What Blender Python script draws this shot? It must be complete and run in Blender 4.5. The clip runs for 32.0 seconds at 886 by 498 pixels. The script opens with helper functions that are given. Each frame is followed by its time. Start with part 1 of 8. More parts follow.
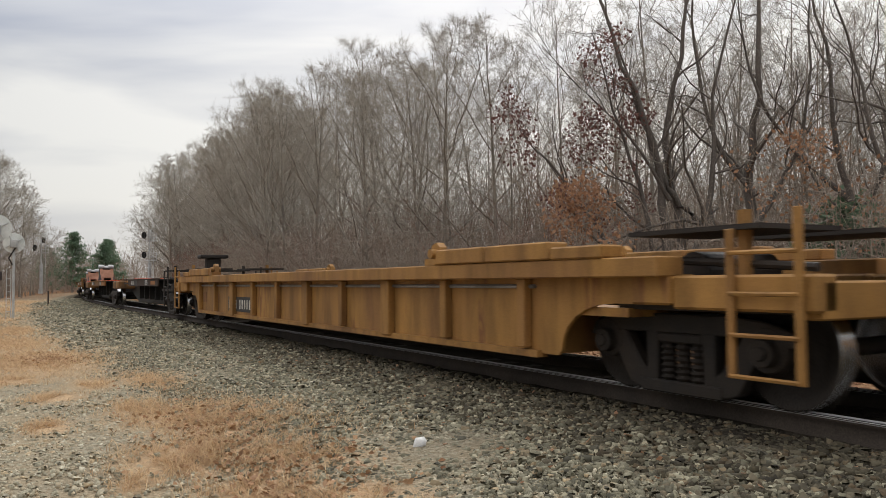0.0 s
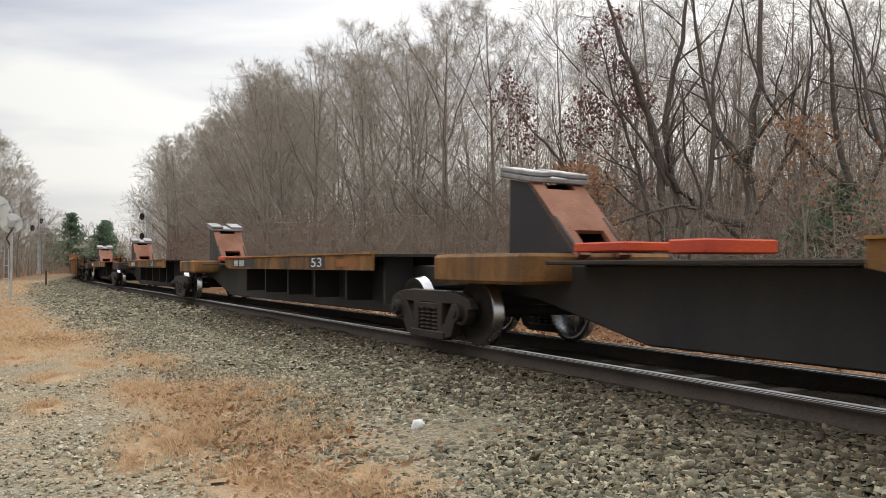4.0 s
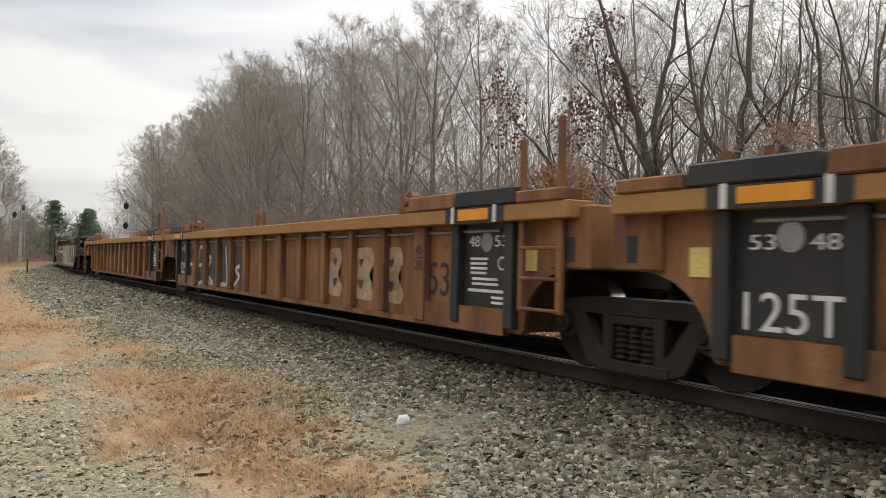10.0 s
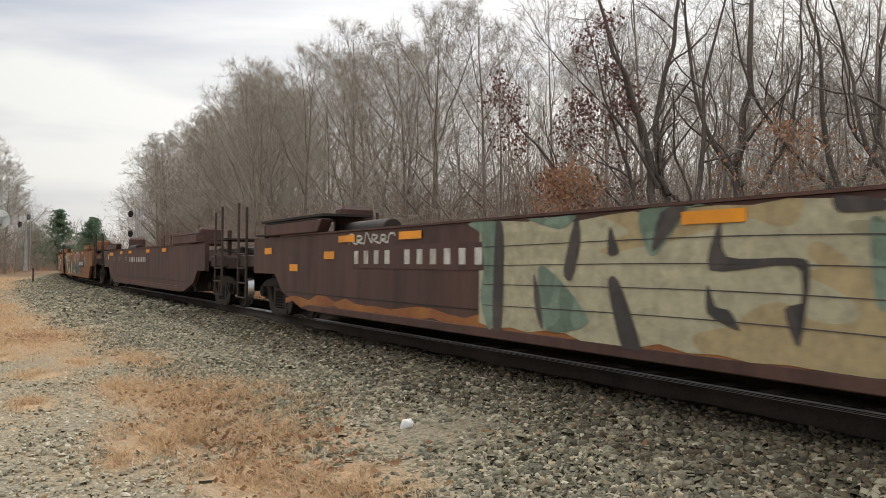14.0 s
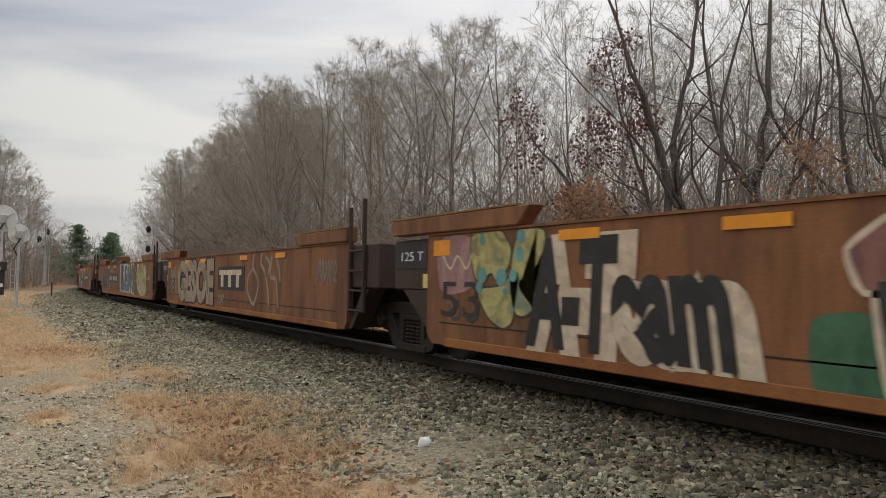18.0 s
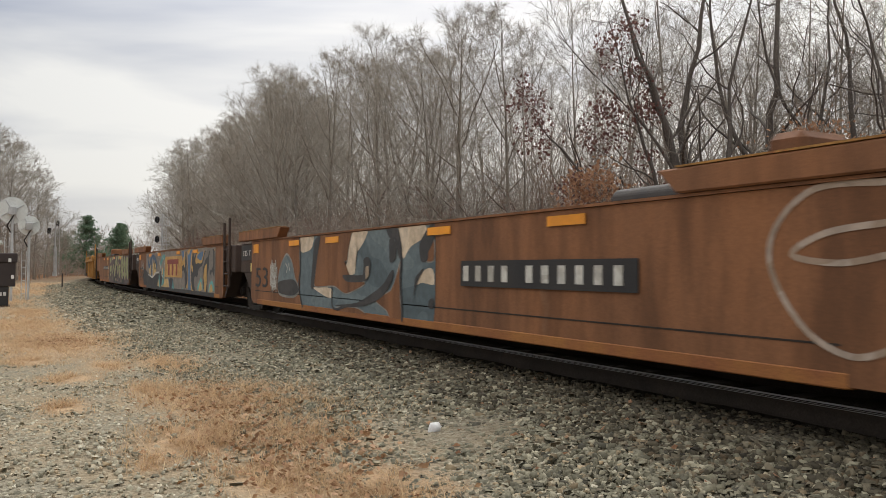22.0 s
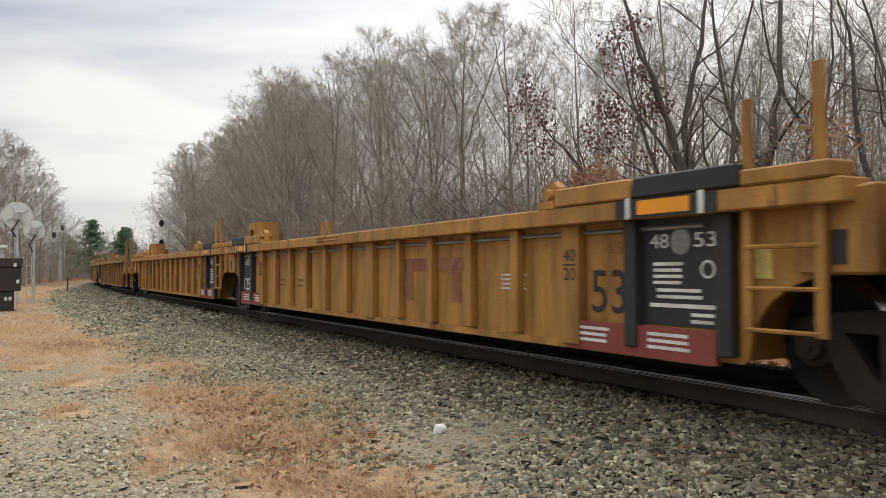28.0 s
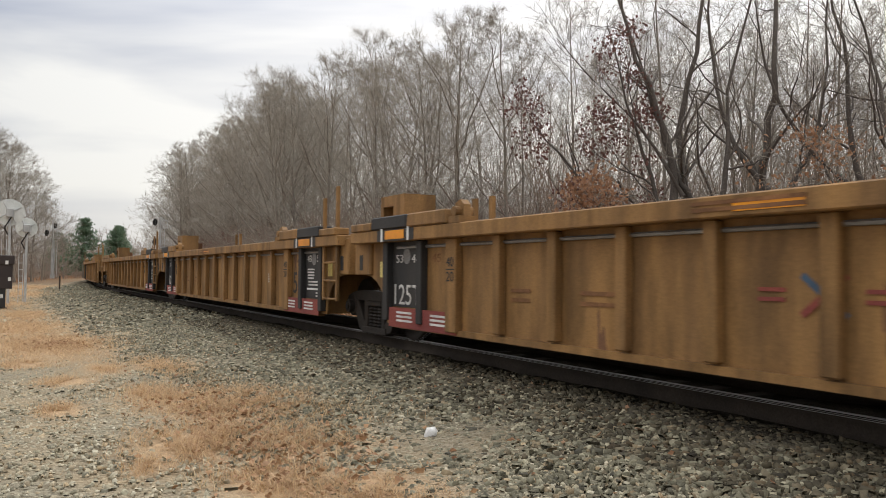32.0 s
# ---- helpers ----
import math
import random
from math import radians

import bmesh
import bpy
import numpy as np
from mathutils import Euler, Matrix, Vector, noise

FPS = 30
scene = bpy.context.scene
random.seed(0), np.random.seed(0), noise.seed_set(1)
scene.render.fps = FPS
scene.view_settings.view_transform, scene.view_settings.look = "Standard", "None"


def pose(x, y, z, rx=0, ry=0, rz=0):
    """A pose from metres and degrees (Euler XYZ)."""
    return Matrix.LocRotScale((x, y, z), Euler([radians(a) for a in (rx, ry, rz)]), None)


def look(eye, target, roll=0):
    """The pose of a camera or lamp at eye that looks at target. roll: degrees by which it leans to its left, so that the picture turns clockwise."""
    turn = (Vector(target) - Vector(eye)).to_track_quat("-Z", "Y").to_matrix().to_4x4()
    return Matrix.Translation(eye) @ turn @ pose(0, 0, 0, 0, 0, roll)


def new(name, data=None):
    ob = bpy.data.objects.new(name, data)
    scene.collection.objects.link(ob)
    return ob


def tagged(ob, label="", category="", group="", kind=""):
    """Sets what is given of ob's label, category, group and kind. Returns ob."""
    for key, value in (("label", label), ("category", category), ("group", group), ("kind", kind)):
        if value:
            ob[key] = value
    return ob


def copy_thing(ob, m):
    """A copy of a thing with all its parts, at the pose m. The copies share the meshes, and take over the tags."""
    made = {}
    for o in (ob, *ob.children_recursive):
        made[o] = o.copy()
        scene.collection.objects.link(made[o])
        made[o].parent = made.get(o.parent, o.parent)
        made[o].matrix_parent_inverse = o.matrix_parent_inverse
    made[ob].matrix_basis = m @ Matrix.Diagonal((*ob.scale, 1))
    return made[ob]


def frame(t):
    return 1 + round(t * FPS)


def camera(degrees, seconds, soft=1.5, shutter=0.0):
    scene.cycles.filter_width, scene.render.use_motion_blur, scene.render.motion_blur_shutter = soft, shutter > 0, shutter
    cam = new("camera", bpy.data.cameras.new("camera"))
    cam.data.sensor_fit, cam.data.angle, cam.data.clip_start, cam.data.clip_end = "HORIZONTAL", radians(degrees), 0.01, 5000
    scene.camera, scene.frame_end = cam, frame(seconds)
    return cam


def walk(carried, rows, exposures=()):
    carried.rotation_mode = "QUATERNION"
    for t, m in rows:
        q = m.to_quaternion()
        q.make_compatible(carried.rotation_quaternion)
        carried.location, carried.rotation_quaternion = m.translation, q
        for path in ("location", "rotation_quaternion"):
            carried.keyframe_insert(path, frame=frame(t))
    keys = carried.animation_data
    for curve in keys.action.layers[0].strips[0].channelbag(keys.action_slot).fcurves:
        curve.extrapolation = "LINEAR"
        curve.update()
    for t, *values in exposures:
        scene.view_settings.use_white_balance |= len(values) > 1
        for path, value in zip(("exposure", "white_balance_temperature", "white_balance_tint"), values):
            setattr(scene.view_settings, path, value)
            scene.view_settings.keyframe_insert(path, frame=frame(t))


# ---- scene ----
# camera: a phone held by hand beside the line, about a metre above the rails
cam = camera(57.9, 32.0, soft=0.5, shutter=0.12)
PATH = [
    (0, pose(0.021, -0.008, 1.531, 92.30, 0.49, -29.33)),
    (0.5, pose(0.027, -0.011, 1.535, 92.05, 0.36, -29.20)),
    (1, pose(0.028, -0.020, 1.530, 91.87, 0.59, -29.06)),
    (1.5, pose(0.027, -0.016, 1.528, 91.66, 0.62, -28.97)),
    (2, pose(0.022, -0.014, 1.530, 91.58, 0.55, -29.01)),
    (2.5, pose(0.023, -0.016, 1.525, 91.57, 0.49, -29.17)),
    (3, pose(0.028, -0.016, 1.528, 91.51, 0.35, -29.38)),
    (3.5, pose(0.022, -0.004, 1.526, 91.33, 0.23, -29.52)),
    (5.5, pose(0.011, 0.003, 1.528, 90.52, -0.61, -29.05)),
    (6, pose(0.007, 0.006, 1.523, 90.35, -0.64, -29.10)),
    (6.5, pose(-0.001, 0.006, 1.526, 90.59, -0.61, -29.31)),
    (7, pose(0.001, 0.007, 1.527, 91.19, -0.47, -29.48)),
    (7.5, pose(0.001, 0.014, 1.528, 91.48, -0.46, -29.54)),
    (8, pose(0.002, 0.010, 1.528, 91.54, -0.64, -29.65)),
    (8.5, pose(-0.002, 0.011, 1.528, 91.55, -0.77, -29.85)),
    (9, pose(-0.011, 0.015, 1.523, 91.51, -1.00, -29.99)),
    (9.5, pose(-0.018, 0.004, 1.523, 91.23, -1.16, -30.34)),
    (10, pose(-0.018, 0.013, 1.515, 90.97, -1.38, -30.57)),
    (10.5, pose(-0.013, 0.010, 1.519, 91.00, -1.21, -30.60)),
    (11, pose(-0.008, 0.006, 1.522, 91.17, -0.98, -30.45)),
    (11.5, pose(-0.011, 0.001, 1.521, 91.35, -1.01, -30.21)),
    (12, pose(-0.010, -0.000, 1.519, 91.41, -1.03, -30.10)),
    (12.5, pose(-0.011, 0.003, 1.525, 91.32, -0.78, -30.21)),
    (13, pose(-0.006, 0.009, 1.523, 91.36, -0.59, -30.27)),
    (13.5, pose(0.006, 0.009, 1.530, 91.17, -0.38, -30.27)),
    (14, pose(0.008, 0.002, 1.520, 91.17, -0.48, -30.22)),
    (14.5, pose(0.016, 0.005, 1.525, 91.40, -0.23, -30.11)),
    (16.5, pose(-0.012, 0.013, 1.520, 91.48, -0.52, -29.58)),
    (17, pose(-0.027, 0.004, 1.518, 91.82, -0.81, -29.42)),
    (17.5, pose(-0.026, 0.007, 1.522, 92.34, -0.99, -29.22)),
    (18, pose(-0.023, 0.017, 1.518, 92.43, -0.97, -29.17)),
    (18.5, pose(-0.027, 0.008, 1.521, 92.29, -0.79, -29.05)),
    (19, pose(-0.020, 0.013, 1.518, 91.76, -0.51, -28.59)),
    (19.5, pose(-0.025, 0.005, 1.520, 91.56, -0.17, -28.30)),
    (20, pose(-0.022, 0.009, 1.520, 91.61, 0.12, -28.18)),
    (20.5, pose(-0.026, 0.007, 1.519, 91.51, -0.29, -28.10)),
    (21, pose(-0.039, -0.004, 1.515, 91.74, -0.73, -28.10)),
    (21.5, pose(-0.041, -0.001, 1.516, 91.72, -0.53, -28.29)),
    (22, pose(-0.028, 0.005, 1.514, 91.47, -0.30, -28.57)),
    (22.5, pose(-0.021, 0.012, 1.517, 91.29, -0.08, -28.75)),
    (23, pose(-0.028, 0.008, 1.521, 91.18, -0.01, -28.70)),
    (23.5, pose(-0.031, 0.004, 1.518, 91.18, -0.07, -28.58)),
    (24, pose(-0.032, 0.006, 1.515, 91.19, -0.10, -28.43)),
    (24.5, pose(-0.027, 0.008, 1.511, 91.19, -0.10, -28.46)),
    (25, pose(-0.023, 0.008, 1.514, 90.98, 0.10, -28.47)),
    (25.5, pose(-0.022, 0.008, 1.518, 90.90, 0.23, -28.40)),
    (27.5, pose(-0.023, 0.012, 1.520, 91.38, 0.14, -28.50)),
    (28, pose(-0.021, 0.010, 1.515, 91.55, 0.17, -28.26)),
    (28.5, pose(-0.024, 0.009, 1.519, 91.66, 0.20, -28.22)),
    (29, pose(-0.020, 0.008, 1.519, 91.72, 0.14, -28.34)),
    (29.5, pose(-0.023, 0.004, 1.522, 91.72, 0.17, -28.65)),
    (30, pose(-0.026, 0.013, 1.519, 91.91, -0.06, -28.76)),
    (30.5, pose(-0.025, 0.013, 1.516, 92.02, -0.29, -28.88)),
    (31, pose(-0.023, 0.006, 1.523, 92.01, -0.31, -28.87)),
    (31.5, pose(-0.018, 0.005, 1.519, 91.98, -0.35, -28.81)),
    (32, pose(-0.014, 0.012, 1.520, 91.73, -0.51, -28.71)),
]
walk(cam, PATH, exposures=[(0.0, -0.08), (1.0, -0.12), (2.0, 0.1), (3.5, 0.1), (6.0, 0.22), (8.0, 0.24), (9.0, 0.14), (10.5, 0.06), (13.0, 0.1), (14.5, 0.05), (17.0, 0.2), (17.6, -0.02), (18.0, -0.28), (19.0, -0.26), (20.0, -0.08), (21.0, -0.28), (21.5, -0.2), (22.0, -0.04), (23.0, -0.16), (24.0, -0.12), (25.0, 0.02), (28.0, 0.06), (32.0, 0.06)])

# ---- line of the track and the run of the train ----
RAIL = 0.5            # height of the rail tops above the ground by the camera
XC = 6.238            # track centre, to the right of the camera
BEND_Y = 39.67        # the track is straight up to here, then bends right
RADIUS = 1000 / 2.0953
SPEED = [(0, 12.06), (8, 12.06), (16, 12.03), (24, 11.91), (32, 11.70)]


def travel(t):
    """Metres that the train has gone at t seconds."""
    done = 0.0
    for (ta, va), (tb, vb) in zip(SPEED, SPEED[1:]):
        if t <= ta:
            break
        te = min(t, tb)
        ve = va + (vb - va) * (te - ta) / (tb - ta)
        done += (te - ta) * (va + ve) / 2
    return done


def on_track(s, u=0.0, z=0.0):
    """The place and heading at s metres along the track, u metres to its right, z above the rail tops."""
    a = max(s - BEND_Y, 0) / RADIUS
    x = XC + RADIUS * (1 - math.cos(a)) + u * math.cos(a)
    y = min(s, BEND_Y) + RADIUS * math.sin(a) - u * math.sin(a)
    return x, y, RAIL + z, a


def beside(x, y):
    """Distance to the right of the track centre, for arrays."""
    bent = RADIUS - np.hypot(x - XC - RADIUS, y - BEND_Y)
    return np.where(y < BEND_Y, x - XC, bent)


def height(x, y):
    """Ground height: flat by the camera, a ballast bank under the track, the wood's floor beyond."""
    u = beside(x, y)
    bank = 0.34 * (np.clip((4.6 - np.abs(u)) / 2.9, 0, 1))
    bank = np.where((np.abs(u) < 0.62), bank - 0.02, bank)
    wood = 0.35 * np.clip((u - 5) / 8, 0, 1)
    return bank + wood


# ---- world and sun ----
SUN_AZ, SUN_EL = radians(38), radians(38)      # clockwise from the track's direction
world = bpy.data.worlds.new("overcast_sky")
scene.world = world
world.use_nodes = True
nt = world.node_tree
nt.nodes.clear()


def node(tree, kind, **sets):
    n = tree.nodes.new(kind)
    for key, value in sets.items():
        if key == "loc":
            continue
        n.inputs[key].default_value = value
    return n


out = nt.nodes.new("ShaderNodeOutputWorld")
bg = node(nt, "ShaderNodeBackground", Strength=1.0)
sky = nt.nodes.new("ShaderNodeTexSky")
sky.sky_type, sky.sun_disc = "NISHITA", False
sky.sun_elevation, sky.sun_rotation = SUN_EL, SUN_AZ
sky.dust_density, sky.air_density = 3.0, 1.0
dim = nt.nodes.new("ShaderNodeVectorMath")
dim.operation = "SCALE"
dim.inputs["Scale"].default_value = 0.10
coord = nt.nodes.new("ShaderNodeTexCoord")
mapping = nt.nodes.new("ShaderNodeMapping")
mapping.inputs["Scale"].default_value = (1.0, 1.0, 4.6)
mapping.inputs["Rotation"].default_value = (0.0, 0.14, 0.4)
clouds = node(nt, "ShaderNodeTexNoise", Scale=1.6, Detail=5.0, Roughness=0.48, Distortion=0.5)
ramp = nt.nodes.new("ShaderNodeValToRGB")
ramp.color_ramp.elements[0].position, ramp.color_ramp.elements[0].color = 0.34, (0.45, 0.485, 0.57, 1)
ramp.color_ramp.elements[1].position, ramp.color_ramp.elements[1].color = 0.62, (0.94, 0.93, 0.895, 1)
# the cloud sheet is brighter towards the veiled sun
toward = nt.nodes.new("ShaderNodeVectorMath")
toward.operation = "DOT_PRODUCT"
toward.inputs[1].default_value = (math.sin(SUN_AZ) * math.cos(SUN_EL), math.cos(SUN_AZ) * math.cos(SUN_EL), math.sin(SUN_EL))
glow = nt.nodes.new("ShaderNodeMapRange")
glow.inputs["From Min"].default_value, glow.inputs["From Max"].default_value = 0.55, 1.0
glow.inputs["To Min"].default_value, glow.inputs["To Max"].default_value = 0.78, 1.2
bright = nt.nodes.new("ShaderNodeVectorMath")
bright.operation = "SCALE"
# an overcast sky grows brighter towards the zenith
upward = nt.nodes.new("ShaderNodeSeparateXYZ")
zenith = nt.nodes.new("ShaderNodeMapRange")
zenith.interpolation_type = "SMOOTHSTEP"
zenith.inputs["From Min"].default_value, zenith.inputs["From Max"].default_value = 0.22, 0.85
zenith.inputs["To Min"].default_value, zenith.inputs["To Max"].default_value = 1.0, 3.0
whole = nt.nodes.new("ShaderNodeMath")
whole.operation = "MULTIPLY"
nt.links.new(coord.outputs["Generated"], upward.inputs["Vector"])
nt.links.new(upward.outputs["Z"], zenith.inputs["Value"])
nt.links.new(glow.outputs["Result"], whole.inputs[0])
nt.links.new(zenith.outputs["Result"], whole.inputs[1])
mix = nt.nodes.new("ShaderNodeMix")
mix.data_type = "RGBA"
mix.inputs["Factor"].default_value = 0.88
nt.links.new(coord.outputs["Generated"], mapping.inputs["Vector"])
nt.links.new(mapping.outputs["Vector"], clouds.inputs["Vector"])
nt.links.new(clouds.outputs["Fac"], ramp.inputs["Fac"])
nt.links.new(coord.outputs["Generated"], toward.inputs[0])
nt.links.new(toward.outputs["Value"], glow.inputs["Value"])
nt.links.new(ramp.outputs["Color"], bright.inputs[0])
nt.links.new(whole.outputs["Value"], bright.inputs["Scale"])
nt.links.new(sky.outputs["Color"], dim.inputs[0])
nt.links.new(dim.outputs["Vector"], mix.inputs["A"])
nt.links.new(bright.outputs["Vector"], mix.inputs["B"])
nt.links.new(mix.outputs["Result"], bg.inputs["Color"])
nt.links.new(bg.outputs["Background"], out.inputs["Surface"])

sun_data = bpy.data.lights.new("sun", "SUN")
sun_data.energy, sun_data.angle, sun_data.color = 0.7, radians(25), (1.0, 0.96, 0.9)
sun = new("sun", sun_data)
sun.matrix_world = look((math.sin(SUN_AZ) * 50, math.cos(SUN_AZ) * 50, 40), (0, 0, 0))


# ---- materials ----
def mat(name, base, second=None, rough=0.8, metal=0.0, scale=6.0, fine=60.0, amount=0.5, bump=0.15, streak=1.0, detail=0.25, third=None, third_at=0.62, drip=0.0):
    """A weathered surface: two colours in broad blotches, fine grain over them, and a third colour in patches where given.
    streak stretches the blotches downwards."""
    m = bpy.data.materials.new(name)
    m.use_nodes = True
    t = m.node_tree
    b = t.nodes["Principled BSDF"]
    tc = t.nodes.new("ShaderNodeTexCoord")
    info = t.nodes.new("ShaderNodeObjectInfo")
    off = t.nodes.new("ShaderNodeVectorMath")
    off.operation = "MULTIPLY_ADD"
    off.inputs[1].default_value = (17.0, 31.0, 7.0)
    t.links.new(info.outputs["Random"], off.inputs[0])
    t.links.new(tc.outputs["Object"], off.inputs[2])
    mp = t.nodes.new("ShaderNodeMapping")
    mp.inputs["Scale"].default_value = (1.0, 1.0, 1.0 / streak)
    t.links.new(off.outputs["Vector"], mp.inputs["Vector"])
    big = node(t, "ShaderNodeTexNoise", Scale=scale / 4, Detail=5.0, Roughness=0.6)
    small = node(t, "ShaderNodeTexNoise", Scale=fine, Detail=3.0, Roughness=0.65)
    t.links.new(mp.outputs["Vector"], big.inputs["Vector"])
    t.links.new(off.outputs["Vector"], small.inputs["Vector"])
    r = t.nodes.new("ShaderNodeValToRGB")
    second = second or tuple(c * 0.6 for c in base)
    e = r.color_ramp.elements
    e[0].position, e[0].color = 0.5 - amount * 0.3, (*second, 1)
    e[1].position, e[1].color = 0.5 + amount * 0.2, (*base, 1)
    if third:
        n = e.new(third_at)
        n.color = (*base, 1)
        n = e.new(min(third_at + 0.05, 1.0))
        n.color = (*third, 1)
    t.links.new(big.outputs["Fac"], r.inputs["Fac"])
    mr = t.nodes.new("ShaderNodeMapRange")
    mr.inputs["From Min"].default_value, mr.inputs["From Max"].default_value = 0.3, 0.7
    mr.inputs["To Min"].default_value, mr.inputs["To Max"].default_value = 1 - detail, 1 + detail
    t.links.new(small.outputs["Fac"], mr.inputs["Value"])
    mul = t.nodes.new("ShaderNodeVectorMath")
    mul.operation = "SCALE"
    t.links.new(r.outputs["Color"], mul.inputs[0])
    t.links.new(mr.outputs["Result"], mul.inputs["Scale"])
    colour = mul.outputs["Vector"]
    if drip:
        # dirt washed down the side in narrow runs
        run = t.nodes.new("ShaderNodeMapping")
        run.inputs["Scale"].default_value = (1.0, 2.2, 0.45)
        t.links.new(off.outputs["Vector"], run.inputs["Vector"])
        wash = node(t, "ShaderNodeTexNoise", Scale=1.5, Detail=5.0, Roughness=0.6)
        t.links.new(run.outputs["Vector"], wash.inputs["Vector"])
        dm = t.nodes.new("ShaderNodeMapRange")
        dm.inputs["From Min"].default_value, dm.inputs["From Max"].default_value = 0.40, 0.66
        dm.inputs["To Min"].default_value, dm.inputs["To Max"].default_value = 1.0 + drip * 0.35, 1.0 - drip
        t.links.new(wash.outputs["Fac"], dm.inputs["Value"])
        more = t.nodes.new("ShaderNodeVectorMath")
        more.operation = "SCALE"
        t.links.new(colour, more.inputs[0])
        t.links.new(dm.outputs["Result"], more.inputs["Scale"])
        colour = more.outputs["Vector"]
    t.links.new(colour, b.inputs["Base Color"])
    b.inputs["Specular IOR Level"].default_value = 0.28
    b.inputs["Roughness"].default_value, b.inputs["Metallic"].default_value = rough, metal
    bp = node(t, "ShaderNodeBump", Strength=bump, Distance=0.02)
    t.links.new(small.outputs["Fac"], bp.inputs["Height"])
    t.links.new(bp.outputs["Normal"], b.inputs["Normal"])
    return m


def island_mat(name, stops, rough=0.9, fine=40.0, bump=0.2, thin=0.0):
    """For joined stones, leaves and blades: each island its own colour, with some grain; thin lets light through leaves."""
    m = bpy.data.materials.new(name)
    m.use_nodes = True
    t = m.node_tree
    b = t.nodes["Principled BSDF"]
    geo = t.nodes.new("ShaderNodeNewGeometry")
    r = t.nodes.new("ShaderNodeValToRGB")
    e = r.color_ramp.elements
    for i, c in enumerate(stops):
        pos = i / (len(stops) - 1)
        el = e[0] if i == 0 else (e[len(e) - 1] if i == len(stops) - 1 else e.new(pos))
        el.position, el.color = pos, (*c, 1)
    t.links.new(geo.outputs["Random Per Island"], r.inputs["Fac"])
    tc = t.nodes.new("ShaderNodeTexCoord")
    n = node(t, "ShaderNodeTexNoise", Scale=fine, Detail=3.0)
    t.links.new(tc.outputs["Object"], n.inputs["Vector"])
    mr = t.nodes.new("ShaderNodeMapRange")
    mr.inputs["To Min"].default_value, mr.inputs["To Max"].default_value = 0.65, 1.35
    t.links.new(n.outputs["Fac"], mr.inputs["Value"])
    mul = t.nodes.new("ShaderNodeVectorMath")
    mul.operation = "SCALE"
    t.links.new(r.outputs["Color"], mul.inputs[0])
    t.links.new(mr.outputs["Result"], mul.inputs["Scale"])
    t.links.new(mul.outputs["Vector"], b.inputs["Base Color"])
    b.inputs["Roughness"].default_value = rough
    bp = node(t, "ShaderNodeBump", Strength=bump, Distance=0.01)
    t.links.new(n.outputs["Fac"], bp.inputs["Height"])
    t.links.new(bp.outputs["Normal"], b.inputs["Normal"])
    b.inputs["Specular IOR Level"].default_value = 0.25
    if thin:
        glow_ = t.nodes.new("ShaderNodeBsdfTranslucent")
        both = node(t, "ShaderNodeMixShader", Fac=thin)
        t.links.new(mul.outputs["Vector"], glow_.inputs["Color"])
        t.links.new(b.outputs["BSDF"], both.inputs[1])
        t.links.new(glow_.outputs["BSDF"], both.inputs[2])
        t.links.new(both.outputs["Shader"], t.nodes["Material Output"].inputs["Surface"])
    return m


M_YELLOW = mat("yellow_paint", (0.43, 0.215, 0.05), (0.25, 0.125, 0.04), rough=0.6, scale=9, streak=5, amount=0.9, bump=0.06, detail=0.18, drip=0.38, third=(0.20, 0.085, 0.035), third_at=0.66)
M_YELLOW_OLD = mat("old_yellow_paint", (0.36, 0.185, 0.05), (0.17, 0.08, 0.034), rough=0.65, scale=4, streak=4, amount=0.9, bump=0.06, detail=0.15, drip=0.3, third=(0.20, 0.085, 0.035), third_at=0.62)
M_BROWN = mat("rusty_yellow_brown_paint", (0.255, 0.122, 0.052), (0.135, 0.064, 0.034), rough=0.75, scale=6, streak=4, amount=0.8, bump=0.1, detail=0.24, drip=0.42, third=(0.15, 0.065, 0.035), third_at=0.64)
M_RUST = mat("rust_brown_paint", (0.245, 0.105, 0.045), (0.155, 0.074, 0.038), rough=0.7, scale=4, streak=3, amount=0.9, bump=0.07, detail=0.18, drip=0.36, third=(0.29, 0.14, 0.07), third_at=0.66)
M_MAROON = mat("dark_maroon_paint", (0.105, 0.052, 0.040), (0.065, 0.037, 0.03), rough=0.65, scale=2.5, streak=3, amount=0.9, bump=0.06, detail=0.14, drip=0.28)
M_BLACK = mat("black_paint", (0.025, 0.025, 0.027), (0.05, 0.045, 0.04), rough=0.6, scale=4, streak=3, amount=0.8, bump=0.05, detail=0.2)
M_STEEL = mat("dark_greasy_steel", (0.024, 0.021, 0.019), (0.05, 0.037, 0.028), rough=0.65, metal=0.2, scale=8, amount=0.8)
M_GRIME = mat("grimy_underframe", (0.045, 0.036, 0.03), (0.022, 0.019, 0.017), rough=0.85, scale=5, amount=0.9)
M_WHEEL = mat("wheel_face", (0.05, 0.042, 0.036), (0.03, 0.026, 0.023), rough=0.7, metal=0.4, scale=8)
M_TREAD = mat("worn_wheel_tread", (0.62, 0.62, 0.62), (0.45, 0.44, 0.43), rough=0.25, metal=1.0, bump=0.02, detail=0.05)
# rail head reflections put into the colours: dark car on top, sky on the edges
M_RAILTOP = mat("dark_reflection_rail_top", (0.05, 0.047, 0.044), (0.035, 0.032, 0.03), rough=0.6, metal=0.3, bump=0.01, detail=0.05)
M_RAILGLINT = mat("rail_edge_glint", (0.62, 0.61, 0.60), (0.50, 0.49, 0.48), rough=0.5, metal=0.35, bump=0.01, detail=0.05)
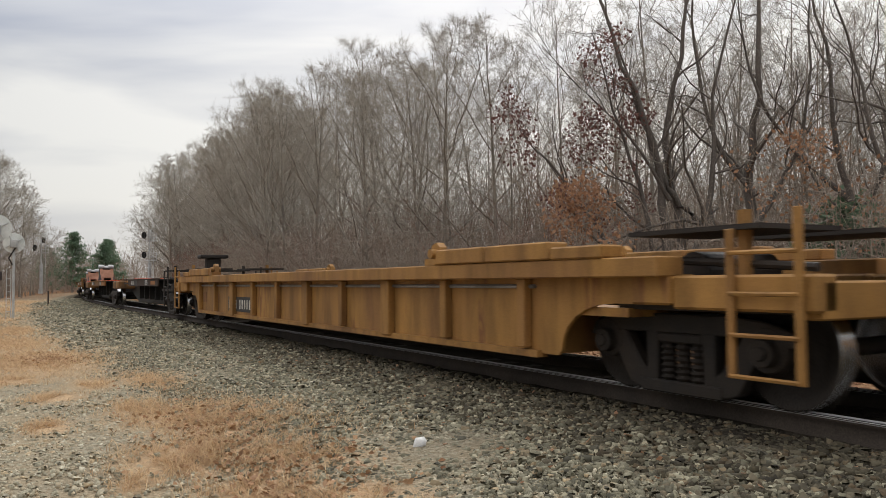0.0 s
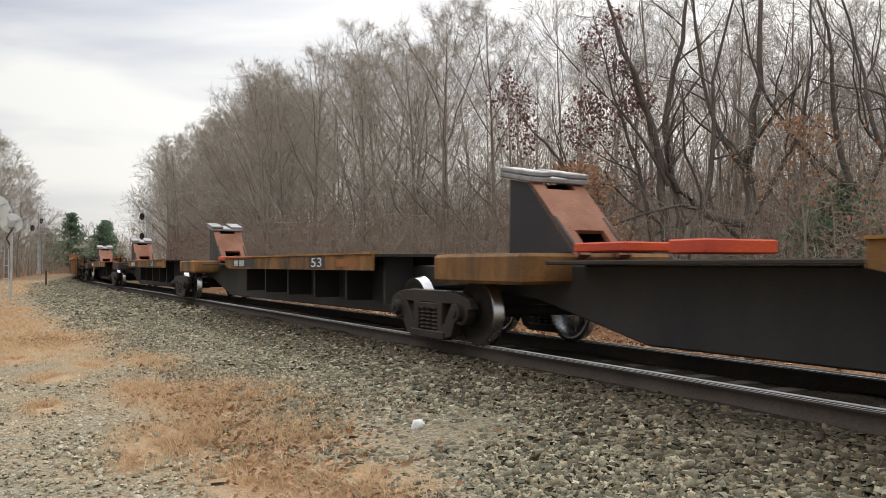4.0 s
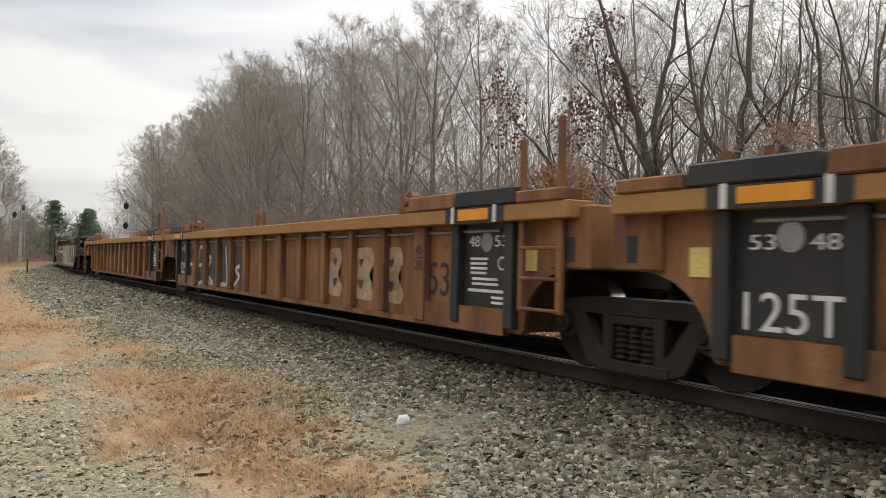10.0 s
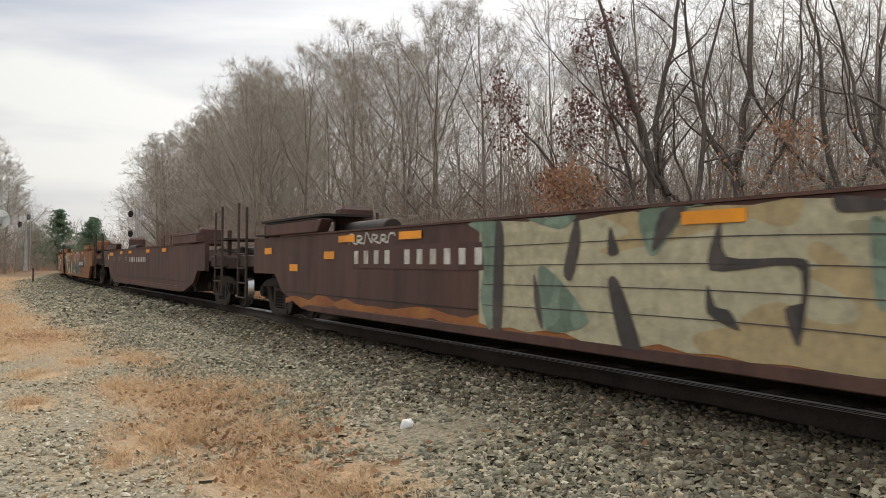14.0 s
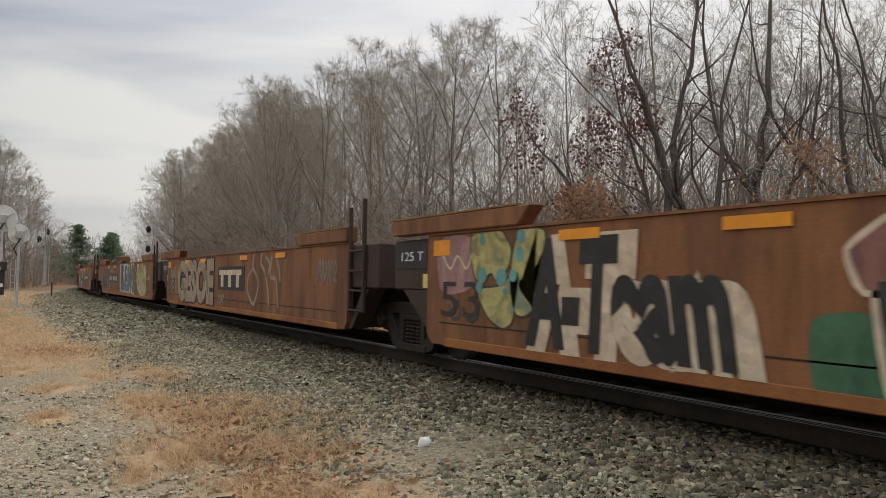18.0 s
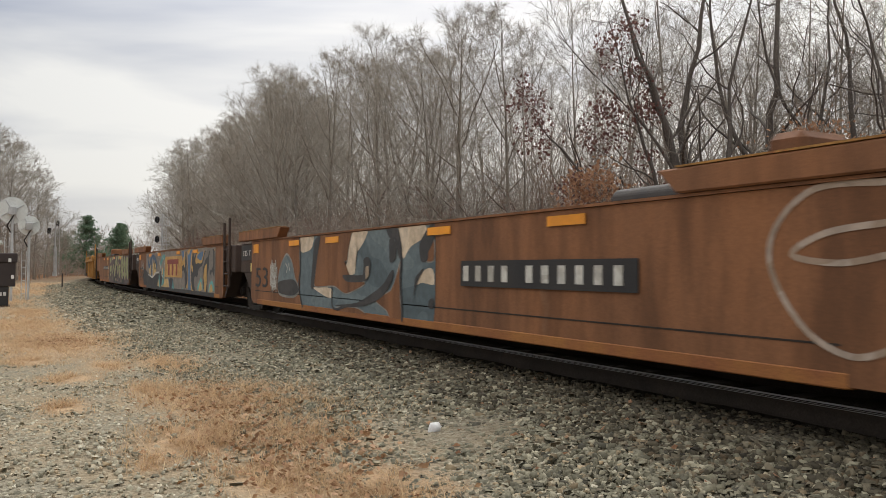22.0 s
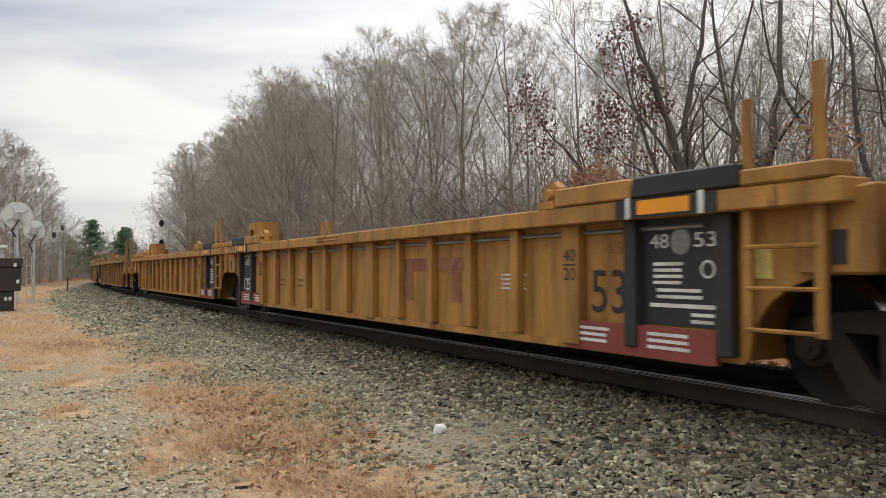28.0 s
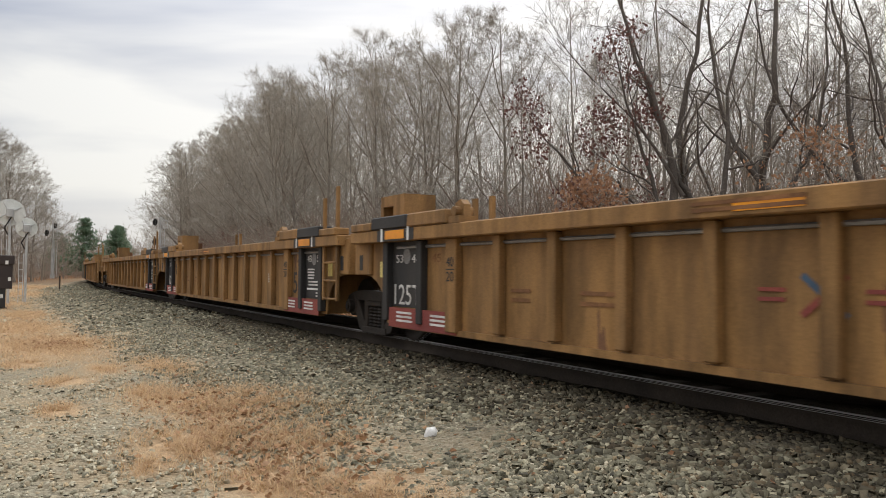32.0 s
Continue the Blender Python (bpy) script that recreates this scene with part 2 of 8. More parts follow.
M_RAILSIDE = mat("rusty_rail_side", (0.07, 0.054, 0.042), (0.042, 0.034, 0.028), rough=0.9, scale=8, amount=0.8)
M_TIE = mat("creosoted_tie_wood", (0.055, 0.042, 0.032), (0.034, 0.027, 0.022), rough=0.9, scale=14, amount=0.8)
M_ORANGE = mat("orange_reflective_strip", (0.85, 0.33, 0.02), (0.62, 0.24, 0.03), rough=0.45, detail=0.05, bump=0.01)
M_WHITE = mat("white_stencil_paint", (0.72, 0.71, 0.68), (0.5, 0.48, 0.45), rough=0.7, scale=10, detail=0.12)
M_RED = mat("faded_red_paint", (0.26, 0.065, 0.05), (0.2, 0.05, 0.045), rough=0.7, scale=5)
M_REDORANGE = mat("bright_red_hitch_part", (0.62, 0.09, 0.03), (0.45, 0.06, 0.03), rough=0.55)
M_GREYSTEEL = mat("bare_grey_steel", (0.33, 0.33, 0.33), (0.2, 0.19, 0.18), rough=0.5, metal=0.6, scale=6)
M_BARK = mat("grey_brown_bark", (0.29, 0.25, 0.20), (0.18, 0.158, 0.135), rough=0.95, scale=6, fine=25, streak=4, amount=0.8, bump=0.6)
M_BARKDARK = mat("dark_oak_bark", (0.15, 0.128, 0.11), (0.09, 0.077, 0.066), rough=0.95, scale=6, fine=25, streak=4, amount=0.8, bump=0.6)
M_TWIGDARK = mat("dark_oak_twigs", (0.24, 0.21, 0.175), (0.17, 0.148, 0.125), rough=0.95, scale=1, fine=8, amount=0.8)
M_TWIG = mat("bare_twigs", (0.40, 0.36, 0.30), (0.31, 0.28, 0.235), rough=0.95, scale=1, fine=8, amount=0.8)
M_TWIGRED = mat("reddish_twigs", (0.25, 0.155, 0.12), (0.18, 0.115, 0.09), rough=0.95, scale=1, fine=8, amount=0.8)
M_BRUSH = mat("brown_brush_stems", (0.30, 0.24, 0.185), (0.21, 0.166, 0.13), rough=0.95, scale=1, fine=8, amount=0.8)
M_YELLOW_DULL = mat("dull_brownish_yellow_paint", (0.31, 0.168, 0.06), (0.17, 0.095, 0.042), rough=0.65, scale=9, streak=5, amount=0.9, bump=0.06, detail=0.2, drip=0.42, third=(0.16, 0.08, 0.042), third_at=0.64)
M_SILVER = mat("silver_signal_paint", (0.55, 0.55, 0.54), (0.4, 0.4, 0.39), rough=0.5, metal=0.3)
M_DISC = mat("weathered_white_disc", (0.70, 0.71, 0.67), (0.56, 0.58, 0.54), rough=0.7, scale=4)
STONE_COLOURS = [(0.075, 0.070, 0.052), (0.19, 0.176, 0.130), (0.11, 0.103, 0.077), (0.15, 0.138, 0.10), (0.34, 0.315, 0.24), (0.20, 0.155, 0.10), (0.06, 0.056, 0.045), (0.16, 0.150, 0.112), (0.25, 0.232, 0.175), (0.095, 0.089, 0.068), (0.13, 0.12, 0.088)]
M_STONES = island_mat("ballast_stone", [(1.12 * r_, 1.09 * g_, 1.0 * b_) for r_, g_, b_ in STONE_COLOURS])
# darker set of stone colours for the strip beside the rail
M_STONES_DARK = island_mat("dark_ballast_stone", [(0.52 * r_, 0.47 * g_, 0.41 * b_) for r_, g_, b_ in STONE_COLOURS])
M_GRAVEL = island_mat("gravel_stone", [(0.20, 0.18, 0.125), (0.40, 0.36, 0.255), (0.31, 0.27, 0.185), (0.54, 0.49, 0.37), (0.40, 0.305, 0.19), (0.17, 0.155, 0.11), (0.34, 0.305, 0.22), (0.44, 0.33, 0.20)])
M_LEAFDRY = island_mat("dry_leaf", [(0.33, 0.19, 0.10), (0.44, 0.27, 0.15), (0.27, 0.15, 0.085), (0.50, 0.33, 0.20)])
M_LEAFTAN = island_mat("tan_oak_leaf", [(0.34, 0.185, 0.105), (0.43, 0.25, 0.15), (0.26, 0.135, 0.08), (0.5, 0.32, 0.20)], thin=0.4)
M_LEAFRED = island_mat("dull_red_leaf", [(0.15, 0.075, 0.066), (0.20, 0.10, 0.085), (0.12, 0.065, 0.058), (0.24, 0.13, 0.10)], thin=0.4)
M_GRASS = island_mat("straw_grass", [(0.55, 0.37, 0.20), (0.63, 0.46, 0.27), (0.42, 0.26, 0.14), (0.68, 0.52, 0.33), (0.34, 0.20, 0.115)], thin=0.4)
M_NEEDLE = island_mat("pine_needles", [(0.11, 0.17, 0.10), (0.15, 0.215, 0.135), (0.19, 0.255, 0.17)], thin=0.4)


# ---- building helpers ----
def box(bm, x0, x1, y0, y1, z0, z1):
    v = [bm.verts.new(p) for p in ((x0, y0, z0), (x1, y0, z0), (x1, y1, z0), (x0, y1, z0), (x0, y0, z1), (x1, y0, z1), (x1, y1, z1), (x0, y1, z1))]
    for f in ((3, 2, 1, 0), (4, 5, 6, 7), (0, 1, 5, 4), (1, 2, 6, 5), (2, 3, 7, 6), (3, 0, 4, 7)):
        bm.faces.new([v[i] for i in f])


def plate(bm, outline, x0, x1):
    """An outline of (y, z) points, thick from x0 to x1."""
    a = [bm.verts.new((x0, y, z)) for y, z in outline]
    b = [bm.verts.new((x1, y, z)) for y, z in outline]
    bm.faces.new(a)
    bm.faces.new(b[::-1])
    n = len(a)
    for i in range(n):
        bm.faces.new((a[i], b[i], b[(i + 1) % n], a[(i + 1) % n]))


def rod(bm, p, q, r, n=8, r2=None):
    p, q = Vector(p), Vector(q)
    d = (q - p).normalized()
    side = d.orthogonal().normalized()
    up = d.cross(side)
    r2 = r if r2 is None else r2
    rings = []
    for c, rr in ((p, r), (q, r2)):
        rings.append([bm.verts.new(c + (side * math.cos(2 * math.pi * i / n) + up * math.sin(2 * math.pi * i / n)) * rr) for i in range(n)])
    for i in range(n):
        bm.faces.new((rings[0][i], rings[0][(i + 1) % n], rings[1][(i + 1) % n], rings[1][i]))
    bm.faces.new(rings[0][::-1])
    bm.faces.new(rings[1])


def lathe(bm, profile, n=24, centre=(0, 0, 0), first=True, last=True):
    """profile of (x, r) turned about the x axis."""
    cx, cy, cz = centre
    rings = [[bm.verts.new((cx + x, cy + r * math.cos(2 * math.pi * i / n), cz + r * math.sin(2 * math.pi * i / n))) for i in range(n)] for x, r in profile]
    for a, b in zip(rings, rings[1:]):
        for i in range(n):
            bm.faces.new((a[i], a[(i + 1) % n], b[(i + 1) % n], b[i]))
    if first:
        bm.faces.new(rings[0][::-1])
    if last:
        bm.faces.new(rings[-1])


def mesh_of(bm, name, material, bevel=0.0, smooth=False):
    bmesh.ops.recalc_face_normals(bm, faces=bm.faces)
    if bevel:
        bmesh.ops.bevel(bm, geom=bm.edges[:], offset=bevel, segments=1, affect="EDGES", clamp_overlap=True)
    me = bpy.data.meshes.new(name)
    bm.to_mesh(me)
    bm.free()
    me.materials.append(material)
    if smooth:
        me.polygons.foreach_set("use_smooth", [True] * len(me.polygons))
    return me


def part(name, bm, material, parent, label="", bevel=0.0, smooth=False):
    ob = new(name, mesh_of(bm, name, material, bevel, smooth) if isinstance(bm, bmesh.types.BMesh) else bm)
    ob.parent = parent
    if label:
        ob["label"] = label
    return ob


def made(build, *args):
    bm = bmesh.new()
    build(bm, *args)
    return bm


def boxes(*list_of):
    bm = bmesh.new()
    for b in list_of:
        box(bm, *b)
    return bm


def raw_mesh(name, verts, faces, material, smooth=False):
    """A mesh from numpy arrays; faces all have the same number of corners."""
    me = bpy.data.meshes.new(name)
    verts, faces = np.asarray(verts, np.float32), np.asarray(faces, np.int32)
    k = faces.shape[1]
    me.vertices.add(len(verts))
    me.vertices.foreach_set("co", verts.ravel())
    me.loops.add(faces.size)
    me.loops.foreach_set("vertex_index", faces.ravel())
    me.polygons.add(len(faces))
    me.polygons.foreach_set("loop_start", np.arange(0, faces.size, k, dtype=np.int32))
    me.polygons.foreach_set("loop_total", np.full(len(faces), k, np.int32))
    if smooth:
        me.polygons.foreach_set("use_smooth", np.ones(len(faces), bool))
    me.materials.append(material)
    me.update(calc_edges=True)
    return me


rng = np.random.default_rng(7)


# ---- ground ----
def steps(*spans):
    out_ = []
    for a, b, d in spans:
        out_.extend(np.arange(a, b, d))
    return np.array(out_ + [spans[-1][1]])


# dry grass grows in these patches: x, y, half-width across, half-length along, turn
GRASS = [(2.15, 9.0, 0.85, 2.1, -0.28), (2.25, 6.7, 0.45, 0.95, -0.3), (0.8, 18.0, 1.5, 4.0, 0.0), (0.2, 23.5, 1.8, 4.2, 0.0), (0.6, 30, 1.0, 4.0, 0.0), (2.15, 12.8, 0.4, 1.7, -0.1),
         (1.35, 13.4, 0.35, 0.9, 0.0), (1.0, 6.6, 0.16, 0.35, 0.3), (2.15, 4.9, 0.42, 0.75, -0.3), (-0.6, 40, 2.2, 8.0, 0.0), (1.2, 56, 2.0, 10.0, 0.02), (2.0, 76, 2.2, 14.0, 0.05), (-3.5, 30, 2.5, 9.0, 0.0), (-5, 60, 4.0, 20.0, 0.0), (1.7, 5.6, 0.45, 0.9, 0.0), (1.45, 7.3, 0.6, 0.9, 0.2), (0.55, 9.6, 0.3, 0.5, 0.0), (0.75, 12.0, 0.45, 0.6, 0.0), (0.3, 14.5, 0.5, 0.8, 0.0), (1.2, 4.4, 0.25, 0.3, 0.0), (1.75, 7.6, 0.3, 0.6, 0.1), (1.55, 10.6, 0.3, 0.8, 0.0)]



def grass_at(x, y):
    g = np.zeros_like(x)
    for cx, cy, a, b, turn in GRASS:
        dx, dy = x - cx, y - cy
        p, q = dx * math.cos(turn) - dy * math.sin(turn), dx * math.sin(turn) + dy * math.cos(turn)
        g = np.maximum(g, 1.25 - np.sqrt((p / a) ** 2 + (q / b) ** 2))
    return np.clip(g, 0, 1)


gx = steps((-3000, -300, 300), (-300, -30, 27), (-30, -4, 2), (-4, 14, 0.15), (14, 40, 1.0), (40, 300, 20), (300, 3000, 300))
gy = steps((-3000, -100, 290), (-100, -4, 8), (-4, 30, 0.25), (30, 120, 1.0), (120, 400, 10), (400, 4000, 300))
XX, YY = np.meshgrid(gx, gy)
ZZ = height(XX, YY)
near_ = (np.abs(XX - 4) < 12) & (YY > -4) & (YY < 60)
bumps = np.array([[noise.noise((x * 1.7, y * 1.7, 0.0)) * 0.02 + noise.noise((x * 0.5, y * 0.5, 3.0)) * 0.03 for x in gx] for y in gy])
ZZ = ZZ + np.where(near_, bumps, 0)
nx, ny = len(gx), len(gy)
idx = np.arange(nx * ny).reshape(ny, nx)
quads = np.stack([idx[:-1, :-1], idx[:-1, 1:], idx[1:, 1:], idx[1:, :-1]], -1).reshape(-1, 4)

M_GROUND = bpy.data.materials.new("gravel_and_soil")
M_GROUND.use_nodes = True
t = M_GROUND.node_tree
b = t.nodes["Principled BSDF"]
tc = t.nodes.new("ShaderNodeTexCoord")
att = t.nodes.new("ShaderNodeAttribute")
att.attribute_name = "grass"
att2 = t.nodes.new("ShaderNodeAttribute")
att2.attribute_name = "litter"
att3 = t.nodes.new("ShaderNodeAttribute")
att3.attribute_name = "near_rail_dark"
vor = node(t, "ShaderNodeTexVoronoi", Scale=34.0)
pebble = t.nodes.new("ShaderNodeValToRGB")
pebble.color_ramp.elements[0].position, pebble.color_ramp.elements[0].color = 0.0, (0.12, 0.108, 0.08, 1)
pebble.color_ramp.elements[1].position, pebble.color_ramp.elements[1].color = 1.0, (0.38, 0.345, 0.26, 1)
n1 = node(t, "ShaderNodeTexNoise", Scale=0.9, Detail=6.0, Roughness=0.65)
n2 = node(t, "ShaderNodeTexNoise", Scale=9.0, Detail=6.0, Roughness=0.7)
soil = t.nodes.new("ShaderNodeValToRGB")
soil.color_ramp.elements[0].position, soil.color_ramp.elements[0].color = 0.35, (0.0, 0.0, 0.0, 1)
soil.color_ramp.elements[1].position, soil.color_ramp.elements[1].color = 0.70, (1.0, 1.0, 1.0, 1)


def blend(tree, factor, a, b_):
    m = tree.nodes.new("ShaderNodeMix")
    m.data_type = "RGBA"
    for socket, value in (("Factor", factor), ("A", a), ("B", b_)):
        if isinstance(value, (tuple, float)):
            m.inputs[socket].default_value = value
        else:
            tree.links.new(value, m.inputs[socket])
    return m.outputs["Result"]


def times_(tree, a, b_, op="MULTIPLY"):
    m = tree.nodes.new("ShaderNodeMath")
    m.operation = op
    for i, value in enumerate((a, b_)):
        if isinstance(value, (int, float)):
            m.inputs[i].default_value = value
        else:
            tree.links.new(value, m.inputs[i])
    return m.outputs[0]


for tex in (vor, n1, n2):
    t.links.new(tc.outputs["Object"], tex.inputs["Vector"])
t.links.new(vor.outputs["Color"], pebble.inputs["Fac"])
t.links.new(n1.outputs["Fac"], soil.inputs["Fac"])
c = blend(t, times_(t, soil.outputs["Color"], 0.65), pebble.outputs["Color"], (0.40, 0.295, 0.18, 1.0))
edge = times_(t, att.outputs["Fac"], times_(t, n2.outputs["Fac"], 2.2), "MULTIPLY")
c = blend(t, edge, c, blend(t, n2.outputs["Fac"], (0.30, 0.19, 0.11, 1.0), (0.60, 0.43, 0.26, 1.0)))
c = blend(t, att2.outputs["Fac"], c, blend(t, n2.outputs["Fac"], (0.10, 0.055, 0.035, 1.0), (0.33, 0.18, 0.10, 1.0)))
# darkest across the track, fading out 3.6 m from its centre
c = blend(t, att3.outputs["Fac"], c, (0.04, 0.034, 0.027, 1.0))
t.links.new(c, b.inputs["Base Color"])
b.inputs["Roughness"].default_value = 0.95
b.inputs["Specular IOR Level"].default_value = 0.0
bp = node(t, "ShaderNodeBump", Strength=0.8, Distance=0.03)
t.links.new(vor.outputs["Distance"], bp.inputs["Height"])
t.links.new(bp.outputs["Normal"], b.inputs["Normal"])

me = raw_mesh("ground", np.stack([XX, YY, ZZ], -1).reshape(-1, 3), quads, M_GROUND, smooth=True)
UU = beside(XX, YY)
for key, values in (("grass", grass_at(XX, YY) * (UU < -2.9)), ("litter", np.clip((UU - 2.6) / 0.6, 0, 1) + np.clip((-UU - 8) / 5, 0, 1) * 0.8 + 0.55 * np.clip((YY - 70) / 40, 0, 1) * (UU < -3.3)),
                    ("near_rail_dark", np.clip(np.clip((1.5 - np.abs(UU)) / 0.3, 0, 1) + 0.6 * np.clip((3.6 - np.abs(UU)) / 1.6, 0, 1), 0, 0.97))):
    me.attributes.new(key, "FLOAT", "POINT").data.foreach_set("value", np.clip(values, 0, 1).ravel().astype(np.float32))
ground = tagged(new("ground", me), "grey gravel and soil with dry grass and leaf litter", "ground", kind="structure")

# ---- ballast stones ----
# a chipped block with its top corners drawn in; the underside is left out
chip_v = np.array([(-1, -1, -0.7), (1, -1, -0.7), (1, 1, -0.7), (-1, 1, -0.7), (-0.75, -0.7, 0.7), (0.7, -0.75, 0.7), (0.75, 0.7, 0.7), (-0.7, 0.75, 0.7)]) * 0.85
chip_f = np.array([(4, 5, 6), (4, 6, 7), (0, 1, 5), (0, 5, 4), (1, 2, 6), (1, 6, 5), (2, 3, 7), (2, 7, 6), (3, 0, 4), (3, 4, 7)])


def stones(name, x, y, size, material):
    """Angular broken stones half sunk in the ground."""
    n = len(x)
    v = (chip_v[None] + rng.normal(0, 0.20, (n, 8, 3))) * (size[:, None, None] * rng.uniform(0.5, 1.35, (n, 1, 3)) * np.array((1.15, 0.95, 0.8)))
    a, bb = rng.uniform(0, 6.28, n), rng.normal(0, 0.75, n)
    ca, sa, cb, sb = np.cos(a)[:, None], np.sin(a)[:, None], np.cos(bb)[:, None], np.sin(bb)[:, None]
    yv, zv = v[..., 1] * cb - v[..., 2] * sb, v[..., 1] * sb + v[..., 2] * cb
    xv, yv = v[..., 0] * ca - yv * sa, v[..., 0] * sa + yv * ca
    p = np.stack([xv + x[:, None], yv + y[:, None], zv + (height(x, y) + size * rng.uniform(-0.1, 0.5, n))[:, None]], -1)
    f = (chip_f[None] + 8 * np.arange(n)[:, None, None]).reshape(-1, 3)
    return raw_mesh(name, p.reshape(-1, 3), f, material)


# the stones nearest the rail take the darker colours
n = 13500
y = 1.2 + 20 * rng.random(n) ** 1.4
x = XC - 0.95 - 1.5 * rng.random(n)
tagged(new("ballast_stones", stones("ballast_stones", x, y, rng.uniform(0.015, 0.034, n), M_STONES_DARK)), "dark crushed stone along the rail", "ballast", kind="stuff")
n = 27000
y = 1.2 + 20 * rng.random(n) ** 1.4
x = XC - 1.9 - 2.2 * rng.random(n) ** 1.1 + rng.normal(0, 0.28, n)
tagged(new("ballast_stones", stones("ballast_stones", x, y, rng.uniform(0.014, 0.031, n), M_STONES)), "angular grey crushed stone ballast on the bank", "ballast", kind="stuff")
n = 11000
y = 20 + 55 * rng.random(n) ** 1.3
a = np.maximum(y - BEND_Y, 0) ** 2 / (2 * RADIUS)
x = XC + a - 0.95 - 3.2 * rng.random(n) - np.abs(rng.normal(0, 0.35, n))
tagged(new("ballast_stones", stones("ballast_stones", x, y, rng.uniform(0.028, 0.055, n), M_STONES)), "angular grey crushed stone ballast farther along the rail", "ballast", kind="stuff")
n = 28000
y = 2.2 + 20 * rng.random(n) ** 1.3
x = XC - 2.6 - 5.2 * rng.random(n)
keep = grass_at(x, y) < rng.uniform(0.15, 0.75, n)
x, y = x[keep], y[keep]
tagged(new("gravel", stones("gravel", x, y, rng.uniform(0.009, 0.022, len(x)), M_GRAVEL)), "loose grey gravel pressed into the soil", "gravel", kind="stuff")
n = 12000
y = 19 + 55 * rng.random(n) ** 1.3
x = XC + np.maximum(y - BEND_Y, 0) ** 2 / (2 * RADIUS) - 3.4 - 5.0 * rng.random(n)
keep = grass_at(x, y) < rng.uniform(0.2, 0.9, n)
x, y = x[keep], y[keep]
tagged(new("gravel", stones("gravel", x, y, rng.uniform(0.018, 0.04, len(x)), M_GRAVEL)), "loose grey gravel farther along the line", "gravel", kind="stuff")
# one pale stone lies on the ballast
pale = tagged(new("pale_stone", stones("pale_stone", np.array([3.08]), np.array([5.84]), np.array([0.055]), M_WHITE)), "small pale white stone lying on the ballast", "stone")
pale.location.z = 0.02


def blades(x, y, z, length, lean, width, material, name, droop=0.3):
    """Bent grass blades, two quads each."""
    n = len(x)
    a = rng.uniform(0, 6.28, n)
    d = np.stack([np.cos(a), np.sin(a)], -1)
    w = np.stack([-d[:, 1], d[:, 0]], -1) * width[:, None]
    base = np.stack([x, y, z], -1)
    l1 = length * 0.55
    p1 = base + np.concatenate([d * (l1 * lean)[:, None], (l1)[:, None]], -1)
    p2 = p1 + np.concatenate([d * (length * (lean + droop))[:, None], (length * 0.35)[:, None]], -1)
    w3 = np.concatenate([w, np.zeros((n, 1))], -1)
    v = np.stack([base - w3, base + w3, p1 + w3 * 0.8, p1 - w3 * 0.8, p2 + w3 * 0.2, p2 - w3 * 0.2], 1)
    f = np.array([(0, 1, 2, 3), (3, 2, 4, 5)])[None] + 6 * np.arange(n)[:, None, None]
    return raw_mesh(name, v.reshape(-1, 3), f.reshape(-1, 4), material)


for cx, cy, a, bb, turn in GRASS:
    n = int(min(a * bb, 6) * 5200 / max(1, (cy / 9)))
    p, q = rng.normal(0, 0.45, n) * a, rng.normal(0, 0.45, n) * bb
    clump = np.array([noise.noise((pp * 4, qq * 4, cx)) for pp, qq in zip(p, q)]) > -0.12
    p, q = p[clump], q[clump]
    x, y = cx + p * math.cos(turn) + q * math.sin(turn), cy - p * math.sin(turn) + q * math.cos(turn)
    far = max(1.0, cy / 14)
    gl = rng.uniform(0.025, 0.10, len(x))
    tagged(new("dry_grass", blades(x, y, height(x, y), gl, rng.uniform(0.2, 1.5, len(x)), rng.uniform(0.0015, 0.004, len(x)) * far, M_GRASS, "dry_grass")),
           "patch of straw-coloured dry grass on gravel", "grass", kind="stuff")


def leaves_mesh(name, pts, size, material, flat=False):
    """Small folded leaves at the given points."""
    n = len(pts)
    e = rng.normal(size=(n, 3))
    if flat:
        e[:, 2] *= 0.25
    e /= np.linalg.norm(e, axis=1)[:, None]
    o = np.cross(e, rng.normal(size=(n, 3)))
    o /= np.linalg.norm(o, axis=1)[:, None]
    k = np.cross(e, o)
    s = (size * rng.uniform(0.6, 1.3, n))[:, None]
    v = np.stack([pts, pts + (e * 0.5 + o * 0.32 + k * 0.12) * s, pts + e * s, pts + (e * 0.5 - o * 0.32 + k * 0.12) * s], 1)
    f = np.array([(0, 1, 2), (0, 2, 3)])[None] + 4 * np.arange(n)[:, None, None]
    return raw_mesh(name, v.reshape(-1, 3), f.reshape(-1, 3), material)


n = 1500
pick = rng.integers(0, 3, n)
cx, cy = np.array([2.05, 2.0, 1.0])[pick], np.array([8.4, 6.0, 18.0])[pick]
x, y = cx + rng.normal(0, 0.36, n), cy + rng.normal(0, 0.85, n)
pts = np.stack([x, y, height(x, y) + rng.uniform(0.015, 0.06, n)], -1)
tagged(new("fallen_leaves", leaves_mesh("fallen_leaves", pts, 0.06, M_LEAFDRY, True)), "curled brown fallen leaves caught in dry grass", "leaves", kind="stuff")
n = 160
x, y = XC - 1.3 - 3.5 * rng.random(n), 2.5 + 12 * rng.random(n)
pts = np.stack([x, y, height(x, y) + 0.03], -1)
tagged(new("fallen_leaves", leaves_mesh("fallen_leaves", pts, 0.055, M_LEAFTAN, True)), "single tan leaves scattered over the ballast", "leaves", kind="stuff")
n = 6000
s = -2 + 40 * rng.random(n)
u = 2.6 + 7 * rng.random(n)
pts = np.stack([XC + u, s, height(XC + u, s) + 0.02], -1)
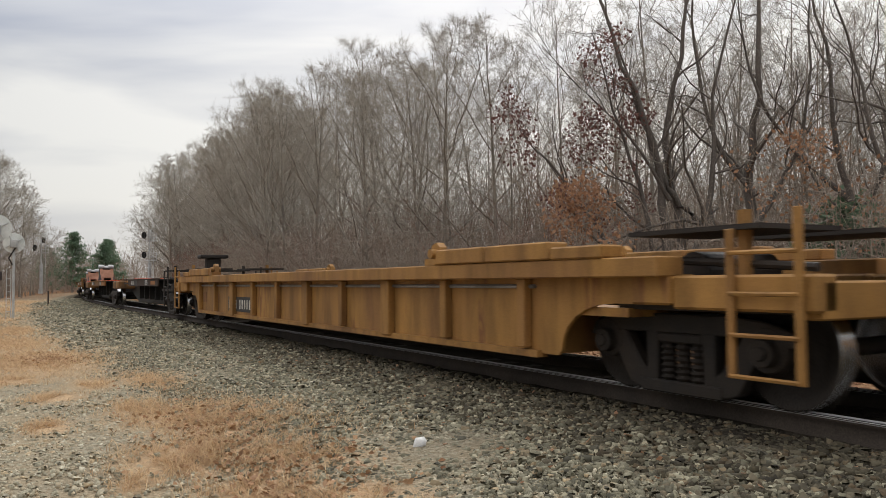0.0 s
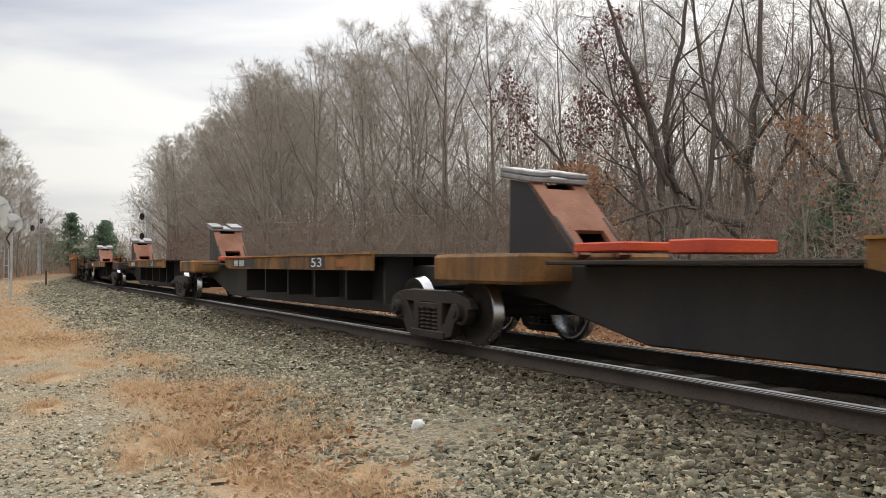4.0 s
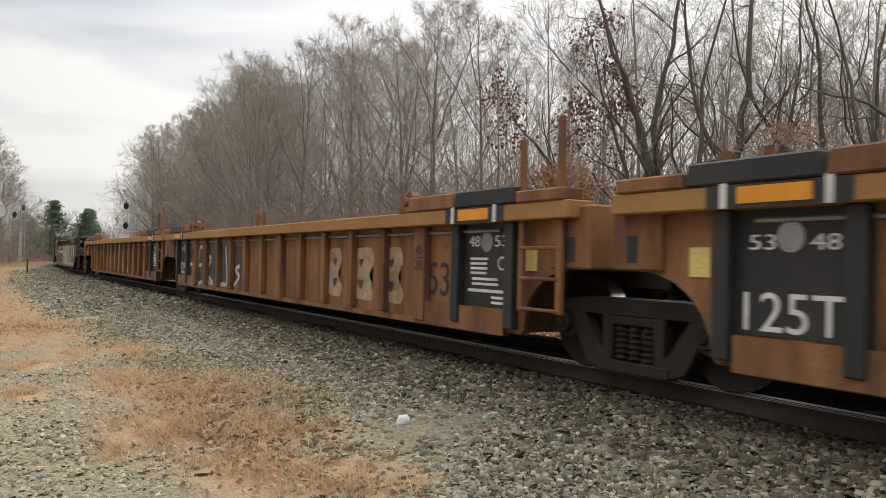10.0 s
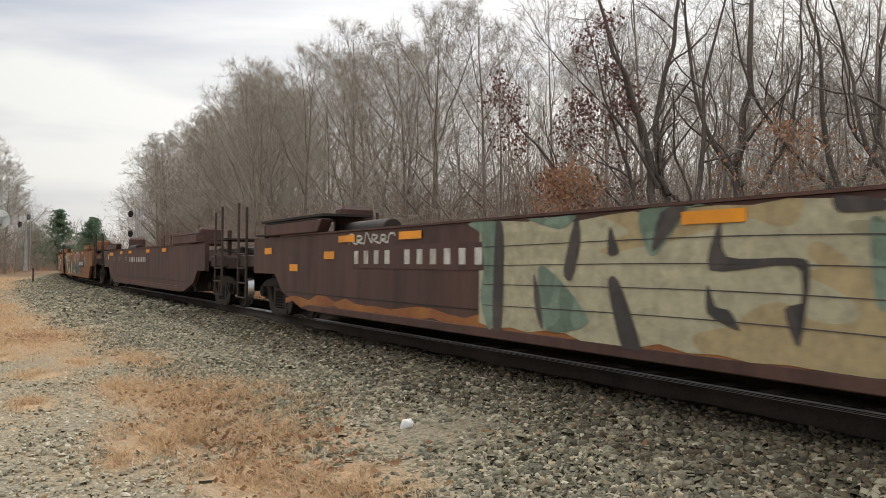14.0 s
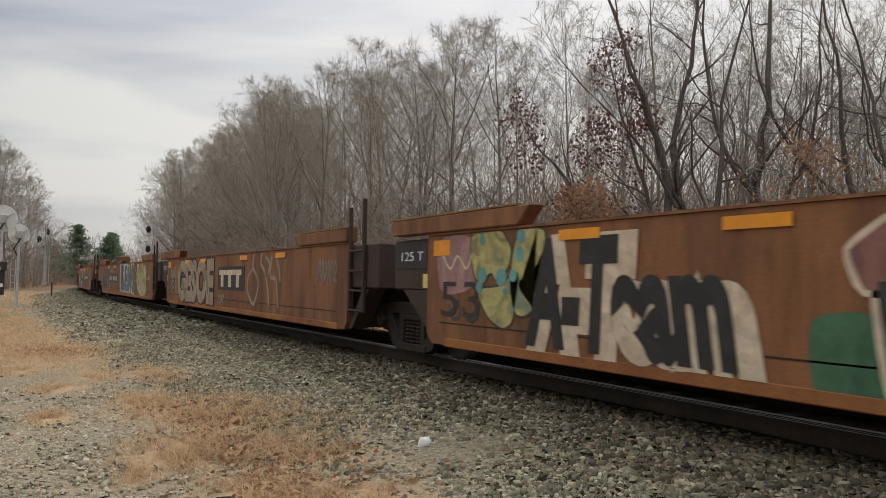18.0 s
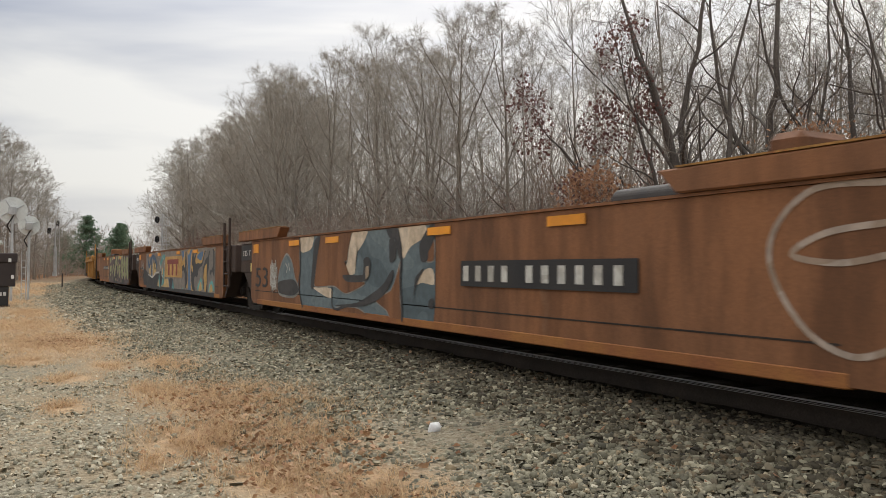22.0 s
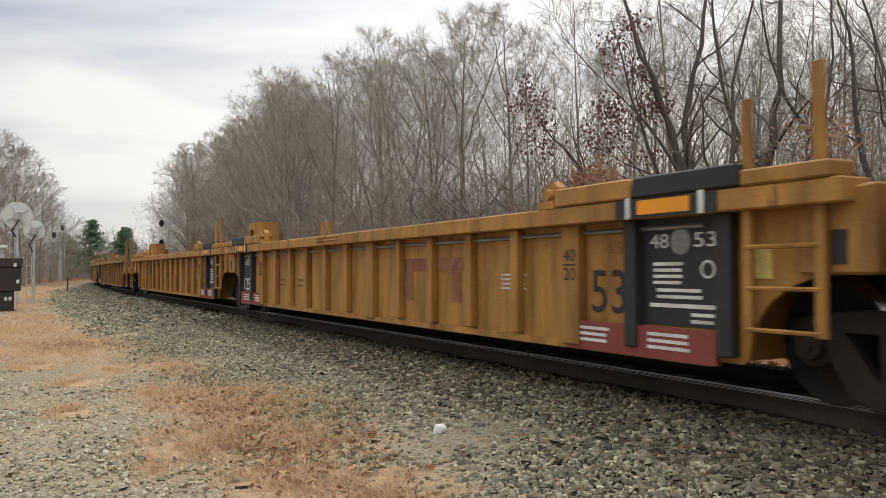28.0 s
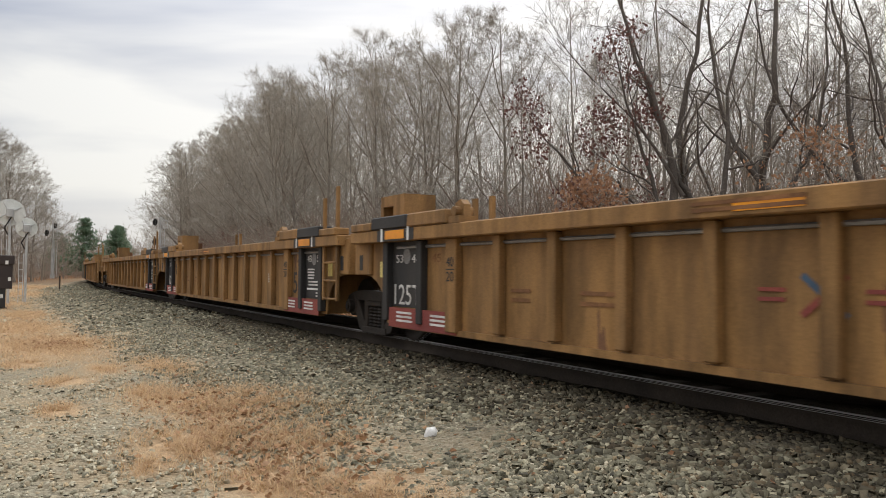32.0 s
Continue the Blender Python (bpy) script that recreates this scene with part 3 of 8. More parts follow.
tagged(new("fallen_leaves", leaves_mesh("fallen_leaves", pts, 0.10, M_LEAFDRY, True)), "brown leaf litter along the edge of the wood", "leaves", kind="stuff")


# ---- track ----
def sweep(name, profile, u, s_list, material):
    """A closed (u, z) profile carried along the track."""
    k = len(profile)
    v = []
    for s in s_list:
        for pu, pz in profile:
            v.append(on_track(s, u + pu, pz)[:3])
    f = [(i * k + j, i * k + (j + 1) % k, (i + 1) * k + (j + 1) % k, (i + 1) * k + j) for i in range(len(s_list) - 1) for j in range(k)]
    return raw_mesh(name, v, f, material)


S_LIST = np.concatenate([np.arange(-440, 40, 20), np.arange(40, 420, 5)])
RAIL_SIDE = [(-0.07, -0.185), (0.07, -0.185), (0.07, -0.17), (0.012, -0.145), (0.010, -0.045), (0.036, -0.03), (0.036, -0.004), (-0.036, -0.004), (-0.036, -0.03), (-0.010, -0.045), (-0.012, -0.145), (-0.07, -0.17)]
track = tagged(new("track"), "single railway track on stone ballast, polished rail tops", "track", kind="structure")
for u in (-0.755, 0.755):
    rail = part("rail", sweep("rail", RAIL_SIDE, u, S_LIST, M_RAILSIDE), None, track, "rusty rail with polished top, reflections painted on")
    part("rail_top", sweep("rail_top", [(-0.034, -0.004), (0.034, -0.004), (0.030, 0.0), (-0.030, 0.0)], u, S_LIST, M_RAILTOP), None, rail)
    # two pale strips added to draw the sky's glint along the head
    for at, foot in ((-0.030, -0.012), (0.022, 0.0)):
        part("worn_edge", sweep("worn_edge", [(at - 0.008, foot - 0.002), (at + 0.004, foot - 0.002), (at + 0.002, foot + 0.013), (at - 0.001, foot + 0.013)], u, S_LIST, M_RAILGLINT), None, rail, "painted bright glint along the edge of the rail head")
tie_mesh = mesh_of(boxes((-1.3, 1.3, -0.11, 0.11, -0.19, 0.0)), "tie", M_TIE, 0.012)
for i in range(150):
    s = -6 + i * 0.53
    x, y, z, a = on_track(s, 0, -0.178)
    tie = part("tie", tie_mesh, None, track)
    tie.matrix_basis = pose(x, y, z, 0, 0, -math.degrees(a))


# ---- the wood ----
def tube(V, F, pts, radii, n):
    base = len(V)
    last = len(pts) - 1
    for i, p in enumerate(pts):
        d = (pts[min(i + 1, last)] - pts[max(i - 1, 0)]).normalized()
        side = d.orthogonal().normalized()
        up = d.cross(side)
        for k in range(n):
            a = 2 * math.pi * k / n
            V.append(p + (side * math.cos(a) + up * math.sin(a)) * radii[i])
    for i in range(last):
        for k in range(n):
            a, b_ = base + i * n + k, base + i * n + (k + 1) % n
            F.append((a, b_, b_ + n))
            F.append((a, b_ + n, a + n))


def limb_path(rnd, p, d, length, segs, wobble, lift):
    pts, q, dd = [p.copy()], p.copy(), d.copy()
    for i in range(segs):
        dd = (dd + Vector((rnd.gauss(0, wobble), rnd.gauss(0, wobble), rnd.gauss(0, wobble) + lift))).normalized()
        q = q + dd * (length / segs)
        pts.append(q.copy())
    return pts


def along(pts, f):
    g = f * (len(pts) - 1)
    j = min(int(g), len(pts) - 2)
    return pts[j].lerp(pts[j + 1], g - j), (pts[j + 1] - pts[j]).normalized(), j, g - j


def grow(rnd, tall, girth, wide, low, counts, lean=(0, 0), twig_r=0.006, wobble=0.15, twig_len=0.05, trunk_wobble=0.04, stems=None, spread=1.0, lift=0.055):
    """A bare broadleaf tree: trunk and main limbs in one mesh; branches and a haze of twigs in another. Limbs rise and fan out
    into a dome; wide is its half-width and low its foot, as shares of the height. stems gives crooked trunks by their bends instead."""
    VT, FT, VC, FC, tips = [], [], [], [], []
    n1, n2, n3, n4 = counts
    rx = tall * wide
    if stems is None:
        trunk = limb_path(rnd, Vector((0, 0, -0.2)), Vector((lean[0], lean[1], 1)).normalized(), tall * 0.93, 9, trunk_wobble, 0.03)
        main = [(trunk, girth)]
    else:
        trunk = None
        main = []
        for bends, r in stems:
            bends = [Vector(p) for p in bends]
            pts = []
            for i in range(len(bends) - 1):
                p0, p1, p2, p3 = bends[max(i - 1, 0)], bends[i], bends[i + 1], bends[min(i + 2, len(bends) - 1)]
                for k in range(4):
                    q = k / 4
                    pts.append(0.5 * (2 * p1 + (p2 - p0) * q + (2 * p0 - 5 * p1 + 4 * p2 - p3) * q * q + (3 * p1 - p0 - 3 * p2 + p3) * q ** 3) + Vector((rnd.gauss(0, 1), rnd.gauss(0, 1), rnd.gauss(0, 1))) * r * 0.25 * min(i, 1))
            pts.append(bends[-1])
            main.append((pts, r))

    def fits(p):
        if trunk is None:
            return True
        f = (p.z / tall - low) / (1 - low)
        if f > 1:
            return False
        c, ax, j, g = along(trunk, min(max(p.z / (tall * 0.93), 0.0), 1.0))
        wide_ = rx * (math.sqrt(max(1 - ((f - 0.42) / 0.58) ** 2, 0)) if f > 0.42 else 0.62 + 0.38 * max(f, 0) / 0.42)
        return (p.x - c.x) ** 2 + (p.y - c.y) ** 2 < wide_ * wide_

    def off_axis(d, angle):
        side = d.orthogonal().normalized()
        side.rotate(Matrix.Rotation(rnd.uniform(0, 6.283), 3, d))
        return (d * math.cos(angle) + side * math.sin(angle)).normalized()

    def branch(p, d, length, r, level):
        segs = (6, 4, 2)[level]
        for k in range(5):
            pts = limb_path(rnd, p, d, length, segs, wobble * (0.75, 0.9, 1.0)[level], lift * (1.0, 0.55, 0.2)[level])
            if fits(pts[-1]):
                break
            length *= 0.78
        r_end = max(r * 0.32, twig_r * 0.7)
        tube(VT if level == 0 else VC, FT if level == 0 else FC, pts, [r + (r_end - r) * i / segs for i in range(segs + 1)], (6, 4, 3)[level])
        if level == 2:
            tips.append(pts[-1])
            for k in range(n4):
                st, ax, j, g = along(pts, rnd.uniform(0.15, 1.0))
                e = off_axis(ax, rnd.uniform(0.2, 1.0))
                w = e.orthogonal().normalized()
                w.rotate(Matrix.Rotation(rnd.uniform(0, 3.14), 3, e.normalized()))
                w = w * twig_r * 0.75
                tip = st + e * tall * twig_len * rnd.uniform(0.5, 1.3)
                i = len(VC)
                VC.extend((st - w, st + w, tip))
                FC.append((i, i + 1, i + 2))
            return
        count = (n2, n3)[level]
        for k in range(count):
            f = 0.18 + 0.82 * (k + rnd.random()) / count
            st, ax, j, g = along(pts, min(f, 0.999))
            branch(st, off_axis(ax, rnd.uniform(0.45, 1.0) * spread), length * rnd.uniform(0.42, 0.62) * (1.12 - 0.55 * f), max((r + (r_end - r) * f) * 0.55, twig_r), level + 1)

    for pts, r in main:
        last = len(pts) - 1
        tr = [r * (1 - 0.88 * (i / last) ** 0.9) for i in range(last + 1)]
        tr[0] *= 1.3
        tube(VT, FT, pts, tr, 8)
        for a in range(n1):
            f = (a + rnd.random()) / n1
            up = (max(low - 0.08, 0.15) + (0.98 - max(low - 0.08, 0.15)) * f)
            st, ax, j, g = along(pts, min(up, 0.995))
            if trunk is None:
                branch(st, off_axis(ax, rnd.uniform(0.5, 1.0)), tall * rnd.uniform(0.16, 0.30) * (1.15 - 0.6 * f), max(tr[j] * 0.5, twig_r * 2), 0)
                continue
            steep = (1.08 - 0.58 * f) * rnd.uniform(0.8, 1.15) * spread
            ang = a * 2.4 + rnd.uniform(-0.5, 0.5)
            d = Vector((math.cos(ang) * math.sin(steep), math.sin(ang) * math.sin(steep), math.cos(steep)))
            branch(st, d, min(rx / max(math.sin(steep), 0.35), tall * 0.55) * rnd.uniform(0.8, 1.1) * (1.0 - 0.45 * f), tr[j] * rnd.uniform(0.42, 0.6), 0)
    return VT, FT, VC, FC, tips


def tree_thing(seed, label, bark=None, twig=None, leaf=None, leaf_size=0.09, leaf_count=0, leaf_pick=None, **more):
    rnd = random.Random(seed)
    VT, FT, VC, FC, tips = grow(rnd, **more)
    tree = tagged(new("tree"), label, "tree", group="bare trees of the wood")
    part("trunk", raw_mesh("trunk", VT, FT, bark or M_BARK, True), None, tree)
    part("crown", raw_mesh("crown", VC, FC, twig or M_TWIG, True), None, tree)
    if leaf:
        use = [p for p in tips if leaf_pick is None or leaf_pick(p)] or tips
        rows = np.array([use[rnd.randrange(len(use))] for i in range(leaf_count)]) + rng.normal(0, 0.16, (leaf_count, 3))
        part("leaves", leaves_mesh("leaves", rows, leaf_size, leaf), None, tree)
    return tree


def put(tree, x, y, turn, size=1.0):
    t_ = copy_thing(tree, pose(x, y, float(height(np.array(x), np.array(y))), 0, 0, turn))
    t_.scale = (size, size, size)
    return t_


def drop(things):
    for p in things:
        for c in list(p.children):
            bpy.data.objects.remove(c)
        bpy.data.objects.remove(p)


wood = random.Random(11)
TALL = [tree_thing(100 + i, "tall bare grey-brown broadleaf tree with a rounded crown of fine twigs", tall=14.0, girth=0.14, wide=0.33 + 0.02 * (i % 3), low=0.16, counts=(16, 8, 7, 7), twig_r=0.0055, wobble=0.13, twig_len=0.04) for i in range(5)]
BACK = [tree_thing(200 + i, "slender bare tree deep in the wood", tall=14.0, girth=0.10, wide=0.22 + 0.02 * i, low=0.26, counts=(11, 7, 6, 5), twig_r=0.0055, twig_len=0.04, spread=0.9) for i in range(4)]
FAR = [tree_thing(240 + i, "bare broadleaf tree far along the line", tall=14.0, girth=0.14, wide=0.36 + 0.02 * i, low=0.10, counts=(15, 8, 7, 6), twig_r=0.0095, wobble=0.12, twig_len=0.035) for i in range(3)]


def top_at(s):
    """How high the wood stands, by the stretch of the line beside it."""
    return float(np.interp(s, [20, 30, 36, 44, 50, 60, 100, 160, 220], [11.4, 12.0, 13.2, 15.2, 15.2, 16.6, 18.8, 17.4, 14.4]))


# the edge of the wood along the line, then deeper rows
s = 28.0
while s < 190:
    sa = s + wood.uniform(-1.5, 1.5)
    x, y, z, a = on_track(sa, wood.uniform(10.0, 13.5) if s < 60 else wood.uniform(12.5, 14.5) if s < 108 else wood.uniform(8.5, 10.5))
    put(wood.choice(TALL if s < 62 else FAR), x, y, wood.uniform(0, 360), top_at(sa) * wood.uniform(0.90, 1.04) / 14)
    for row in range(3 if s < 62 else 2):
        sa = s + wood.uniform(-2, 2)
        x, y, z, a = on_track(sa, 16 + row * 5.5 + wood.uniform(-2.5, 2.5))
        put(wood.choice(BACK if s < 62 else FAR), x, y, wood.uniform(0, 360), top_at(sa) * wood.uniform(0.92, 1.08) / 14)
    s += 3.8 if s < 62 else 5.8
for s in np.arange(-2, 30, 2.1):
    for row in range(5):
        x, y, z, a = on_track(s + wood.uniform(-1.3, 1.3), 14.5 + row * 6 + wood.uniform(-2.5, 2.5))
        put(wood.choice(BACK), x, y, wood.uniform(0, 360), wood.uniform(0.74, 0.98))
# one full-crowned tree stands forward of the wood's edge
put(TALL[1], 16.6, 29.5, 40, 0.90)
put(TALL[3], 17.4, 33.5, 140, 0.86)
# trees across the line, far to the left
for x, y, size in ((-1.6, 103, 1.24), (0.2, 101, 1.12), (-3.2, 108, 1.25), (-6.0, 104, 1.3), (1.8, 122, 1.05), (1.0, 106, 1.15), (-4.5, 99, 1.28), (3.0, 114, 1.0), (-7.5, 96, 1.2), (-0.8, 118, 1.1), (4.6, 126, 0.86), (5.5, 140, 0.72), (-4, 125, 1.1), (2.2, 133, 0.95), (9.0, 152, 0.55)):
    put(wood.choice(FAR), x, y, wood.uniform(0, 360), size)
# darker crooked oaks close to the line; in their own space x runs along the wood's edge to the right and z up
OAK_TURN = -36
OAKS = [
    # a forked oak with one limb that runs out level and then turns up
    (16.9, 13.9, 301, "dark bare oak with a low level limb and crooked upright stems", [
        ([(0, 0, 0), (-0.05, 0, 1.9), (0.1, 0.1, 4.0), (0.15, -0.2, 6.6), (0.5, 0, 10.6)], 0.21),
        ([(-0.1, 0, 2.3), (-1.0, -0.2, 2.5), (-1.8, -0.1, 3.2), (-2.3, 0, 4.2), (-2.9, 0.2, 6.2), (-3.8, 0, 8.8)], 0.13),
        ([(0.05, 0, 2.6), (0.9, 0.3, 3.9), (1.5, 0.2, 5.8), (1.7, 0.4, 9.5)], 0.10),
        ([(0.1, 0, 3.4), (-0.8, 0.4, 5.0), (-1.2, 0.6, 7.6), (-1.3, 0.3, 10.0)], 0.09)]),
    # several stems fanning from one root, long limbs reaching over the train
    (15.2, 14.9, 302, "dark bare oak of several stems with long limbs reaching out", [
        ([(0, 0, 0), (-0.2, 0, 2.2), (-0.35, 0.1, 4.2), (-1.2, 0, 6.8), (-2.2, 0.2, 9.8)], 0.17),
        ([(0.1, 0.2, 0), (0.15, 0.2, 2.4), (-0.1, 0.5, 5.0), (0.4, 0.4, 7.8), (0.3, 0.2, 10.8)], 0.15),
        ([(-0.1, 0, 3.3), (-1.1, -0.3, 4.9), (-2.4, -0.6, 6.2), (-3.3, -0.8, 7.2)], 0.05),
        ([(0.2, 0, 1.2), (0.9, -0.1, 3.4), (1.1, 0.2, 6.0), (1.9, 0, 9.6)], 0.11)]),
    (18.8, 12.2, 303, "dark bare oak leaning out of the wood", [
        ([(0, 0, 0), (-0.1, 0, 2.2), (-0.5, 0, 4.6), (-0.7, 0.2, 7.2), (-1.4, 0, 10.5)], 0.13),
        ([(-0.1, 0, 2.6), (0.7, 0, 4.4), (0.9, 0.2, 6.8), (1.6, 0, 9.6)], 0.09),
        ([(-0.2, 0, 3.2), (-1.6, 0.1, 4.6), (-2.6, 0, 6.6), (-2.8, 0.2, 9.0)], 0.08)]),
    (18.2, 10.3, 304, "dark bare oak leaning out of the wood", [
        ([(0, 0, 0), (0.1, 0, 2.4), (-0.2, 0, 5.4), (0.3, 0.1, 8.0), (0.2, 0, 11.0)], 0.16),
        ([(0.1, 0, 2.8), (-0.9, 0, 4.0), (-1.3, 0.2, 6.2), (-2.2, 0, 8.8)], 0.09),
        ([(0.1, 0, 3.6), (1.0, 0, 5.2), (1.3, 0.2, 8.6)], 0.08)]),
]
for x, y, seed, label, stems in OAKS:
    tree = tree_thing(seed, label, bark=M_BARKDARK, twig=M_TWIGDARK, tall=10.5, girth=0.2, wide=0.3, low=0.30, counts=(7, 5, 4, 4), twig_r=0.0045, wobble=0.26, lift=0.04, stems=stems)
    tree.matrix_basis = pose(x, y, 0.25, 0, 0, OAK_TURN)
# an oak that keeps its leaves leans out to the left
tree = tree_thing(331, "oak keeping dull dark red leaves on its crooked leaning limbs", bark=M_BARKDARK, twig=M_TWIGDARK, leaf=M_LEAFRED, leaf_size=0.10, leaf_count=2600,
                  leaf_pick=lambda p: -3.6 < p.x < 0.6 and 2.6 < p.z < 7.6 and math.sin(p.x * 2.1 + p.z * 1.7) + math.sin(p.y * 2.3 - p.z) > -0.1,
                  tall=9.0, girth=0.11, wide=0.3, low=0.30, counts=(8, 5, 4, 4), twig_r=0.0045, wobble=0.24, lift=0.03,
                  stems=[([(0, 0, 0), (-0.5, 0, 1.6), (-1.1, 0.1, 2.8), (-2.0, 0, 4.0), (-3.0, 0.1, 5.2)], 0.10), ([(0.3, 0.3, 0), (0.3, 0.2, 2.6), (-0.4, 0.3, 5.0), (-1.1, 0, 7.6)], 0.09)])
tree.matrix_basis = pose(14.2, 15.1, 0.25, 0, 0, OAK_TURN)
tree = tree_thing(332, "low young oak full of tan dry leaves", leaf=M_LEAFTAN, leaf_size=0.11, leaf_count=1900, tall=3.7, girth=0.04, wide=0.45, low=0.15, counts=(10, 5, 4, 4), twig_r=0.005, wobble=0.2)
tree.matrix_basis = pose(12.2, 14.6, 0.2)
tree = tree_thing(333, "low young oak with scattered tan dry leaves", leaf=M_LEAFTAN, leaf_size=0.10, leaf_count=800, tall=4.4, girth=0.045, wide=0.40, low=0.2, counts=(10, 5, 4, 4), twig_r=0.005, wobble=0.2)
tree.matrix_basis = pose(14.6, 10.6, 0.2)
put(tree, 17.6, 9.2, 100, 1.1)
drop(TALL + BACK + FAR)


def thicket(name, label, count, place, tall, material, seed, thick=0.006, twigs=12):
    """Thin saplings and brush stems, joined."""
    rnd = random.Random(seed)
    V, F = [], []
    for i in range(count):
        x, y = place(rnd)
        z = float(height(np.array(x), np.array(y)))
        p = Vector((x, y, z - 0.05))
        d = Vector((rnd.gauss(0, 0.22), rnd.gauss(0, 0.22), 1)).normalized()
        h = rnd.uniform(*tall)
        q1, q2 = p + d * h * 0.5, p + d * h + Vector((rnd.gauss(0, 0.12), rnd.gauss(0, 0.12), 0)) * h
        r = thick + h * 0.0022
        tube(V, F, [p, q1, q2], [r, r * 0.7, thick * 0.6], 3)
        for k in range(twigs):
            f = rnd.uniform(0.12, 1.0)
            st = p.lerp(q1, f * 2) if f < 0.5 else q1.lerp(q2, f * 2 - 1)
            e = Vector((rnd.gauss(0, 0.24), rnd.gauss(0, 0.24), rnd.uniform(0.0, 0.35))) * h * 0.55
            w = e.orthogonal().normalized() * thick * 0.9
            n_ = len(V)
            V.extend((st - w, st + w, st + e))
            F.append((n_, n_ + 1, n_ + 2))
            mid = st + e * 0.55
            e2 = Vector((rnd.gauss(0, 0.2), rnd.gauss(0, 0.2), rnd.uniform(-0.05, 0.25))) * h * 0.35
            n_ = len(V)
            V.extend((mid - w * 0.8, mid + w * 0.8, mid + e2))
            F.append((n_, n_ + 1, n_ + 2))
    return tagged(new(name, raw_mesh(name, V, F, material)), label, "brush", kind="stuff")


def edge_place(s0, s1, u0, u1):
    def place(rnd):
        x, y, z, a = on_track(rnd.uniform(s0, s1), rnd.uniform(u0, u1))
        return x, y
    return place


thicket("brush", "tangle of bare brown brush below the trees", 2600, edge_place(-2, 32, 6.8, 16), (0.8, 3.8), M_BRUSH, 5)
thicket("brush", "tangle of bare brown brush at the wood's edge", 2600, edge_place(28, 75, 7.2, 15), (1.0, 5.0), M_BRUSH, 9, 0.010)
thicket("brush", "tangle of bare reddish brush below the far trees", 1500, edge_place(74, 200, 9.5, 15), (1.5, 6.0), M_TWIGRED, 6, 0.018)
thicket("saplings", "thin bare saplings within the wood", 5200, edge_place(-6, 60, 12, 46), (3.0, 9.0), M_BRUSH, 8, 0.010)
thicket("brush", "reddish bare bushes within the wood", 420, edge_place(14, 70, 8.5, 15), (2.0, 5.5), M_TWIGRED, 18, 0.008, 22)
thicket("brush", "bare brush and small trees across the line", 1400, edge_place(80, 240, -30, -7.5), (2.0, 7.5), M_BRUSH, 16, 0.022)
thicket("far_woods", "deep bare wood behind the first trees", 1700, edge_place(-25, 110, 44, 100), (8.0, 12.0), M_BRUSH, 21, 0.024)
thicket("far_woods", "far bare woods closing the view", 1500, edge_place(185, 400, -70, 40), (7.0, 13.0), M_BRUSH, 17, 0.05)


def pine(label, x, y, tall, seed):
    """A white pine: trunk, whorled limbs, and clumps of needles with gaps between them."""
    rnd = random.Random(seed)
    tree = tagged(new("pine_tree"), label, "tree")
    tree.matrix_basis = pose(x, y, 0)
    V, F, pts = [], [], []
    tube(V, F, [Vector((0, 0, -0.2)), Vector((0.1, 0, tall * 0.5)), Vector((0, 0.1, tall))], [tall * 0.018, tall * 0.012, 0.03], 6)
    for i in range(int(tall * 12)):
        z = tall * rnd.uniform(0.10, 1.0)
        reach = (tall * 0.46) * (1.04 - z / tall) ** 0.75 * rnd.uniform(0.7, 1.1) + 0.15
        a = rnd.uniform(0, 6.283)
        e = Vector((math.cos(a) * reach, math.sin(a) * reach, rnd.uniform(-0.05, 0.3) * reach))
        tube(V, F, [Vector((0, 0, z)), Vector((0, 0, z)) + e], [0.04, 0.012], 3)
        for k in range(50):
            f = rnd.uniform(0.15, 1.08)
            pts.append(Vector((0, 0, z)) + e * f + Vector((rnd.gauss(0, 0.24), rnd.gauss(0, 0.24), rnd.gauss(0, 0.16))))
    part("trunk", raw_mesh("trunk", V, F, M_BARK), None, tree)
    part("crown", leaves_mesh("crown", np.array(pts), 0.34, M_NEEDLE), None, tree)


pine("dark green white pine beyond the bend", 12.8, 162, 10.8, 1)
pine("dark green white pine beyond the bend", 20.5, 180, 10.2, 2)
pine("dark green white pine beyond the bend", 25.0, 215, 12.5, 3)
pine("dark green white pine beyond the bend", 9.5, 178, 8.8, 4)
pine("small dark green pine among bare trees", 18.6, 12.6, 3.3, 5)


# ---- the train ----
# unit space: y along the track (far end +), x across (the camera's side is -), z above the rail tops
def wheel_mesh(r):
    bm = bmesh.new()
    lathe(bm, [(-0.068, r * 0.30), (-0.068, r * 0.36), (-0.03, r * 0.42), (-0.025, r * 0.80), (-0.062, r * 0.86), (-0.066, r * 0.985)], 32, last=False)
    return mesh_of(bm, "wheel", M_WHEEL, 0, True)


def tread_mesh(r):
    bm = bmesh.new()
    lathe(bm, [(-0.066, r * 0.985), (-0.062, r), (0.045, r * 1.01), (0.06, r * 1.06), (0.075, r * 1.06), (0.08, r * 0.9), (0.03, r * 0.8), (0.03, r * 0.2)], 32, first=False, last=False)
    return mesh_of(bm, "tread", M_TREAD, 0, True)


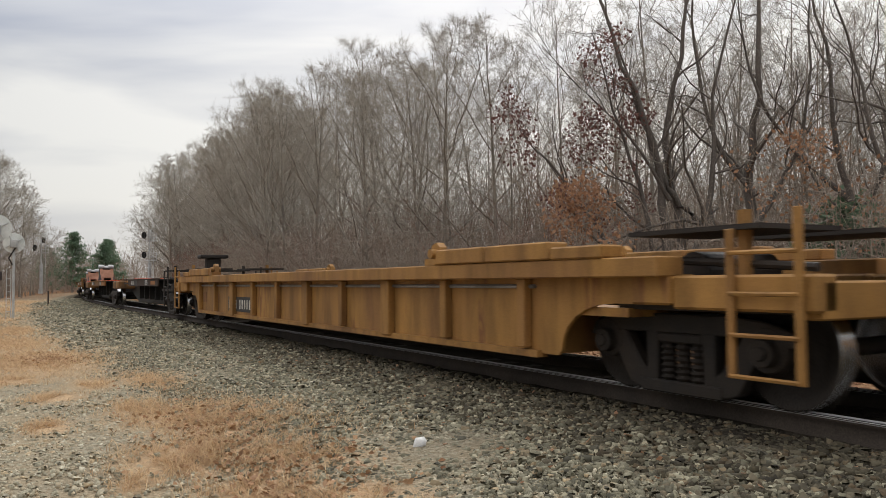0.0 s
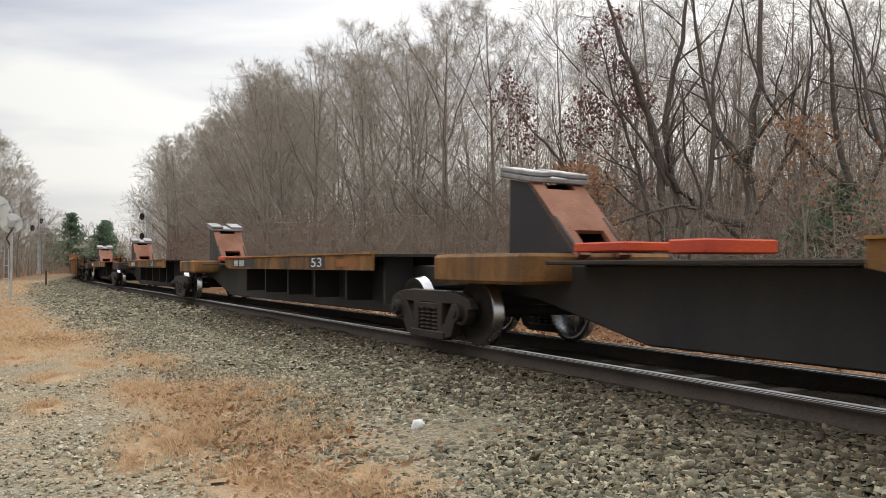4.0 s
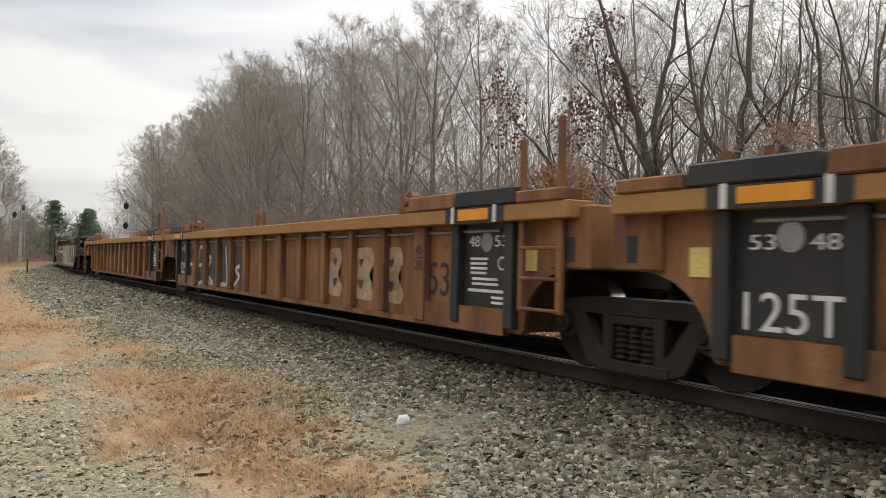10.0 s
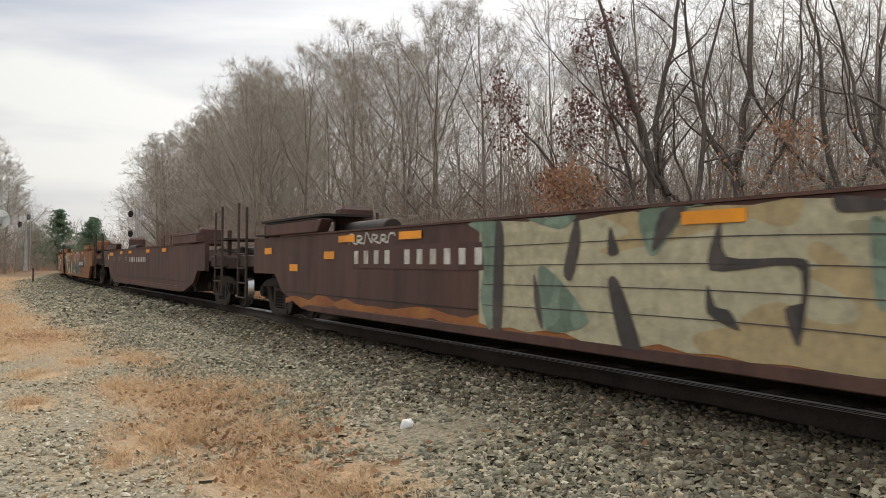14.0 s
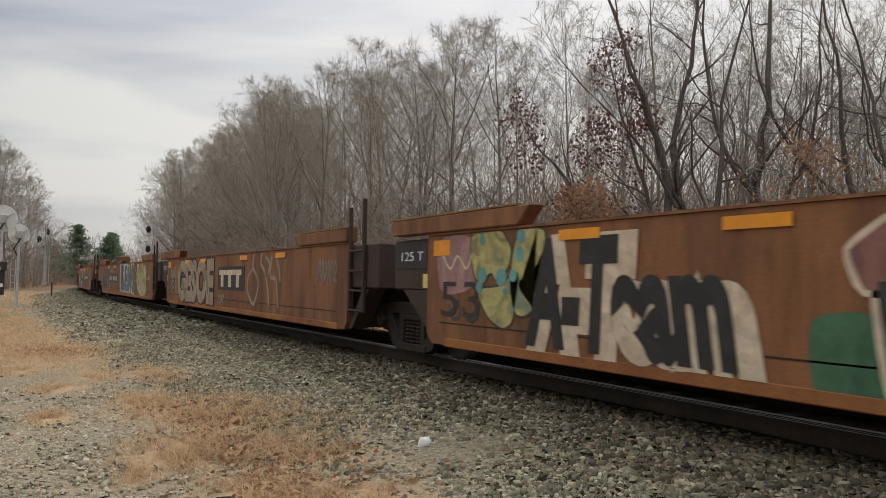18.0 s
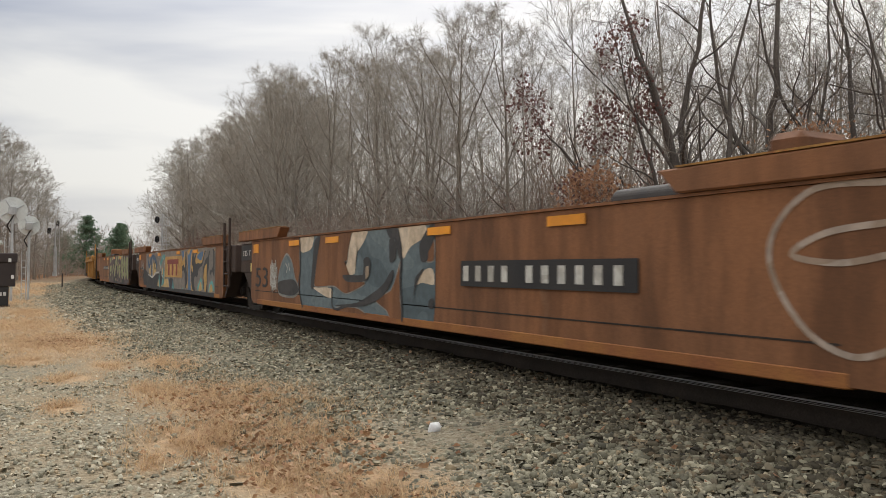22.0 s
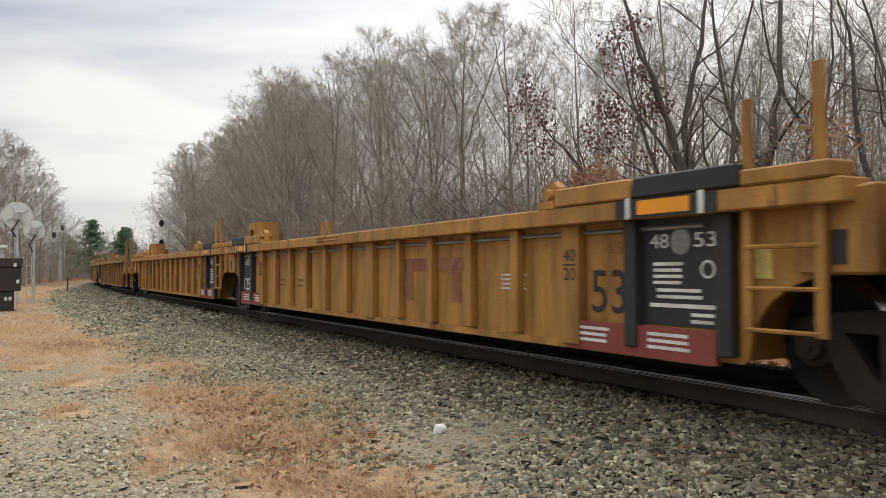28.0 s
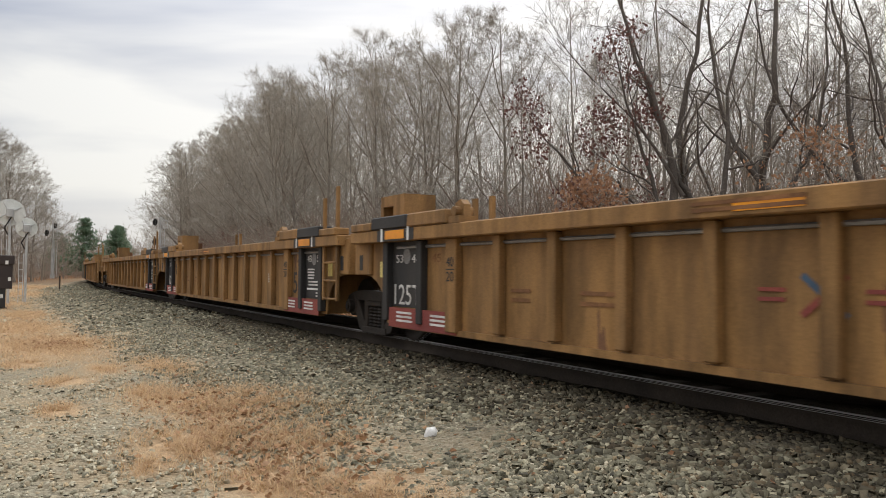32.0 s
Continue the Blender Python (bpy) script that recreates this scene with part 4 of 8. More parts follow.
def side_frame(bm, x0, x1, wb, r):
    """Cast truck side frame: an arched top member, broad legs down to the spring seat, two three-cornered windows and a spring window."""
    h = wb / 2
    plate(bm, [(-h - 0.27, r + 0.05), (-h - 0.20, r + 0.17), (-h + 0.02, r + 0.235), (-h + 0.35, r + 0.27), (h - 0.35, r + 0.27), (h - 0.02, r + 0.235), (h + 0.20, r + 0.17), (h + 0.27, r + 0.05),
               (h + 0.12, r + 0.03), (h - 0.16, r + 0.10), (-h + 0.16, r + 0.10), (-h - 0.12, r + 0.03)], x0, x1)
    for sgn in (-1, 1):
        plate(bm, [(sgn * (h - 0.02), r + 0.09), (sgn * (h - 0.22), r + 0.12), (sgn * 0.44, 0.26), (sgn * 0.34, 0.20), (sgn * 0.34, 0.06), (sgn * 0.50, 0.06), (sgn * 0.62, 0.10), (sgn * (h - 0.12), r - 0.10)][::sgn], x0, x1)
        plate(bm, [(sgn * 0.27, 0.10), (sgn * 0.385, 0.10), (sgn * 0.40, r + 0.12), (sgn * 0.25, r + 0.12)][::sgn], x0 - 0.004, x1 + 0.004)
        # rounded pedestal over the bearing
        rod(bm, (x0 - 0.006, sgn * h, r + 0.02), (x1 + 0.006, sgn * h, r + 0.02), 0.185, 14)
    box(bm, x0 - 0.02, x1 + 0.02, -0.46, 0.46, 0.04, 0.15)
    box(bm, x0 - 0.012, x1 + 0.012, -0.26, 0.26, r + 0.02, r + 0.10)


TRUCK = {}


def truck_parts(r, wb):
    key = (r, wb)
    if key not in TRUCK:
        d = {}
        bm = bmesh.new()
        box(bm, -0.95, 0.95, -0.20, 0.20, r - 0.02, r + 0.24)
        rod(bm, (0, 0, r + 0.2), (0, 0, r + 0.42), 0.25, 14)
        d["bolster"] = mesh_of(bm, "bolster", M_GRIME, 0.02)
        for nm, x0, x1 in (("near", -1.06, -0.94), ("far", 0.94, 1.06)):
            bm = bmesh.new()
            side_frame(bm, x0, x1, wb, r)
            d["frame_" + nm] = mesh_of(bm, "side_frame", M_STEEL, 0.012)
        bm = bmesh.new()
        rings = []
        for q in range(14):
            rr = 0.078 if q % 2 else 0.052
            rings.append([bm.verts.new((rr * math.cos(w * 0.6283), rr * math.sin(w * 0.6283), 0.15 + q * 0.026)) for w in range(10)])
        for lo, hi in zip(rings, rings[1:]):
            for w in range(10):
                bm.faces.new((lo[w], lo[(w + 1) % 10], hi[(w + 1) % 10], hi[w]))
        d["spring"] = mesh_of(bm, "spring", M_STEEL)
        bm = bmesh.new()
        rod(bm, (-0.06, 0, 0), (0.06, 0, 0), 0.11, 14)
        rod(bm, (-0.085, 0, 0), (-0.05, 0, 0), 0.06, 8)
        d["cap"] = mesh_of(bm, "bearing_cap", M_STEEL, 0.008)
        bm = bmesh.new()
        rod(bm, (-0.95, 0, 0), (0.95, 0, 0), 0.075, 12)
        d["axle"] = mesh_of(bm, "axle", M_WHEEL, 0, True)
        d["wheel"], d["tread"] = wheel_mesh(r), tread_mesh(r)
        TRUCK[key] = d
    return TRUCK[key]


AXLES = []


def truck(unit, y, r=0.46, wb=1.80):
    d = truck_parts(r, wb)
    tr = part("truck", d["bolster"], None, unit, "grimy cast steel wheel truck")
    tr.location = (0, y, 0)
    for nm, x in (("near", -1.0), ("far", 1.0)):
        part("side_frame", d["frame_" + nm], None, tr)
        for k in (-0.17, 0, 0.17):
            sp = part("spring", d["spring"], None, tr)
            sp.location = (x, k, 0)
        for yy in (-wb / 2, wb / 2):
            cp = part("bearing_cap", d["cap"], None, tr)
            cp.location = (x * 1.09, yy, r)
            cp.rotation_euler = (0, 0, 0 if x < 0 else math.pi)
    for yy in (-wb / 2, wb / 2):
        ax = part("wheelset", d["axle"], None, unit)
        ax.location = (0, y + yy, r)
        AXLES.append((ax, r))
        for x in (-0.755, 0.755):
            for nm in ("wheel", "tread"):
                w = part(nm, d[nm], None, ax)
                w.location = (x, 0, 0)
                w.rotation_euler = (0, 0, 0 if x < 0 else math.pi)
    return tr


UNITS = []


def unit_at(name, label, category, s_near, s_far, group=""):
    u = tagged(new(name), label, category, group)
    UNITS.append((u, (s_near + s_far) / 2))
    return u, s_far - s_near


def mirrored(unit, name, build, material, label="", bevel=0.0):
    """The same part on both sides of the car."""
    for sgn in (-1, 1):
        bm = bmesh.new()
        build(bm, sgn)
        part(name, bm, material, unit, label, bevel)


def arch(h, zb, zt, mid=0.0):
    """Outline from the low corner up round the wheels, towards +y."""
    pts = [(h - 1.25, zb)]
    for i in range(7):
        a = i / 6 * math.pi / 2
        pts.append((h - 1.20 + 0.75 * (1 - math.cos(a)), zb + 0.05 + (zt - zb - 0.05) * math.sin(a)))
    return pts


def side_outline(L, zb, zt, arch_z, near_out, far_out, slope=None):
    h = L / 2
    if slope is None:
        far = arch(h, zb, arch_z)
    else:
        far = [(h - 1.55 - slope, zb), (h - 1.5, zb + 0.22), (h - 1.15, arch_z)]
    near = [(-y, z) for y, z in far][::-1]
    return [*near[:-1], near[-1], *far, (h + far_out, arch_z), (h + far_out, zt), (-h - near_out, zt), (-h - near_out, arch_z)]


def lettering(body, size, material, parent, y, z, x=-1.53, name="lettering", depth=0.002, fat=0.0, shear=0.0, tall=1.0):
    """Stencilled words on the camera's side, reading from far to near along -y; (y, z) is the left foot of the line."""
    cu = bpy.data.curves.new(name, "FONT")
    cu.body, cu.size, cu.extrude, cu.offset, cu.shear = body, size, depth, fat, shear
    cu.fill_mode = "BOTH"
    cu.resolution_u = 4
    tmp = bpy.data.objects.new(name, cu)
    me = bpy.data.meshes.new_from_object(tmp)
    bpy.data.objects.remove(tmp)
    me.name = name
    me.materials.clear()
    me.materials.append(material)
    ob = new(name, me)
    ob.parent = parent
    ob.matrix_basis = Matrix.Translation((x, y, z)) @ Matrix(((0, 0, -1, 0), (-1, 0, 0, 0), (0, 1, 0, 0), (0, 0, 0, 1))) @ Matrix.Diagonal((1, tall, 1, 1))
    return ob


def fit_words(parent, body, y_left, y_right, z0, z1, material, x=-1.53, fat=0.0, name="lettering", shear=0.0):
    """Words that fill the space from y_left to y_right and z0 to z1 on the camera's side."""
    ob = lettering(body, 1.0, material, parent, 0, 0, x, name, 0.0015, fat, shear)
    co = np.array([v.co for v in ob.data.vertices])
    lo, hi = co.min(0), co.max(0)
    sx, sz = (y_left - y_right) / (hi[0] - lo[0]), (z1 - z0) / (hi[1] - lo[1])
    for v in ob.data.vertices:
        v.co = ((v.co.x - lo[0]) * sx, (v.co.y - lo[1]) * sz, v.co.z)
    ob.matrix_basis = Matrix.Translation((x, y_left, z0)) @ Matrix(((0, 0, -1, 0), (-1, 0, 0, 0), (0, 1, 0, 0), (0, 0, 0, 1)))
    return ob


def bars(parent, y, z, width, rows, pitch, thick, material, x=-1.53, ragged=0.25, seed=0, name="stencil_bar"):
    rnd = random.Random(seed)
    for i in range(rows):
        w = width * (1 - ragged * rnd.random())
        part(name, boxes((x - 0.003, x + 0.002, y - w, y, z - i * pitch - thick, z - i * pitch)), material, parent)


def number_bars(parent, y, z, size, count, material, x=-1.53, gap=None, pitch=None):
    """A car number as plain upright bars."""
    yy = y
    pitch = pitch or size * 0.68
    for i in range(count):
        if gap is not None and i == gap:
            yy -= pitch * 0.7
        part("number_bar", boxes((x - 0.003, x + 0.002, yy - pitch * 0.42, yy, z, z + size)), material, parent)
        yy -= pitch


def rect(parent, name, y0, y1, z0, z1, material, x=-1.53, thick=0.004, label=""):
    return part(name, boxes((x - thick, x + 0.002, y0, y1, z0, z1)), material, parent, label)


def ladder(unit, x, ya, yb, z0, top_a, top_b, rungs, paint, thick=0.032, deep=0.02):
    """Two stiles with rungs between them, each rung a piece of its own."""
    lad = part("ladder", boxes((x - deep, x + deep, ya - thick, ya + thick, z0, top_a)), paint, unit, "steel ladder with worn rungs", 0.006)
    part("stile", boxes((x - deep, x + deep, yb - thick, yb + thick, z0, top_b)), paint, lad, "", 0.006)
    for z in rungs:
        bm = bmesh.new()
        rod(bm, (x + math.copysign(0.02, x), ya, z), (x + math.copysign(0.02, x), yb, z), 0.018, 6)
        part("rung", bm, paint, lad)
    return lad


def coupled_end(unit, h, sgn, paint, posts=2.2, platform=0.95, ladder_at=0.92, drum=True):
    """The outer end of a car: platform, end sill, side ladder, posts, pipes, brake gear and coupler."""
    y = sgn * h
    part("end_sill", boxes((-1.35, 1.35, min(y + sgn * 1.35, y + sgn * 1.6), max(y + sgn * 1.35, y + sgn * 1.6), platform - 0.05, platform + 0.22)), paint, unit, "", 0.015)
    part("platform", boxes((-1.30, 1.30, min(y - sgn * 0.5, y + sgn * 1.35), max(y - sgn * 0.5, y + sgn * 1.35), platform - 0.02, platform + 0.06)), M_GRIME, unit, "", 0.01)
    bm = bmesh.new()
    for k in range(2):
        rod(bm, (-1.15 + 0.1 * k, y - sgn * 0.3, platform + 0.2 + 0.22 * k), (-1.15 + 0.1 * k, y + sgn * 1.35, platform + 0.16 + 0.16 * k), 0.035, 8)
    part("brake_pipe", bm, M_STEEL, unit)
    bm = bmesh.new()
    rod(bm, (0, y, 0.80), (0, y + sgn * 2.05, 0.80), 0.10, 8)
    box(bm, -0.16, 0.16, min(y + sgn * 1.75, y + sgn * 2.1), max(y + sgn * 1.75, y + sgn * 2.1), 0.66, 0.95)
    part("coupler", bm, M_STEEL, unit, "rusty knuckle coupler")
    for side in (-1, 1):
        ya, yb = y + sgn * ladder_at, y + sgn * (ladder_at + 0.58)
        ladder(unit, side * 1.47, ya, yb, 0.30, posts - 0.12, posts, (0.32, 0.62, 0.92, 1.22), paint)
    for side in (-1, 1):
        part("stanchion", boxes((side * 1.1 - 0.04, side * 1.1 + 0.04, y + sgn * 0.75 - 0.04, y + sgn * 0.75 + 0.04, platform, min(posts, 1.75) + 0.05)), paint, unit)
        part("cover_plate", boxes((side * 0.75 - 0.5, side * 0.75 + 0.5, min(y - sgn * 0.4, y + sgn * 1.0), max(y - sgn * 0.4, y + sgn * 1.0), platform + 0.62, platform + 0.66)), M_GRIME, unit)
    if drum:
        bm = bmesh.new()
        rod(bm, (-0.5, y - sgn * 0.35, platform + 0.30), (0.5, y - sgn * 0.35, platform + 0.30), 0.2, 14)
        part("air_tank", bm, M_STEEL, unit)


def joint_end(unit, h, sgn, paint):
    """The inner end over a shared truck: end post with a slot, bulkhead and connector beam."""
    y = sgn * h
    ya, yb = sorted((y - sgn * 0.72, y - sgn * 0.14))
    for side in (-1, 1):
        bm = bmesh.new()
        xa, xb = sorted((side * 1.10, side * 1.46))
        plate(bm, [(ya, 0.98), (yb, 0.98), (yb, 1.52), (ya, 1.58)], xa, xb)
        part("end_post", bm, paint, unit, "", 0.02)
        part("slot", boxes((min(side * 1.455, side * 1.465), max(side * 1.455, side * 1.465), y - sgn * 0.40 - 0.06, y - sgn * 0.40 + 0.06, 1.05, 1.28)), M_BLACK, unit)
    part("end_beam", boxes((-0.5, 0.5, min(y - sgn * 0.9, y + sgn * 0.1), max(y - sgn * 0.9, y + sgn * 0.1), 0.78, 1.12)), M_GRIME, unit, "", 0.03)


def well_core(unit, L, zt, paint, zb=0.30):
    """Inside of the well: floor beams with added light-blocking plates, bulkheads and end decks."""
    h = L / 2
    bm = bmesh.new()
    for i in range(7):
        yy = -h + 2 + (L - 4) * i / 6
        box(bm, -1.33, 1.33, yy - 0.15, yy + 0.15, zb, zb + 0.12)
    box(bm, -1.33, -1.15, -h + 1.6, h - 1.6, zb, zb + 0.1)
    box(bm, 1.15, 1.33, -h + 1.6, h - 1.6, zb, zb + 0.1)
    # unseen plates added between the beams to keep sky light off the track
    for xa, xb in ((-1.14, -0.12), (0.12, 1.14)):
        box(bm, xa, xb, -h + 1.6, h - 1.6, zb + 0.02, zb + 0.06)
    part("well_floor", bm, M_GRIME, unit)
    for sgn in (-1, 1):
        yy = sgn * (h - 1.45)
        bm = bmesh.new()
        box(bm, -1.36, 1.36, yy - 0.05, yy + 0.05, zb, zt - 0.45)
        part("bulkhead", bm, paint, unit)
        ya, yb = sorted((yy, sgn * (h - 0.3)))
        part("end_deck", boxes((-1.36, 1.36, ya, yb, zt - 0.50, zt - 0.42)), paint, unit)


def ribbed_well(name, label, s_near, s_far, paint, near="joint", far="joint", ribs=11, black=True, posts=2.42, blocks=False, group="ribbed well cars", flare=None, low=0.0):
    u, L = unit_at(name, label, "freight car", s_near, s_far, group)
    h = L / 2
    zb, zt, az = 0.30, 1.47 - low, 0.98 - low * 0.4
    out_n = 0.9 if near == "end" else -0.32
    out_f = 0.9 if far == "end" else -0.32

    def panel(bm, sgn):
        x0, x1 = sorted((sgn * 1.40, sgn * 1.36))
        plate(bm, side_outline(L, zb, zt, az, 0.3 if near == "end" else -0.28, 0.3 if far == "end" else -0.28), x0, x1)
    mirrored(u, "side_panel", panel, paint)
    for end, kind in ((-1, near), (1, far)):
        if kind == "end":
            for side in (-1, 1):
                ya, yb = sorted((end * (h - 0.15), end * (h + 0.3)))
                xa, xb = sorted((side * 1.15, side * 1.47))
                part("end_post", boxes((xa, xb, ya, yb, az, zt)), paint, u, "", 0.02)

    def chord(bm, sgn):
        x0, x1 = sorted((sgn * 1.30, sgn * 1.60))
        box(bm, x0, x1, -h - (0.3 if near == "end" else -0.28), h + (0.3 if far == "end" else -0.28), 1.45 - low, 1.62 - low)
    mirrored(u, "top_chord", chord, M_CHORD if paint is M_BROWN else paint, "", 0.012)

    def lip(bm, sgn):
        rod(bm, (sgn * 1.42, -h + 1.6, 1.37 - low), (sgn * 1.42, h - 1.6, 1.37 - low), 0.022, 6)
    mirrored(u, "pipe", lip, M_GREYSTEEL)

    def sill(bm, sgn):
        x0, x1 = sorted((sgn * 1.33, sgn * 1.46))
        box(bm, x0, x1, -h + 1.52, h - 1.52, zb - 0.04, zb + 0.03)
    mirrored(u, "bottom_sill", sill, paint)
    pitch = (L - 6.5) / ribs if black else (L - 3.5) / ribs
    first = -h + 3.25 if black else -h + 1.75
    rib = mesh_of(boxes((-0.05, 0.05, -0.07, 0.07, zb + 0.05, 1.45 - low)), "rib", paint, 0.012)
    wide = mesh_of(boxes((-0.052, 0.052, -0.13, 0.13, zb + 0.0, 1.45 - low)), "wide_rib", paint, 0.012)
    foot = mesh_of(boxes((-0.03, 0.03, -0.05, 0.05, zb + 0.05, zb + 0.11)), "rib_foot", M_BROWN)
    for sgn in (-1, 1):
        for i in range(ribs + 1):
            w = part("rib", wide if i in ((0, ribs, ribs // 2) if black else (2, ribs - 2, ribs // 2)) else rib, None, u)
            w.location = (sgn * 1.45, first + i * pitch, 0)
        if black:
            for end, kind in ((-1, near), (1, far)):
                for back in (2.32, 1.34) if kind == "end" else ():
                    w = part("rib", rib, None, u)
                    w.location = (sgn * 1.45, end * (h - back), 0)
    # flared guides on top near the ends
    fl = flare or M_BLACK
    for end in (-1, 1):
        dark_end = black and (near if end < 0 else far) == "joint"
        for sgn in (-1, 1):
            x0, x1 = sorted((sgn * 1.36, sgn * 1.62))
            for da, db, gm in ((1.1, 2.25, fl if dark_end else paint), (2.26, 3.35, paint)):
                ya, yb = sorted((end * (h - da), end * (h - db)))
                bm = bmesh.new()
                plate(bm, [(ya, 1.625 - low), (yb, 1.625 - low), (yb - 0.03, 1.80 - low), (ya + 0.03, 1.80 - low)], x0, x1)
                part("top_guide", bm, gm, u, "", 0.015)
            ya, yb = sorted((end * (h - 0.35), end * (h - 1.08)))
            part("top_block", boxes((x0, x1, ya, yb, 1.62 - low, 1.74 - low)), paint, u, "", 0.015)
            yc = end * (h - 3.5)
            bm = bmesh.new()
            plate(bm, [(yc - 0.13, 1.625 - low), (yc + 0.11, 1.625 - low), (yc + 0.10, 1.86 - low), (yc - 0.02, 1.90 - low), (yc - 0.10, 1.84 - low)], x0 + 0.10, x1 - 0.06)
            rod(bm, (x0 + 0.02, yc, 1.76 - low), (x1, yc, 1.76 - low), 0.06, 12)
            box(bm, x0 + 0.02, x1 - 0.02, yc - 0.13, yc + 0.13, 1.62 - low, 1.70 - low)
            part("guide_bracket", bm, paint, u)
        if black and not dark_end:
            fit_words(u, "53", end * (h - 2.65) + 0.26, end * (h - 2.65) - 0.26, 0.70, 1.02, M_BROWN if paint is not M_BROWN else M_ENDGRIME, x=-1.406)
            yf = end * (h - 1.85)
            part("frame_plate", boxes((-1.41, -1.40, yf - 0.2, yf + 0.2, 0.84, 1.18)), M_GHOSTPAINT, u, "pale framed notice plate")
            part("notice", boxes((-1.414, -1.411, yf - 0.16, yf + 0.16, 0.88, 1.14)), paint, u)
            rect(u, "yellow_label", end * (h - 1.12) - 0.09, end * (h - 1.12) + 0.09, 0.86, 1.08, M_LABEL, -1.405)
        if dark_end:
            ya, yb = sorted((end * (h - 1.30), end * (h - 2.45)))
            part("black_panel", boxes((-1.408, -1.40, ya, yb, zb + 0.25, 1.45 - low)), M_BLACK, u, "black painted end panel")
            for yy in (ya + 0.05, yb - 0.05):
                part("black_rib", boxes((-1.505, -1.40, yy - 0.075, yy + 0.075, zb + 0.05, 1.45 - low)), M_BLACK, u, "", 0.01)
            part("chord_patch", boxes((-1.606, -1.60, ya, yb, 1.455, 1.615)), M_BLACK, u)
            rect(u, "orange_strip", ya + 0.28, yb - 0.28, 1.48, 1.60, M_ORANGE, -1.608)
            for yy in (ya + 0.16, yb - 0.16):
                rect(u, "white_mark", yy - 0.03, yy + 0.03, 1.45 - low, 1.64, M_WHITE, -1.608)
            rect(u, "red_sill", min(end * (h - 1.45), end * (h - 3.35)), max(end * (h - 1.45), end * (h - 3.35)), zb - 0.03, zb + 0.24, M_RED if paint in (M_YELLOW, M_YELLOW_DULL) else paint, -1.465, 0.01)
            for k, yy in enumerate((end * (h - 1.95), end * (h - 2.95)) if paint is not M_BROWN else ()):
                bars(u, yy + 0.25, zb + 0.19, 0.5, 3, 0.055, 0.028, M_WHITE, -1.477, 0.1, k)
            rect(u, "yellow_label", end * (h - 1.08) - 0.10, end * (h - 1.08) + 0.10, 0.95, 1.18, M_LABEL, -1.405)
            if end > 0:
                fit_words(u, "125T", yb - 0.20, ya + 0.16, 0.58, 0.86, M_WHITE, x=-1.412)
                fit_words(u, "53", yb - 0.24, yb - 0.46, 1.16, 1.27, M_WHITE, x=-1.412)
                fit_words(u, "48", ya + 0.42, ya + 0.20, 1.16, 1.27, M_WHITE, x=-1.412)
                bars(u, yb - 0.42, 0.52, 0.36, 2, 0.05, 0.025, M_WHITE, -1.412, 0.1, 6)
            else:
                fit_words(u, "48", yb - 0.22, yb - 0.44, 1.20, 1.32, M_WHITE, x=-1.412)
                fit_words(u, "53", ya + 0.42, ya + 0.19, 1.20, 1.32, M_WHITE, x=-1.412)
                bars(u, yb - 0.26, 1.08, 0.36, 4, 0.052, 0.028, M_WHITE, -1.412, 0.2, 3)
                bars(u, yb - 0.30, 0.86, 0.52, 2, 0.055, 0.028, M_WHITE, -1.412, 0.15, 7)
                bars(u, yb - 0.22, 0.735, 0.72, 1, 0.075, 0.034, M_WHITE, -1.412, 0.0, 4)
                bars(u, ya + 0.46, 0.665, 0.30, 2, 0.055, 0.028, M_WHITE, -1.412, 0.3, 5)
                ring = bmesh.new()
                rod(ring, (-1.413, ya + 0.28, 1.02), (-1.409, ya + 0.28, 1.02), 0.075, 16)
                part("round_mark", ring, M_WHITE, u)
                ring = bmesh.new()
                rod(ring, (-1.415, ya + 0.28, 1.02), (-1.4135, ya + 0.28, 1.02), 0.055, 16)
                part("mark_centre", ring, M_BLACK, u)
                if paint is not M_BROWN:
                    fit_words(u, "53", yb + 0.58, yb + 0.10, 0.62, 1.02, M_BLACK, x=-1.406)
            yr = end * (h - 3.25)
            for word, z0, z1 in (("40", 1.10, 1.22), ("20", 0.92, 1.04)):
                fit_words(u, word, yr + 0.09, yr - 0.09, z0, z1, M_BLACK, x=-1.506)
            rect(u, "stencil_bar", yr - 0.1, yr + 0.1, 1.06, 1.075, M_BLACK, -1.504, 0.003)
            fit_words(u, "45", end * (h - 2.72) + 0.12, end * (h - 2.72) - 0.12, 1.16, 1.27, M_BROWN, x=-1.404)
            disc = bmesh.new()
            rod(disc, (-1.413, (ya + yb) / 2, 1.25), (-1.409, (ya + yb) / 2, 1.25), 0.11, 18)
            part("round_mark", disc, M_GREYSTEEL, u)
    well_core(u, L, 1.6 - low, paint)
    for sgn, kind in ((-1, near), (1, far)):
        if kind == "end":
            coupled_end(u, h, sgn, paint, 1.66 if paint is M_BROWN else posts + 0.1 - low * 2.5, 0.95 - low * 0.4)
            for side in (-1, 1):
                ya, yb = sorted((sgn * (h + 0.3), sgn * (h + 1.6)))
                xa, xb = sorted((side * 1.2, side * 1.44))
                part("end_girder", boxes((xa, xb, ya, yb, 0.95 - low * 0.4, 1.22 - low * 0.4)), paint, u, "", 0.02)
        else:
            joint_end(u, h, sgn, paint)
